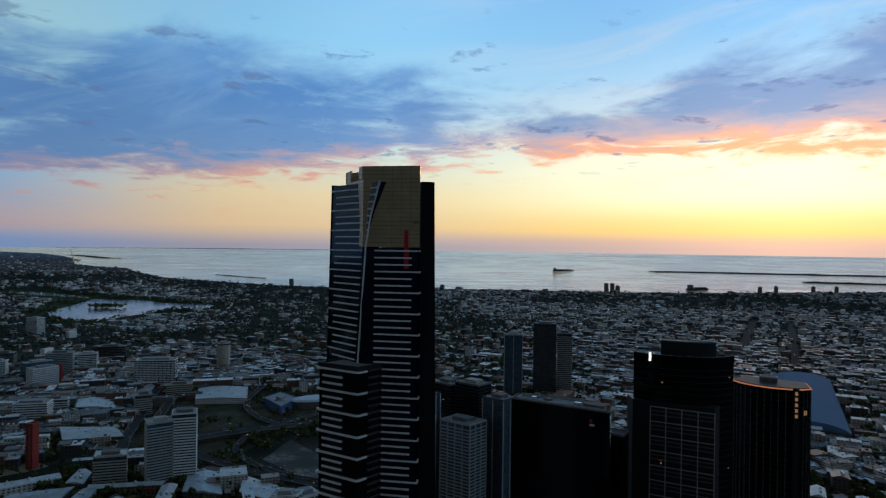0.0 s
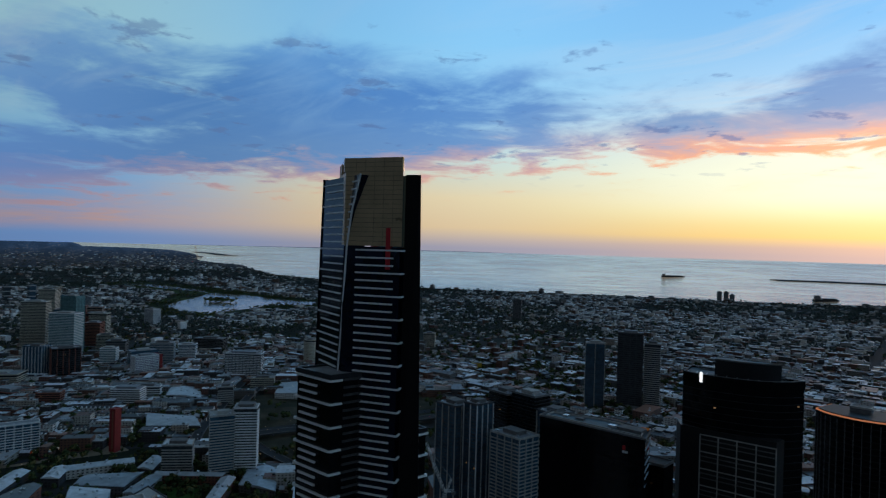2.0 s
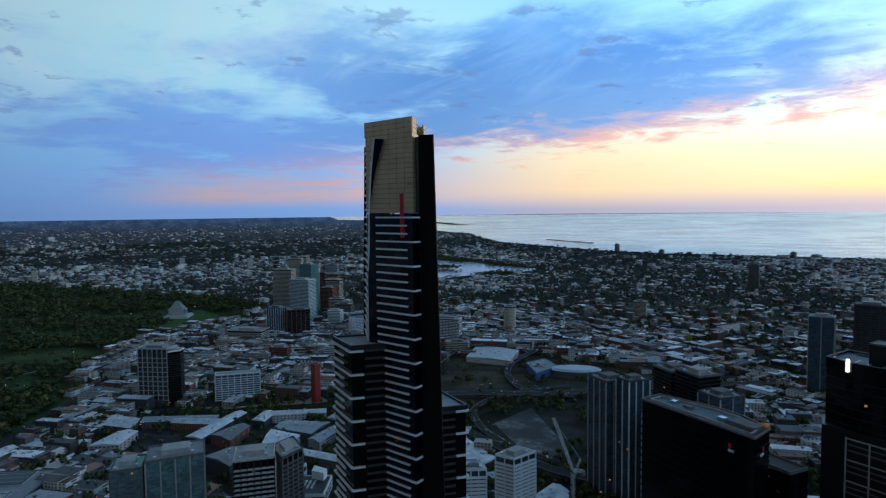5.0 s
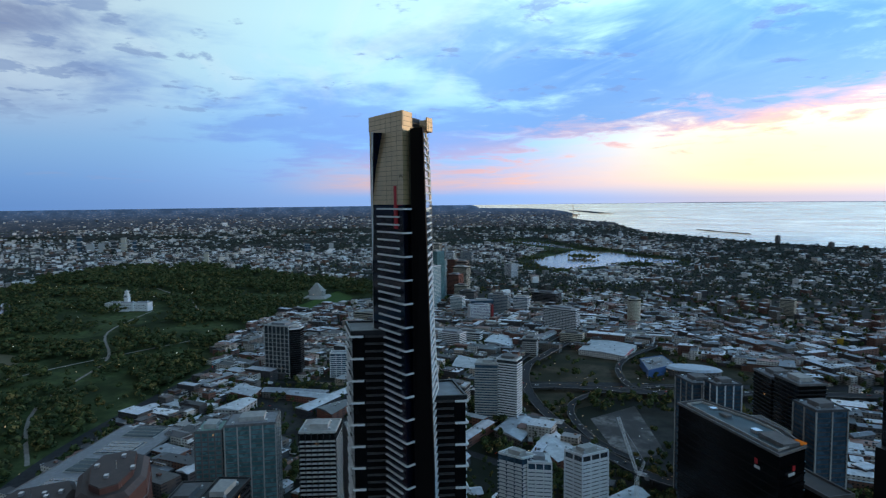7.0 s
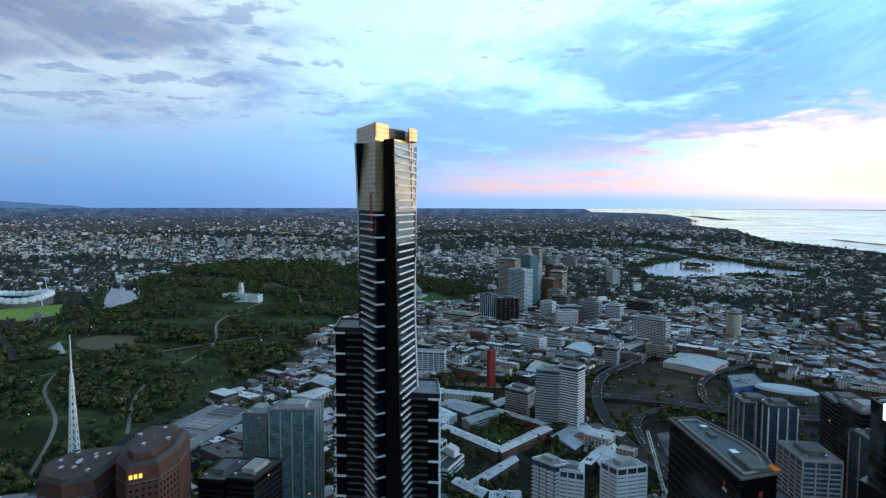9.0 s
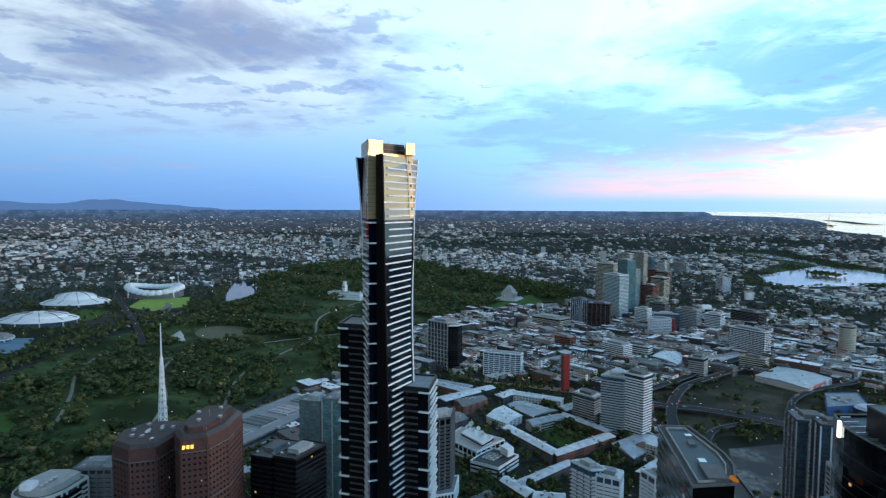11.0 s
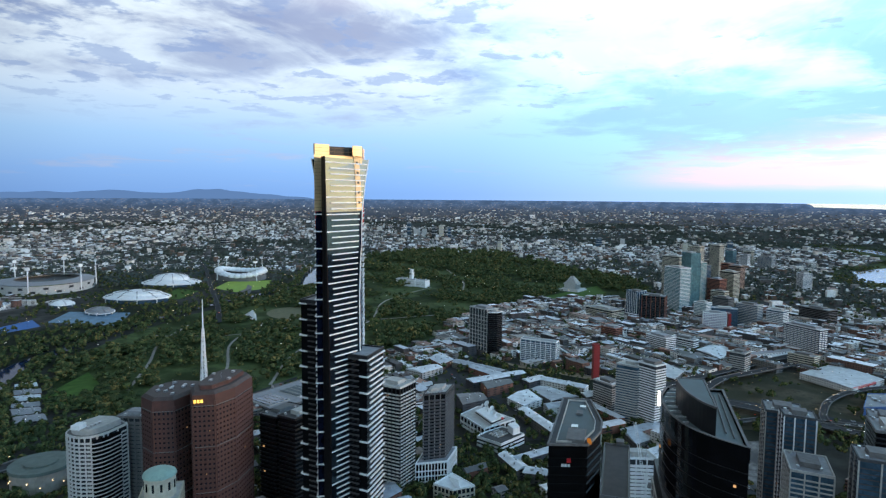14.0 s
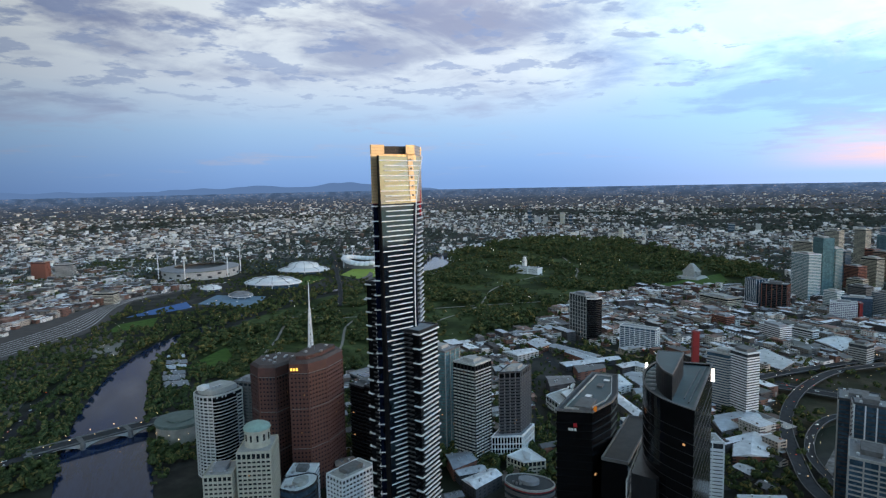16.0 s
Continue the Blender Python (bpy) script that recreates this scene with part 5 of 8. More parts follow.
building("hospital_block", "white and violet chequered block with a red end", front((-1158, 568), (-1156, 610), 24), 40, WHITE, facade_glass("violet_panel", (0.06, 0.035, 0.12), 0.4), floor=3.2, band=0.4, piers=3.2)
building("hospital_end", "red end wall tower of the chequered block", rect(-1168, 615, 22, 5, 5), 40, DARKRED, DARKRED, floor=8, band=0.5, plant=0)
building("office_block", "blue glass block behind the chequered building", front((-1230, 590), (-1222, 640), 30), 38, GLASS_SKY, GLASS_SKY, floor=3.5, band=0.4)
building("office_block", "white stepped office block", front((-982, 455), (-950, 486), 24), 28, WHITE, GLASS_GREY, floor=3.3, band=0.45, plant=0.5)
building("apartment_block", "long white slab block with blue bays", front((-1051, 687), (-998, 729), 20), 49, WHITE, WINDOW_DK, floor=3.1, band=0.5, piers=7, pier_mat=GLASS_SKY, plant=0.5, lit=1)
building("office_block", "low dark block with a blue-grey roof deck", front((-1353, 783), (-1302, 826), 30), 33, CONCRETE_DK, GLASS_BLACK, floor=3.4, band=0.3, roof=ROOFBLUE)
building("apartment_tower", "round concrete tower with ribbed floors", [(-1064 + 13 * math.cos(k * math.pi / 8), 893 + 13 * math.sin(k * math.pi / 8)) for k in range(16)], 54, CREAM, WINDOW_DK, floor=3.0, band=0.5, balcony=0.5, plant=0.4)
building("office_block", "beige block with dark bays", front((-876, 574), (-864, 594), 22), 31, CONCRETE, GLASS_GREY, floor=3.3, band=0.5, plant=0.4)
building("apartment_tower", "white lakeside tower with blue side", front((-1876, 899), (-1838, 908), 26), 50, WHITE, GLASS_SKY, floor=3.2, band=0.5)
# towers on the far side of the dark office tower
building("apartment_tower", "dark blue glass apartment tower with pale piers", [(-376, 522), (-350, 520), (-346, 544), (-372, 548)], 108, CONCRETE_BK, GLASS_SKY, floor=3.3, band=0.22, piers=8, pier_mat=CONCRETE, lit=5)
building("apartment_tower", "grey glass tower with white edge strips", [(-346, 528), (-330, 528), (-326, 548), (-344, 550)], 112, CONCRETE_BK, GLASS_SKY, floor=3.3, band=0.25, piers=8, pier_mat=WHITE, lit=3)
building("apartment_tower", "pale grey ribbed apartment tower", [(-311, 524), (-277, 521), (-272, 545), (-306, 549)], 93, CONCRETE, GLASS_SKY, floor=3.2, band=0.3, piers=8.5, lit=4)
building("apartment_tower", "black apartment tower with pale roof edges", [(-363, 590), (-335, 584), (-330, 608), (-358, 614)], 112, DARKPANEL, GLASS_BLACK, floor=3.3, band=0.3, lit=4, parapet=CONCRETE_DK)
building("apartment_tower", "black stepped apartment tower", [(-326, 578), (-296, 574), (-292, 596), (-322, 600)], 118, DARKPANEL, GLASS_BLACK, floor=3.3, band=0.3, lit=3, parapet=CONCRETE_DK)
building("apartment_tower", "slim blue glass tower beside the black ones", [(-282, 556), (-258, 553), (-254, 576), (-278, 580)], 112, CONCRETE_BK, GLASS_SKY, floor=3.3, band=0.2, piers=12, pier_mat=CONCRETE, lit=4)
building("apartment_tower", "dark blue glass tower with one bright edge", [(-463, 987), (-437, 1004), (-446, 1022), (-472, 1005)], 110, CONCRETE_BK, GLASS_SKY, floor=3.4, band=0.2, piers=13, pier_mat=CONCRETE, parapet=CONCRETE)
building("apartment_tower", "tall black tower with a lit roof box", [(-430, 1036), (-394, 1050), (-402, 1072), (-438, 1058)], 127, CONCRETE_BK, GLASS_GREY, floor=3.4, band=0.3, piers=9, parapet=CONCRETE_DK, plant=0.4)
building("apartment_tower", "grey ribbed tower behind the black pair", [(-396, 1062), (-372, 1072), (-380, 1092), (-404, 1082)], 110, CONCRETE, GLASS_GREY, floor=3.4, band=0.4)
building("apartment_tower", "grey public housing slab in the suburbs", front((-1248, 1920), (-1222, 1934), 22), 80, CONCRETE_DK, GLASS_GREY, floor=3.0, band=0.5)
building("apartment_block", "beige mid-rise block among terraces", front((-1066, 1254), (-1042, 1270), 20), 36, CREAM, GLASS_GREY, floor=3.0, band=0.5)
building("apartment_tower", "orange-brown tower beyond the railway", front((-911, -1530), (-930, -1490), 26), 56, BRICK, WINDOW_DK, floor=3.3, band=0.7)
building("office_tower", "grey office tower beyond the railway", front((-960, -1490), (-990, -1450), 30), 46, CONCRETE, GLASS_GREY, floor=3.5, band=0.5)
building("office_block", "cream block beside the railway", front((-735, -960), (-756, -915), 26), 28, CREAM, WINDOW_DK, floor=3.4, band=0.5)
for k, (x, y, h) in enumerate(((-1604, -2458, 52), (-1570, -2440, 52), (-1427, -2600, 40), (-1450, -2570, 40), (-1480, -2540, 44), (-1500, -2515, 42))):
    building("apartment_tower", "pale public housing slab beyond the stadium", rect(x, y, 30, 18, 35 + 20 * k), h, CREAM, GLASS_GREY, floor=3.0, band=0.55, group="public housing slabs", plant=0)

# ---- low sheds and terraces near by ----
ROOF_METAL = palette("metal_roofs", [(0.343, 0.369, 0.39), (0.109, 0.111, 0.114), (0.514, 0.541, 0.567), (0.84, 0.84, 0.84), (0.191, 0.201, 0.212), (0.22, 0.1, 0.07), (0.451, 0.477, 0.503), (0.811, 0.837, 0.84), (0.15, 0.14, 0.14), (0.572, 0.594, 0.615), (0.24, 0.2, 0.17)], 0.45, 0.15, 0.25)
WALL_MIX = palette("render_walls", [(0.15, 0.14, 0.13), (0.09, 0.085, 0.08), (0.40, 0.39, 0.37), (0.22, 0.09, 0.06), (0.06, 0.06, 0.065), (0.66, 0.64, 0.60), (0.11, 0.10, 0.095)], 0.8, 0.4, 0.2, panes=True)

HALL_ROOF = palette("hall_roofs", [(0.505, 0.548, 0.579), (0.627, 0.664, 0.691), (0.329, 0.36, 0.392), (0.68, 0.707, 0.723), (0.438, 0.454, 0.465)], 0.5, 0.12, 0.22)


def shed(poly, h, label="low building with a pale metal roof", rise=2.2, wall=WALL_MIX, roof=ROOF_METAL, name="low_building", group="low roofs", category="building", vents=2):
    """Walls under a gabled or hipped metal roof with a ridge, and a few vents."""
    c = centre(poly)
    FOOT.append(poly)
    t = thing(name, (c[0], c[1], 0), label, category, group)
    lp = ccw(local(poly, c))
    part("wall", prism(bmesh.new(), lp, 0, h), wall, t)
    bm = bmesh.new()
    if len(lp) == 4:
        if math.dist(lp[0], lp[1]) < math.dist(lp[1], lp[2]):
            lp = lp[1:] + lp[:1]
        e = inset(lp, -0.5)
        a, b = lerp(e[0], e[3], 0.5), lerp(e[1], e[2], 0.5)
        v = [bm.verts.new((*p, h - 0.1)) for p in e] + [bm.verts.new((*a, h + rise)), bm.verts.new((*b, h + rise))] + [bm.verts.new((*p, h - 0.4)) for p in e]
        for f in ((0, 1, 5, 4), (2, 3, 4, 5), (1, 2, 5), (3, 0, 4), (9, 8, 7, 6), (0, 6, 7, 1), (1, 7, 8, 2), (2, 8, 9, 3), (3, 9, 6, 0)):
            bm.faces.new([v[i] for i in f])
    else:
        prism(bm, inset(lp, -0.5), h - 0.4, h + rise * 0.6, top=inset(lp, 2.4))
    part("roof", bm, roof, t)
    cc = centre(lp)
    for k in range(vents):
        q = lerp(lp[k % len(lp)], cc, rng.uniform(0.4, 0.9))
        part("vent", box(bmesh.new(), q[0] - 1, q[0] + 1, q[1] - 0.8, q[1] + 0.8, h + 0.2, h + rise + 0.9), STEEL, t)
    return t


for poly, h, lab in (
    ([(-762, 201), (-724, 255), (-706, 246), (-744, 192)], 9, "long low building with a pale blue roof"),
    ([(-684, 203), (-750, 268), (-738, 280), (-668, 218)], 9, "long low roof beside the arts precinct"),
    ([(-703, 280), (-730, 300), (-718, 312), (-690, 292)], 10, "short arm of an angled blue-roofed hall"),
    ([(-728, 302), (-702, 372), (-686, 367), (-711, 299)], 10, "long angled hall with a pale blue roof"),
    ([(-618, 274), (-662, 294), (-626, 318), (-594, 300)], 9, "broad shed with a wide blue-grey roof"),
    ([(-664, 297), (-684, 318), (-652, 362), (-624, 330)], 9, "shed with rows of blue-grey roof sheets"),
    ([(-671, 363), (-700, 394), (-680, 396), (-654, 372)], 8, "low blue-roofed shop row"),
    ([(-668, 228), (-690, 262), (-676, 272), (-638, 244)], 12, "dark brick hall with saw-tooth roof"),
    ([(-577, 295), (-587, 305), (-519, 356), (-505, 349)], 10, "courtyard terrace with a grey roof"),
    ([(-503, 354), (-515, 349), (-577, 410), (-567, 421)], 10, "courtyard terrace with a grey roof"),
    ([(-607, 322), (-635, 360), (-624, 369), (-590, 330)], 10, "courtyard terrace with a grey roof"),
    ([(-586, 420), (-640, 372), (-632, 364), (-580, 412)], 10, "courtyard terrace with a grey roof"),
    ([(-437, 298), (-447, 306), (-420, 330), (-406, 322)], 10, "curved apartment terrace with a grey roof"),
    ([(-419, 331), (-418, 357), (-404, 356), (-404, 328)], 10, "curved apartment terrace with a grey roof"),
    ([(-436, 311), (-494, 363), (-484, 368), (-426, 319)], 10, "terrace row with a grey roof"),
    ([(-772, 120), (-808, 131), (-778, 160), (-742, 150)], 10, "group of pale-roofed studios"),
    ([(-702, 106), (-738, 136), (-728, 156), (-690, 136)], 10, "wide studio hall with a pale roof"),
    ([(-622, 124), (-654, 160), (-638, 168), (-604, 136)], 10, "small low hall with a pale roof"),
    ([(-784, 166), (-746, 248), (-730, 240), (-764, 160)], 9, "long pale roof along the avenue"),
    ([(-551, 415), (-599, 460), (-560, 470), (-512, 432)], 8, "white-roofed market hall among dark terraces"),
    ([(-500, 444), (-530, 478), (-462, 476), (-450, 446)], 9, "broad pinkish curved-roof market"),
    ([(-593, 213), (-608, 240), (-585, 255), (-556, 231)], 16, "blank grey theatre box without windows"),
    ([(-816, 437), (-878, 466), (-818, 505), (-768, 488)], 10, "white flat roof with red walls"),
    ([(-331, 201), (-345, 217), (-333, 233), (-306, 222)], 12, "low block with a grey roof"),
    ([(-291, 238), (-322, 252), (-315, 266), (-281, 256)], 12, "low block with a brown roof"),
    ([(-968, 536), (-1020, 568), (-980, 600), (-914, 568)], 9, "long white warehouse roof"),
    ([(-862, 669), (-926, 726), (-862, 778), (-798, 719)], 9, "wide white car showroom with a red edge"),
    ([(-371, 454), (-386, 489), (-366, 492), (-350, 456)], 9, "low shop with a white sawtooth roof"),
    ([(-369, -246), (-389, -223), (-404, -246), (-384, -269)], 6, "boat shed with a pale blue roof"),
    ([(-388, -273), (-407, -250), (-421, -272), (-403, -295)], 6, "boat shed with a blue-grey roof"),
    ([(-409, -300), (-427, -276), (-438, -291), (-421, -315)], 5, "boat shed with a low pale roof"),
    ([(-425, -319), (-444, -294), (-459, -313), (-441, -337)], 6, "boat shed with a white gabled roof"),
    ([(-448, -345), (-466, -318), (-480, -336), (-463, -361)], 5, "boat shed with a grey roof"),
    ([(-470, -368), (-488, -350), (-500, -366), (-484, -384)], 5, "small boat shed with a white roof"),
):
    shed(poly, h, lab, roof=ROOFBLUE if "boat" in lab and "white" not in lab else ROOF_METAL if "brown" in lab or "brick" in lab or "theatre" in lab else HALL_ROOF, vents=5)

# rows of gabled white terraces
SLATE = surface("slate_roof", (0.085, 0.09, 0.10), 0.6, 0.0, 0.3, 0.4, 0.05)


def terrace(p, q, deep, h, label, wall=WHITE, roof=SLATE, bay=6.5, gables=True):
    """Joined houses from p to q with a party wall, gable, window and chimney each."""
    p, q = Vector(p), Vector(q)
    u = (q - p).normalized()
    n = Vector((u.y, -u.x))
    if n.dot(Vector((200, 200)) - p) < 0:
        n = -n
    m = max(3, round((q - p).length / bay))
    w = (q - p).length / m
    t = thing("terrace", (p.x, p.y, 0), label, "houses", "terraces", turn=math.degrees(math.atan2(u.y, u.x)))
    side = 1 if Vector((-u.y, u.x)).dot(n) > 0 else -1
    y0, y1 = (0, deep * -side) if side < 0 else (-deep, 0)
    L = m * w
    FOOT.append([tuple(p), tuple(q), tuple(q - n * deep), tuple(p - n * deep)])
    part("wall", box(bmesh.new(), 0, L, min(y0, y1), max(y0, y1), 0, h), wall, t)
    a, b = min(y0, y1) - 0.4, max(y0, y1) + 0.4
    bm = bmesh.new()
    z0, z1 = h, h + 3.0
    v = [bm.verts.new(c) for c in ((-0.3, a, z0), (L + 0.3, a, z0), (L + 0.3, b, z0), (-0.3, b, z0), (-0.3, (a + b) / 2, z1), (L + 0.3, (a + b) / 2, z1))]
    for fc in ((0, 1, 5, 4), (2, 3, 4, 5), (0, 4, 3), (1, 2, 5), (3, 2, 1, 0)):
        bm.faces.new([v[i] for i in fc])
    part("roof", bm, roof, t)
    front_y = b if side > 0 else a
    s = 1 if side > 0 else -1
    gm = bmesh.new()
    v = [gm.verts.new(c) for c in ((-w * 0.32, 0, 0), (w * 0.32, 0, 0), (0, 0, 2.4), (-w * 0.32, -s * 3.0, 0), (w * 0.32, -s * 3.0, 0), (0, -s * 3.0, 2.4))]
    for fc in ((0, 1, 2), (3, 5, 4), (0, 2, 5, 3), (1, 4, 5, 2)):
        gm.faces.new([v[i] for i in fc])
    gable = mesh_of("gable", gm, wall)
    pane = mesh_of("window", box(bmesh.new(), -1.0, 1.0, -0.12, 0.12, 0, 1.5), WINDOW_DK)
    stack = mesh_of("chimney", box(bmesh.new(), -0.5, 0.5, -0.6, 0.6, 0, 2.2), BRICK)
    for k in range(m):
        x = (k + 0.5) * w
        if gables:
            shared("gable", gable, t, h).location = (x, front_y - 0.2 * s, h)
        for z in (1.2, h - 2.4):
            shared("window", pane, t).location = (x, front_y - 0.36 * s, z)
        if k % 2:
            shared("chimney", stack, t).location = (k * w, (a + b) / 2, h + 1.6)
    return t


for p_, q_, dp_, h_, lab_, wall_, roof_, gb_ in (
    ((-1110, 505), (-1067, 580), 12, 9, "long white terrace of joined flats", WHITE, ROOFBLUE, False),
    ((-1065, 584), (-1044, 653), 12, 9, "long white terrace of joined flats", WHITE, ROOFBLUE, False),
    ((-908, 310), (-812, 360), 11, 8, "white gabled terrace with slate roofs", WHITE, SLATE, True),
    ((-934, 330), (-850, 376), 11, 8, "cream gabled terrace with slate roofs", CREAM, SLATE, True),
    ((-980, 399), (-926, 454), 11, 9, "white gabled terrace with slate roofs", WHITE, SLATE, True),
    ((-887, 392), (-862, 446), 11, 8, "white gabled terrace with slate roofs", WHITE, SLATE, True),
    ((-920, 398), (-892, 452), 11, 8, "cream gabled terrace with slate roofs", CREAM, SLATE, True),
    ((-935, 528), (-868, 569), 16, 9, "flat-roofed pale workshop row", CREAM, ROOFBLUE, False),
    ((-950, 619), (-1002, 692), 14, 10, "white flats in a long row", WHITE, ROOFBLUE, False),
    ((-1010, 430), (-985, 470), 11, 8, "white gabled terrace with slate roofs", WHITE, SLATE, True),
):
    terrace(p_, q_, dp_, h_, lab_, wall_, roof_, 6.5, gb_)
STOREBLUE = surface("blue_sheet_wall", (0.06, 0.13, 0.30), 0.6, 0.0, 0.15, 0.2, 0.05)
tst = building("store", "broad blue-walled store with a cluttered grey roof", [(-768, 727), (-776, 772), (-722, 758), (-704, 702)], 12, STOREBLUE, STOREBLUE, floor=5.5, band=0.5, plant=0.2, roof=ROOFBLUE)
for k in range(14):
    x, y = rng.uniform(-20, 18), rng.uniform(-16, 14)
    part("air_unit", prism(bmesh.new(), rect(x, y, rng.uniform(2, 5), rng.uniform(2, 4), 70), 11.6, 13.4), (CONCRETE, STEEL, CONCRETE_DK)[k % 3], tst)
YELLOW = surface("yellow_cladding", (0.55, 0.36, 0.03), 0.6, 0.0, 0.15, 0.3, 0.05)
building("store", "small store with a bright yellow front", front((-797, 1118), (-784, 1133), 14), 13, YELLOW, YELLOW, floor=6, band=0.5, plant=0.3)

tsr = thing("sign_band", (-799, 719, 0), "long red fascia on posts beside a white showroom", "sign", turn=137)
part("fascia", box(bmesh.new(), 0, 62, -0.6, 0.6, 6.0, 9.2, 0.1), RED, tsr)
for k in range(5):
    part("post", tube(bmesh.new(), (3 + 14 * k, 0, 0), (3 + 14 * k, 0, 6.1), 0.3), STEEL, tsr)

# white terraced studio building with dishes
def dish_building():
    main = [(-527, 236), (-560, 249), (-530, 299), (-491, 272)]
    t = building("studio_building", "white terraced studio building with rooftop dishes", main, 14, WHITE, WINDOW_DK, floor=4.5, band=0.55, piers=7.5, plant=0, roof=CONCRETE)
    c = centre(main)
    low = local([(-476, 267), (-492, 274), (-512, 288), (-497, 315), (-462, 296)], c)
    part("lower_block", prism(bmesh.new(), low, 0, 10.4), WHITE, t, "white lower block with a dark roof deck")
    for z in (3.0, 6.8):
        part("window_strip", ring(bmesh.new(), low, z, z + 1.6, 0.3, 0.08), WINDOW_DK, t)
    part("dark_deck", prism(bmesh.new(), inset(low, 1.6), 10.4, 10.8), ROOFDARK, t, "dark roof deck full of air units")
    part("deck_rail", ring(bmesh.new(), low, 10.4, 11.4, 0.4), WHITE, t)
    upper = local([(-534, 252), (-552, 260), (-525, 288), (-504, 277)], c)
    part("upper_storey", prism(bmesh.new(), upper, 13.6, 18), WHITE, t, "white upper storey carrying the dishes")
    part("upper_glass", ring(bmesh.new(), upper, 14.6, 16.4, 0.3, 0.08), WINDOW_DK, t)
    part("lift_house", prism(bmesh.new(), local([(-500, 296), (-511, 302), (-497, 310), (-489, 304)], c), 8, 18.5), WHITE, t, "white lift house")
    mid = centre(low)
    e1, e2 = Vector((-0.86, 0.5)), Vector((0.5, 0.86))
    for k in range(6):
        for j in range(4):
            q = Vector(mid) + e1 * (2.9 * (k - 2.5)) + e2 * (4.0 * (j - 1.5))
            part("air_unit", prism(bmesh.new(), rect(q.x, q.y, 1.7, 2.2, 60), 10.7, 12.0 + 0.3 * ((k + j) % 2)), CONCRETE if (k + j) % 3 else STEEL, t)
    for x, y, r, turn in ((-553, 262, 3.6, -40), (-524, 275, 3.8, -20), (-535, 266, 3.2, -50), (-516, 282, 3.0, 10), (-545, 258, 2.6, -70), (-541, 270, 2.4, 20)):
        bm = bmesh.new()
        rows = []
        for q, z in ((0.05, 0.0), (0.5, 0.12), (0.85, 0.38), (1.0, 0.55)):
            rows.append([bm.verts.new((r * q * math.cos(a), r * q * math.sin(a), r * z)) for a in [k * math.pi / 8 for k in range(16)]])
        for a, b in zip(rows, rows[1:]):
            for i in range(16):
                bm.faces.new((a[i], a[(i + 1) % 16], b[(i + 1) % 16], b[i]))
        bm.faces.new(rows[0][::-1])
        ob = part("dish", bm, WHITE, t, "white satellite dish")
        ob.matrix_basis = pose(x - c[0], y - c[1], 20.4, 50, 0, turn + 90)
        part("mast", tube(bmesh.new(), (x - c[0], y - c[1], 17.5), (x - c[0], y - c[1], 20.8), 0.4), STEEL, t)
    x, y = -513 - c[0], 288 - c[1]
    part("red_dish", tube(bmesh.new(), (x, y, 18), (x + 0.5, y - 0.4, 20.4), 0.6, 1.6, 12), RED, t, "red round sign on the roof")


dish_building()
thw = building("office_block", "low cream block with a white angular roof", [(-347, 258), (-372, 268), (-354, 293), (-341, 277)], 15, CREAM, WINDOW_DK, floor=3.6, band=0.5, piers=4.0, plant=0, roof=WHITE, parapet=WHITE)
for k in range(5):
    part("roof_fin", strip(bmesh.new(), (-9 + 3.4 * k, -7 + 2 * k), (-4 + 3.4 * k, 4 + 1.2 * k), 15.2, 16.4, 0.5), WHITE, thw)
rcp = spline([(-300, 275), (-312, 273), (-321, 285), (-322, 304), (-312, 316), (-300, 312), (-293, 300), (-295, 284), (-300, 275)], 3)[:-1]
trc = building("theatre", "low round-cornered hall with a red rim band", rcp, 14, CONCRETE_DK, GLASS_GREY, floor=6.0, band=0.5, plant=0.3, roof=ROOFDARK, parapet=CONCRETE)
part("red_rim", ring(bmesh.new(), local(rcp, centre(rcp)), 11.6, 12.7, 0.4, 0.45), DARKRED, trc, "dull red rim band")

# gallery with a flat bluish glass roof
tg = building("gallery", "long stone gallery with a pale glazed roof", [(-497, -38), (-655, 20), (-628, 82), (-468, 28)], 16, CONCRETE_DK, GLASS_GREY, floor=12, band=0.85, plant=0, roof=ROOFBLUE)
for k in range(4):
    x, y = 54.0 * (1.5 - k) * 0.75, -20.0 * (1.5 - k) * 0.75
    part("skylight", prism(bmesh.new(), rect(x, y, 28, 34, -20), 15.6, 17.2), (GLASS_SKY, ROOFTEAL)[k % 2], tg, "pale glazed roof light")
    part("court_rim", ring(bmesh.new(), rect(x, y, 31, 37, -20), 15.5, 16.6, 1.0), CONCRETE, tg)
    for j in range(3):
        part("glazing_bar", prism(bmesh.new(), rect(x + 9 * (j - 1) * 0.94, y - 9 * (j - 1) * 0.34, 0.5, 33, -20), 17.2, 17.5), CONCRETE, tg)

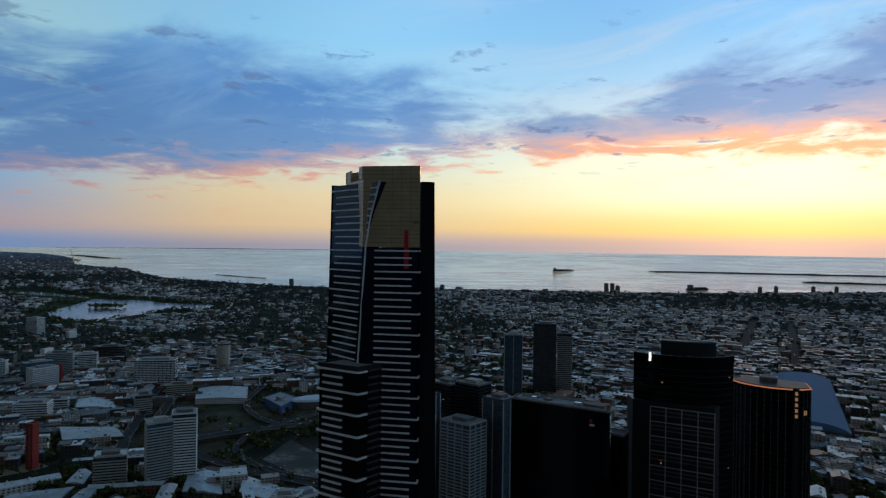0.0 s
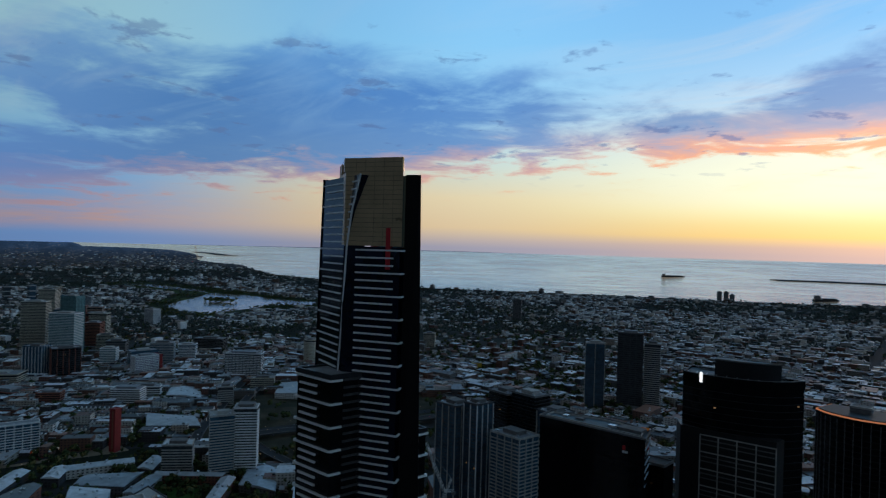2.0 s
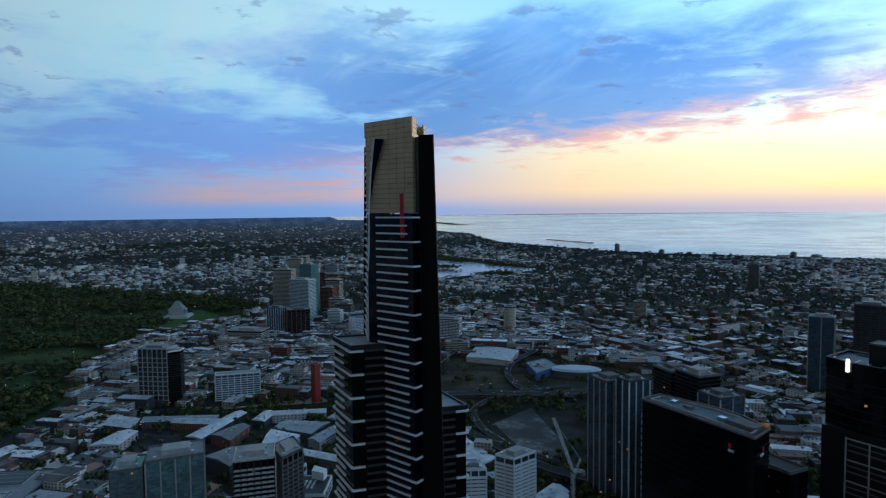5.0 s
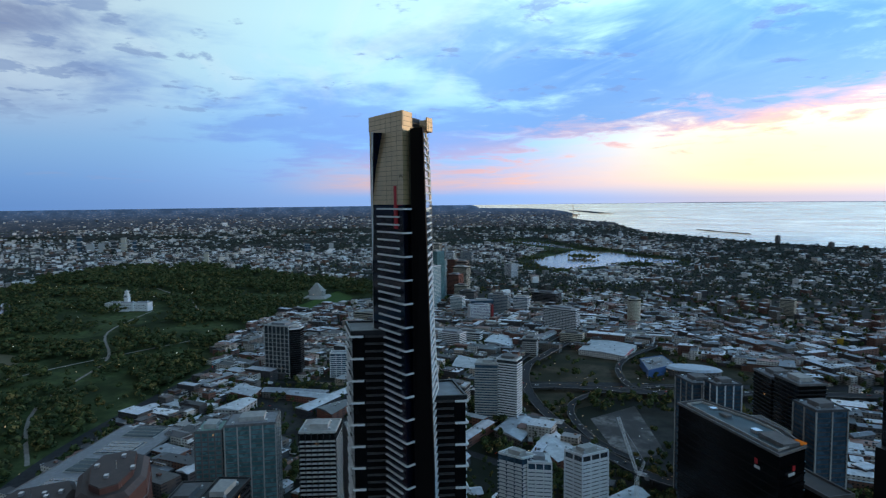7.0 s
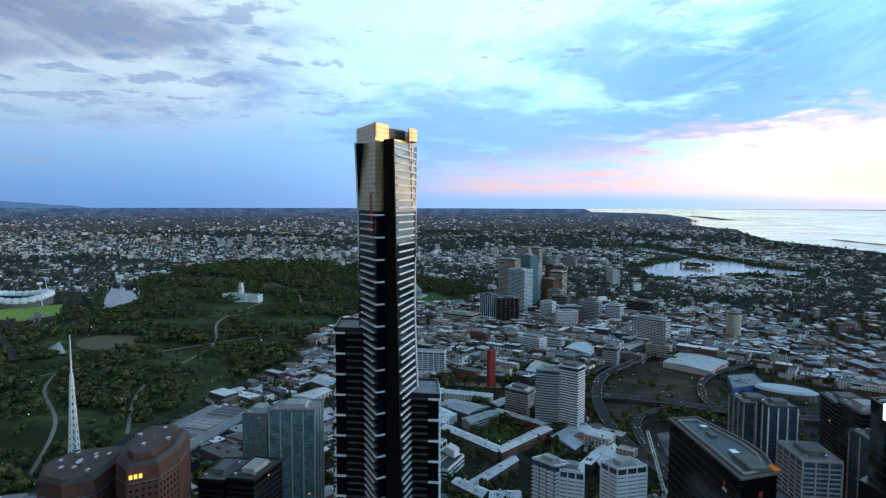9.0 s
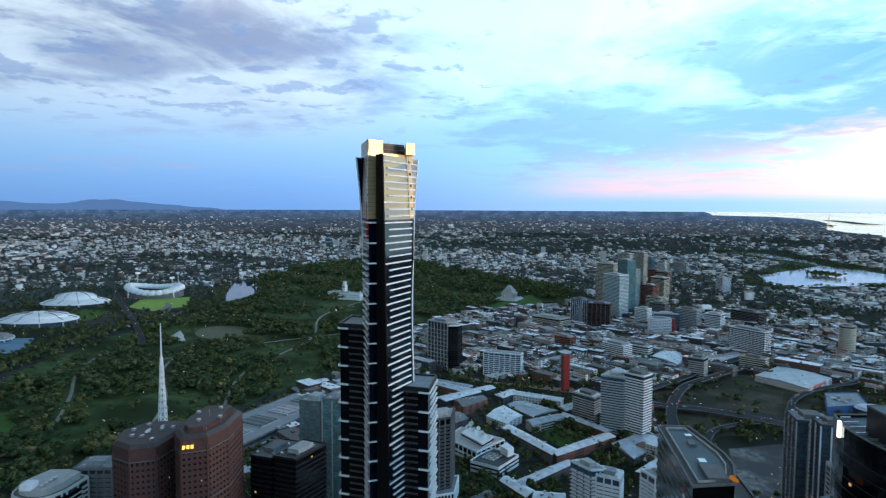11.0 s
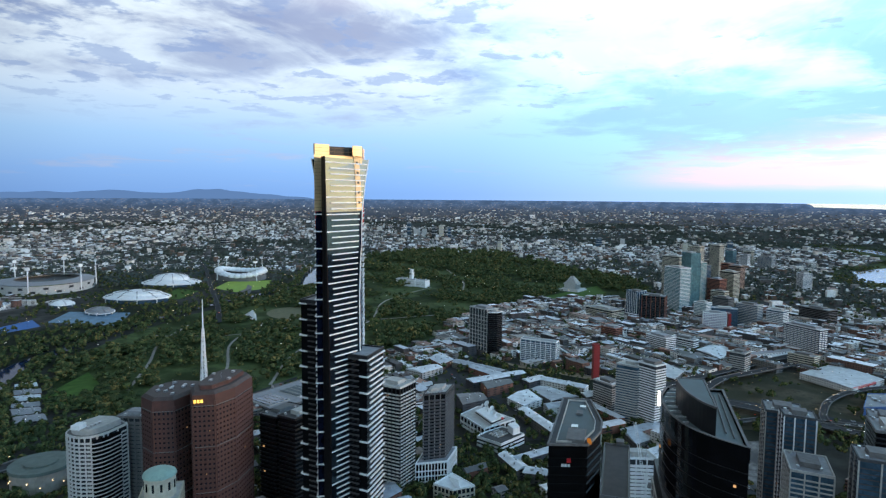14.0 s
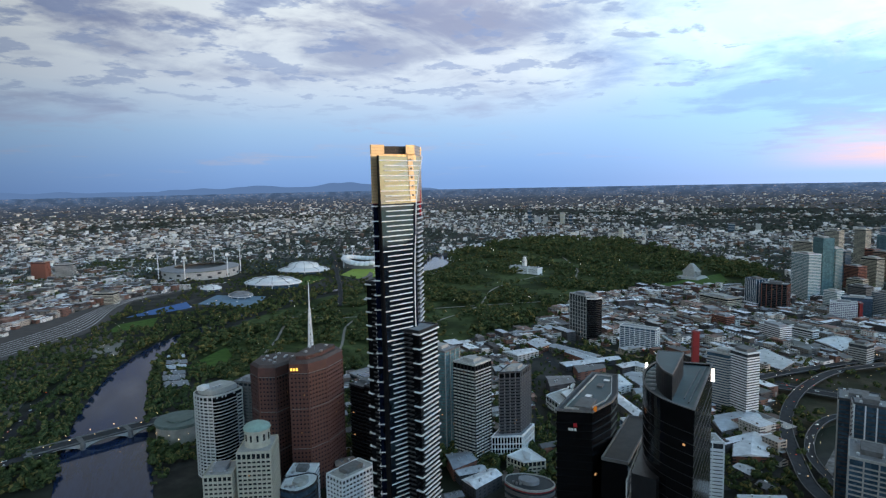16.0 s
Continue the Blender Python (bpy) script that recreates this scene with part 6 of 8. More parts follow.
# round concert hall
def concert_hall():
    c = (-272, -98)
    t = thing("concert_hall", (*c, 0), "round concert hall with a dull green flat roof and lights", "concert hall")
    FOOT.append(rect(*c, 60, 60))
    cir = lambda r, n=28: [(r * math.cos(2 * math.pi * k / n), r * math.sin(2 * math.pi * k / n)) for k in range(n)]
    part("drum", prism(bmesh.new(), cir(25), 0, 17), PAVING, t)
    part("roof", prism(bmesh.new(), cir(26.5), 17, 20), DULLGREEN, t, "dull green flat roof")
    part("cap", prism(bmesh.new(), cir(14), 20, 21.5), DULLGREEN, t)
    for k in range(16):
        a = 2 * math.pi * k / 16
        part("lamp", box(bmesh.new(), -0.3, 0.3, -0.3, 0.3, 0, 0.6), LAMP_WARM, t).matrix_basis = pose(25.6 * math.cos(a), 25.6 * math.sin(a), 5.5 + 5 * (k % 2))


concert_hall()

# lattice spire of the arts centre
def spire():
    t = thing("spire", (-386, -6, 0), "tall white steel lattice spire with a slender mast", "spire")
    FOOT.append(rect(-386, -6, 40, 40))
    part("base", prism(bmesh.new(), rect(0, 0, 60, 46, 20), 0, 14), CONCRETE_DK, t, "low grey theatre roof")
    prof = [(14, 9.0), (30, 6.6), (50, 4.9), (70, 3.7), (92, 2.6), (115, 1.6), (128, 1.0)]
    for k in range(6):
        bm = bmesh.new()
        a = 2 * math.pi * k / 6
        for (z0, r0), (z1, r1) in zip(prof, prof[1:]):
            tube(bm, (r0 * math.cos(a), r0 * math.sin(a), z0), (r1 * math.cos(a), r1 * math.sin(a), z1), 0.5, 0.42, 5)
        part("rib", bm, WHITE, t)
    for (z0, r0), (z1, r1) in zip(prof, prof[1:]):
        n = 4
        for j in range(n):
            za, zb = z0 + (z1 - z0) * j / n, z0 + (z1 - z0) * (j + 1) / n
            ra, rb = r0 + (r1 - r0) * j / n, r0 + (r1 - r0) * (j + 1) / n
            bm = bmesh.new()
            for k in range(6):
                a, b = 2 * math.pi * k / 6, 2 * math.pi * (k + 1) / 6
                tube(bm, (ra * math.cos(a), ra * math.sin(a), za), (rb * math.cos(b), rb * math.sin(b), zb), 0.28, 0.28, 4)
                tube(bm, (ra * math.cos(b), ra * math.sin(b), za), (rb * math.cos(a), rb * math.sin(a), zb), 0.28, 0.28, 4)
            part("lattice", bm, WHITE, t)
    part("mast", tube(bmesh.new(), (0, 0, 120), (0, 0, 159), 1.0, 0.3, 8), WHITE, t)


spire()


# red sculpture-like chimney
def red_tower():
    t = thing("red_tower", (-768, 378, 0), "slim bright red square tower among terraces", "tower")
    FOOT.append(rect(-768, 378, 16, 16))
    part("shaft", prism(bmesh.new(), rect(0, 0, 9, 9, 20), 0, 52), DARKRED, t)
    part("slot", prism(bmesh.new(), rect(0.5, 0.4, 2.2, 9.6, 20), 4, 50), BRICK, t)
    part("rim", ring(bmesh.new(), rect(0, 0, 9, 9, 20), 51, 53, 1.0, 0.2), DARKRED, t)


red_tower()


# tower crane
def crane():
    t = thing("tower_crane", (-286, 431, 0), "white luffing tower crane with a raised jib", "crane")
    FOOT.append(rect(-286, 431, 14, 14))

    def truss(bm, p, q, w, n):
        p, q = Vector(p), Vector(q)
        u = (q - p).normalized()
        s = u.cross(Vector((0, 0, 1)) if abs(u.z) < 0.9 else Vector((1, 0, 0))).normalized() * w
        v = u.cross(s).normalized() * w
        cs = [s + v, v - s, -s - v, s - v]
        for k in cs:
            tube(bm, p + k, q + k, 0.16, 0.16, 4)
        for i in range(n):
            a, b = p + (q - p) * i / n, p + (q - p) * (i + 1) / n
            for j in range(4):
                tube(bm, a + cs[j], b + cs[(j + 1) % 4], 0.1, 0.1, 3)
        return bm
    part("mast", truss(bmesh.new(), (0, 0, 0), (0, 0, 68), 1.0, 20), WHITE, t)
    part("jib", truss(bmesh.new(), (0, 0, 70), (-14, -7, 106), 0.8, 14), WHITE, t)
    part("counter_jib", truss(bmesh.new(), (0, 0, 70), (7, 3.5, 71), 0.8, 4), WHITE, t)
    part("counterweight", box(bmesh.new(), 5, 8, 2.4, 4.8, 67.5, 70.5, 0.2), CONCRETE_DK, t)
    part("cab", box(bmesh.new(), -1.2, 1.2, 1.0, 3.0, 68, 70.5, 0.2), WHITE, t)
    part("gantry", truss(bmesh.new(), (2, 1, 70), (5, 2.5, 80), 0.6, 4), WHITE, t)
    part("pendant", tube(bmesh.new(), (5, 2.5, 80), (-12.6, -6.3, 102.5), 0.1, 0.1, 4), STEEL, t)


crane()

# ---- roads, bridge, stadiums, park buildings ----
LOT = surface("bare_lot", (0.20, 0.185, 0.17), 0.95, 0.0, 0.5, 0.12, 0.02, second=(0.09, 0.085, 0.08), spec=0.08)
DRY = surface("dry_verge", (0.085, 0.072, 0.048), 0.95, 0.0, 0.35, 0.08, 0.02, second=(0.044, 0.044, 0.027), spec=0.06)
ROADS = []
ROAD_Z = {}


def road(name, pts, wide, z=0.35, thick=0.1, label="asphalt road", posts=False, smooth=6):
    ob, line = ribbon(name, pts, wide, ASPHALT, z, thick, label, "road", smooth=smooth)
    ROADS.append((line, wide))
    ROAD_Z[id(line)] = z if not callable(z) else z(0.5)
    if thick > 0.6:
        for s in (1, -1):
            def off(p, q, d):
                u = (Vector(q) - Vector(p)).normalized()
                return tuple(Vector(p) + Vector((-u.y, u.x)) * d)
            edge = [off(line[i], line[i + 1], s * (wide / 2 - 0.2)) for i in range(len(line) - 1)]
            zz = z if not callable(z) else z(0.5)
            b, _ = ribbon("trim", edge, 0.5, CONCRETE_DK, (lambda k: (z(k) if callable(z) else z) + 0.8), 0.8, "grey concrete parapet of the elevated road", "barrier", smooth=1)
        for i in range(2, len(line) - 2, 5):
            zz = (z(i / (len(line) - 1)) if callable(z) else z) - thick
            if zz > 1.5:
                p = part("trim", prism(bmesh.new(), rect(0, 0, 2.0, 2.0), 0, zz), CONCRETE_DK)
                p.location = (*line[i], 0)
                tagged(p, "concrete pier under the elevated road", "pier", kind="structure")
    return line


sheet("ground_lot", [(-573, 543), (-600, 618), (-459, 569), (-451, 516)], LOT, 0.3, "bare pale gravel lot beside the freeway", "lot")
sheet("grass_interchange", [(-640, 472), (-760, 482), (-900, 622), (-885, 800), (-640, 900), (-600, 760), (-640, 640), (-610, 545), (-560, 510)], DRY, 0.12, "dry rough grass under and between the ramps", "grass")
sheet("grass_loop", [(-774, 566), (-823, 619), (-819, 688), (-738, 665), (-716, 594)], DRY, 0.25, "rough grass inside the ramp loop", "grass")
sheet("grass_verge", [(-640, 500), (-700, 520), (-745, 560), (-690, 560), (-625, 540)], DRY, 0.2, "rough grass beside the ramps", "grass")
sheet("lawn_school", [(-1100, 265), (-1150, 300), (-1120, 340), (-1054, 318)], LAWN, 0.3, "small bright sports lawn", "lawn")
sheet("lawn_shrine", [(-1484, 206), (-1750, 340), (-1595, 371), (-1450, 245)], LAWN, 0.4, "pale lawns before a stone memorial", "lawn")
sheet("lawn_oval", [(-461, -315), (-573, -350), (-515, -262), (-438, -255)], LAWN, 0.4, "open lawn ringed by trees", "lawn")
sheet("lawn_riverside", [(-556, -650), (-615, -695), (-697, -681), (-626, -606)], LAWN, 0.4, "bright green sports field by the river", "lawn")
sheet("lawn_pitch", [(-1346, -691), (-1471, -736), (-1539, -626), (-1384, -551), (-1301, -593)], surface("lime_pitch", (0.26, 0.36, 0.05), 0.9, 0.0, 0.12, 0.05, 0.02), 0.5, "floodlit lime green pitch", "pitch")
sheet("lawn_precinct", [(-1160, -660), (-1290, -700), (-1310, -780), (-1210, -760), (-1140, -700)], LAWN, 0.35, "mown lawn between the arenas", "lawn")
sheet("court_blue", [(-665, -744), (-740, -765), (-846, -772), (-801, -700), (-715, -713)], surface("blue_court", (0.03, 0.14, 0.38), 0.7, 0.0, 0.15, 0.08, 0.02), 0.4, "bright blue tennis courts", "court")
sheet("court_pale", [(-835, -721), (-855, -560), (-975, -640), (-942, -777)], surface("pale_court", (0.12, 0.22, 0.30), 0.7, 0.0, 0.25, 0.06, 0.02), 0.4, "pale blue tennis courts", "court")
sheet("rail_yard", [(-330, -600), (-580, -700), (-800, -905), (-1110, -910), (-820, -960), (-472, -850), (-300, -720)], surface("rail_ballast", (0.085, 0.075, 0.068), 0.95, 0.0, 0.3, 0.06, 0.02), 0.25, "dark railway yard with many tracks", "railway")
sheet("ground_bank", [(-120, -300), (-230, -500), (-330, -600), (-560, -640), (-480, -540), (-300, -420), (-180, -290)], surface("bank_gravel", (0.12, 0.11, 0.095), 0.95, 0.0, 0.35, 0.08, 0.02), 0.2, "bare ground and parking beside the railway", "ground")
sheet("paving_plaza", [(-823, 225), (-797, 281), (-789, 342), (-796, 391), (-759, 392), (-761, 370), (-775, 329), (-796, 255)], surface("tan_paving", (0.30, 0.23, 0.15), 0.9, 0.0, 0.2, 0.1, 0.02), 0.42, "tan paved walk round the red tower", "plaza")
sheet("paving_yard", [(-580, 288), (-505, 316), (-515, 342), (-581, 301)], ASPHALT, 0.3, "dark asphalt yard between terraces", "yard")
sheet("lawn_court", [(-588, 337), (-548, 363), (-586, 392), (-621, 365)], LAWN, 0.3, "courtyard garden between the terraces", "lawn")
sheet("paving_beach", [(-470, -480), (-530, -560), (-560, -590), (-500, -590), (-430, -500)], PAVING, 0.35, "pale riverside plaza", "plaza")
for k in range(7):
    o = 9.0 * k
    ribbon("track", [(-330 - o * 0.2, -640 - o * 1.4), (-560, -720 - o * 1.5), (-800, -915 - o * 0.5), (-1110, -915 - o * 0.4)], 2.2, STEEL, 0.45, 0.1, "steel railway track", "track")

ramp = lambda a, b: (lambda k: a + (b - a) * k)
road("road_flyover", [(-960, 720), (-905, 660), (-850, 605), (-786, 547), (-681, 506), (-567, 491), (-466, 500), (-400, 515), (-340, 560)], 13, 8.0, 1.2, "curving grey freeway flyover")
road("road_ramp", [(-645, 720), (-655, 650), (-649, 591), (-617, 541), (-562, 517), (-490, 512), (-430, 530)], 9, 5.0, 1.0, "narrow freeway ramp bending round the lot")
road("road_viaduct", [(-705, 440), (-700, 500), (-690, 550), (-665, 600), (-627, 660), (-600, 740), (-560, 860), (-500, 1000)], 18, 6.0, 1.2, "wide dark freeway viaduct")
road("road_freeway", [(-740, 430), (-732, 500), (-712, 580), (-690, 640), (-660, 720), (-610, 860), (-560, 1010)], 18, 0.5, 0.1, "wide freeway at ground level")
road("road_loop", [(-600, 690), (-650, 650), (-712, 662), (-765, 690), (-813, 739), (-864, 825), (-900, 900)], 9, 5.0, 1.0, "looping freeway ramp")
road("road_west", [(-700, 440), (-764, 487), (-820, 538), (-894, 602), (-958, 660), (-1040, 740)], 14, 6.0, 1.2, "elevated road beside the loop")
road("road_boulevard", [(-280, -140), (-360, -104), (-470, -66), (-640, -32), (-850, 48), (-1060, 150), (-1200, 290), (-1330, 470), (-1500, 680), (-1720, 960)], 26, 0.4, 0.1, "broad tree-lined boulevard")
road("road_avenue", [(-840, 160), (-800, 300), (-760, 420), (-700, 560)], 12, 0.38, 0.1, "street past the terraces")
road("road_street", [(-440, 420), (-520, 370), (-600, 290), (-700, 190), (-800, 140)], 12, 0.4, 0.1, "street between the low roofs")
road("road_south", [(-174, 1812), (-200, 2430), (-224, 3058)], 24, 0.4, 0.1, "straight suburban street towards the bay")
road("road_south", [(-33, 1400), (-70, 2200), (-109, 2868)], 20, 0.4, 0.1, "straight suburban street towards the bay")
road("road_bridge_approach", [(-40, -240), (-128, -190), (-176, -176)], 16, 7.0, 0.5, "road leading onto the stone bridge")
road("road_riverbank", [(-100, -150), (-170, -250), (-260, -350), (-370, -440), (-470, -510)], 9, 0.4, 0.1, "riverside road with lamps")
road("road_stadium", [(-930, -380), (-1060, -475), (-1343, -702), (-1660, -954), (-1954, -1208)], 11, 5.0, 1.0, "elevated road past the stadiums")

PATHS = []
for pts in ([(-480, -100), (-640, -160), (-800, -260), (-980, -300)], [(-600, -60), (-800, -120), (-1050, -100), (-1300, -160), (-1560, -120)], [(-800, -440), (-850, -300), (-1000, -180), (-1200, 60)],
            [(-1350, 150), (-1500, 0), (-1700, -60), (-2000, -200)], [(-520, -230), (-640, -300), (-760, -380), (-900, -430)]):
    _, line = ribbon("path", pts, 4.5, PAVING, 0.5, 0.1, "pale gravel path through the park", "path")
    PATHS.append((line, 9.0))


def bridge():
    a, b = Vector((-160, -186)), Vector((-292, -139))
    u = (b - a).normalized()
    L = (b - a).length
    t = thing("bridge", (a.x, a.y, 0), "old stone arch bridge with traffic lights glowing", "bridge", turn=math.degrees(math.atan2(u.y, u.x)))
    part("deck", box(bmesh.new(), -6, L + 6, -9, 9, 7, 8.2), ASPHALT, t)
    for s in (-9, 9):
        bm = bmesh.new()
        box(bm, -6, L + 6, s - 0.5, s + 0.5, 8.2, 9.4)
        part("parapet", bm, CONCRETE_DK, t)
    for k in range(4):
        x = L * k / 3
        part("pier", prism(bmesh.new(), [(x - 2.5, -10.5), (x, -12.5), (x + 2.5, -10.5), (x + 2.5, 10.5), (x, 12.5), (x - 2.5, 10.5)], -1, 8.5), CONCRETE_DK, t)
    for k in range(3):
        x0, x1 = L * k / 3 + 2.5, L * (k + 1) / 3 - 2.5
        for s in (-8.6, 8.2):
            bm = bmesh.new()
            n = 12
            top = [bm.verts.new((x0 + (x1 - x0) * i / n, s, 7.2)) for i in range(n + 1)]
            low = [bm.verts.new((x0 + (x1 - x0) * i / n, s, 1.0 + 5.2 * math.sin(math.pi * i / n) ** 0.7)) for i in range(n + 1)]
            top2 = [bm.verts.new((v.co.x, s + 0.5, v.co.z)) for v in top]
            low2 = [bm.verts.new((v.co.x, s + 0.5, v.co.z)) for v in low]
            for i in range(n):
                bm.faces.new((low[i], low[i + 1], top[i + 1], top[i]))
                bm.faces.new((top2[i], top2[i + 1], low2[i + 1], low2[i]))
                bm.faces.new((low[i + 1], low[i], low2[i], low2[i + 1]))
            part("arch", bm, CONCRETE, t)
    for k in range(6):
        x = L * (k + 0.5) / 6
        for s in (-8.6, 8.6):
            part("lamp_post", tube(bmesh.new(), (x, s, 9), (x, s, 13.5), 0.12), DARKPANEL, t)
            part("lamp", box(bmesh.new(), x - 0.35, x + 0.35, s - 0.35, s + 0.35, 13.5, 14.2, 0.1), LAMP_WARM, t)


bridge()


def ellipse(rx, ry, turn, n=40, c=(0, 0)):
    a = radians(turn)
    return [(c[0] + rx * math.cos(q) * math.cos(a) - ry * math.sin(q) * math.sin(a), c[1] + rx * math.cos(q) * math.sin(a) + ry * math.sin(q) * math.cos(a)) for q in [2 * math.pi * k / n for k in range(n)]]


def big_stadium():
    c = (-1195, -1120)
    t = thing("stadium", (*c, 0), "great oval stadium with a ringed white roof and light towers", "stadium")
    FOOT.append(ellipse(145, 130, 30, 24, c))
    n = 48
    out, mid, inn, fld = (ellipse(a, b, 30, n) for a, b in ((128, 112), (120, 104), (92, 76), (84, 66)))
    bm = bmesh.new()
    ring(bm, out, 0, 23, 2.0)
    part("outer_wall", bm, CONCRETE, t)
    for k in range(n):
        j = (k + 1) % n
        if k % 2 == 0:
            part("wall_window", strip(bmesh.new(), lerp(out[k], out[j], 0.1), lerp(out[k], out[j], 0.9), 4 + 9 * (k % 4 > 1), 10 + 9 * (k % 4 > 1), 0.4, 0.1), GLASS_GREY, t)
    bm = bmesh.new()
    a = [bm.verts.new((*p, 22)) for p in mid]
    b = [bm.verts.new((*p, 4)) for p in fld]
    for k in range(n):
        bm.faces.new((a[k], a[(k + 1) % n], b[(k + 1) % n], b[k]))
    part("seating", bm, CONCRETE_DK, t, "dark tiers of seats")
    part("field", prism(bmesh.new(), ellipse(84, 66, 30, n), 1.0, 1.5), LAWN, t)
    bm = bmesh.new()
    a = [bm.verts.new((*p, 26)) for p in ellipse(131, 115, 30, n)]
    b = [bm.verts.new((*p, 31)) for p in inn]
    a2 = [bm.verts.new((*p, 25)) for p in ellipse(131, 115, 30, n)]
    b2 = [bm.verts.new((*p, 30.2)) for p in inn]
    for k in range(n):
        j = (k + 1) % n
        bm.faces.new((a[k], a[j], b[j], b[k]))
        bm.faces.new((a2[j], a2[k], b2[k], b2[j]))
        bm.faces.new((a[j], a[k], a2[k], a2[j]))
        bm.faces.new((b[k], b[j], b2[j], b2[k]))
    part("roof_ring", bm, ROOFBLUE, t, "blue-grey ring roof")
    for k in range(6):
        p = ellipse(136, 120, 30, 6)[k]
        part("light_mast", tube(bmesh.new(), (*p, 0), (*p, 68), 1.6, 1.2), WHITE, t)
        q = box(bmesh.new(), -6, 6, -0.8, 0.8, -4, 4, 0.2)
        part("light_head", q, WHITE, t).matrix_basis = pose(*p, 70, 0, 0, math.degrees(math.atan2(p[1], p[0])) + 90)


big_stadium()


BOWL = ((1.04, 0.42), (1.04, 0.5), (0.86, 0.66), (0.80, 0.66), (0.78, 0.82), (0.55, 0.96), (0.25, 1.0), (0.02, 1.0))
DOME = ((1.04, 0.22), (1.04, 0.28), (0.82, 0.44), (0.66, 0.50), (0.62, 0.72), (0.52, 0.86), (0.34, 0.97), (0.18, 1.0), (0.02, 1.0))


def shell_arena(name, label, c, rx, ry, h, turn, mat, rim, profile=BOWL):
    """An arena with a stepped, domed roof of ribbed shells."""
    t = thing(name, (*c, 0), label, "arena")
    FOOT.append(ellipse(rx + 6, ry + 6, turn, 20, c))
    n = 40
    part("wall", prism(bmesh.new(), ellipse(rx, ry, turn, n), 0, h * profile[0][1]), GLASS_SKY, t)
    bm = bmesh.new()
    rows = []
    for k, (s, z) in enumerate(profile):
        rows.append([bm.verts.new((*p, h * z + (0.9 if i % 2 and 1 < k < 6 else 0))) for i, p in enumerate(ellipse(rx * s, ry * s, turn, n))])
    for a, b in zip(rows, rows[1:]):
        for i in range(n):
            bm.faces.new((a[i], a[(i + 1) % n], b[(i + 1) % n], b[i]))
    bm.faces.new(rows[-1])
    part("roof", bm, mat, t, "white ribbed roof")
    for i in range(0, n, 4 if rx > 50 else 10):
        bm = bmesh.new()
        line = [(*ellipse(rx * s, ry * s, turn, n)[i], h * z + 1.1) for s, z in profile[1:-1]]
        for p, q in zip(line, line[1:]):
            tube(bm, p, q, 0.7, 0.7, 4)
        part("rib", bm, CONCRETE_DK, t)
    if rim:
        part("rim", ring(bmesh.new(), ellipse(rx * 1.05, ry * 1.05, turn, n), h * (profile[0][1] - 0.04), h * (profile[0][1] + 0.04), 2.0, 1.5), WHITE, t)
    for k in range(10):
        p = ellipse(rx * 1.03, ry * 1.03, turn, 10)[k]
        part("column", tube(bmesh.new(), (*p, 0), (*p, h * profile[0][1]), 0.9), WHITE, t)


shell_arena("arena", "white stepped tennis arena with a ribbed roof", (-1112, -744), 76, 52, 25, 105, WHITE, True)
shell_arena("arena", "white domed indoor arena with tent-like skirts", (-1365, -850), 78, 54, 33, 108, WHITE, True, DOME)
shell_arena("arena", "small pale blue show court", (-950, -700), 40, 26, 12, 60, ROOFBLUE, True)
shell_arena("arena", "small pale show court with a white rim", (-1000, -860), 36, 24, 12, 60, WHITE, True)


def bubble_stadium():
    c = (-1560, -750)
    t = thing("stadium", (*c, 0), "white bubble-roofed rectangular stadium by a lime pitch", "stadium")
    FOOT.append(ellipse(120, 90, 60, 20, c))
    part("wall", ring(bmesh.new(), ellipse(98, 70, 60, 40), 0, 16, 3), CONCRETE_DK, t)
    for k in range(26):
        p = ellipse(88, 62, 60, 26)[k]
        bm = bmesh.new()
        bmesh.ops.create_icosphere(bm, subdivisions=2, radius=13.5)
        for v in bm.verts:
            v.co.z = max(v.co.z * 0.75, -4)
        ob = part("roof_shell", bm, WHITE, t)
        ob.location = (*p, 19 + 5 * math.sin(2 * math.pi * k / 13))
    part("field", prism(bmesh.new(), ellipse(66, 44, 60, 24), 0.5, 1.2), LAWN, t)
    for k in range(4):
        p = ellipse(104, 78, 60, 4)[k]
        part("light_mast", tube(bmesh.new(), (*p, 0), (p[0] * 0.93, p[1] * 0.93, 56), 1.3, 0.8), WHITE, t)
        part("light_head", box(bmesh.new(), -7, 7, -0.7, 0.7, -3, 3, 0.2), WHITE, t).matrix_basis = pose(p[0] * 0.93, p[1] * 0.93, 58, 0, 0, math.degrees(math.atan2(p[1], p[0])) + 90)


bubble_stadium()
ts = thing("grandstand", (-1310, -560, 0), "dark curved grandstand before the lime pitch", "grandstand")
part("roof", prism(bmesh.new(), spline([(-60, -40), (-30, -8), (10, 12), (62, 22), (66, 12), (14, 0), (-24, -20)], 3), 10, 12), DARKPANEL, ts)
part("stand", prism(bmesh.new(), spline([(-58, -38), (-29, -9), (10, 10), (60, 20), (62, 13), (14, 2), (-24, -18)], 3), 0, 10), CONCRETE_DK, ts)
FOOT.append(rect(-1310, -560, 130, 70, 20))


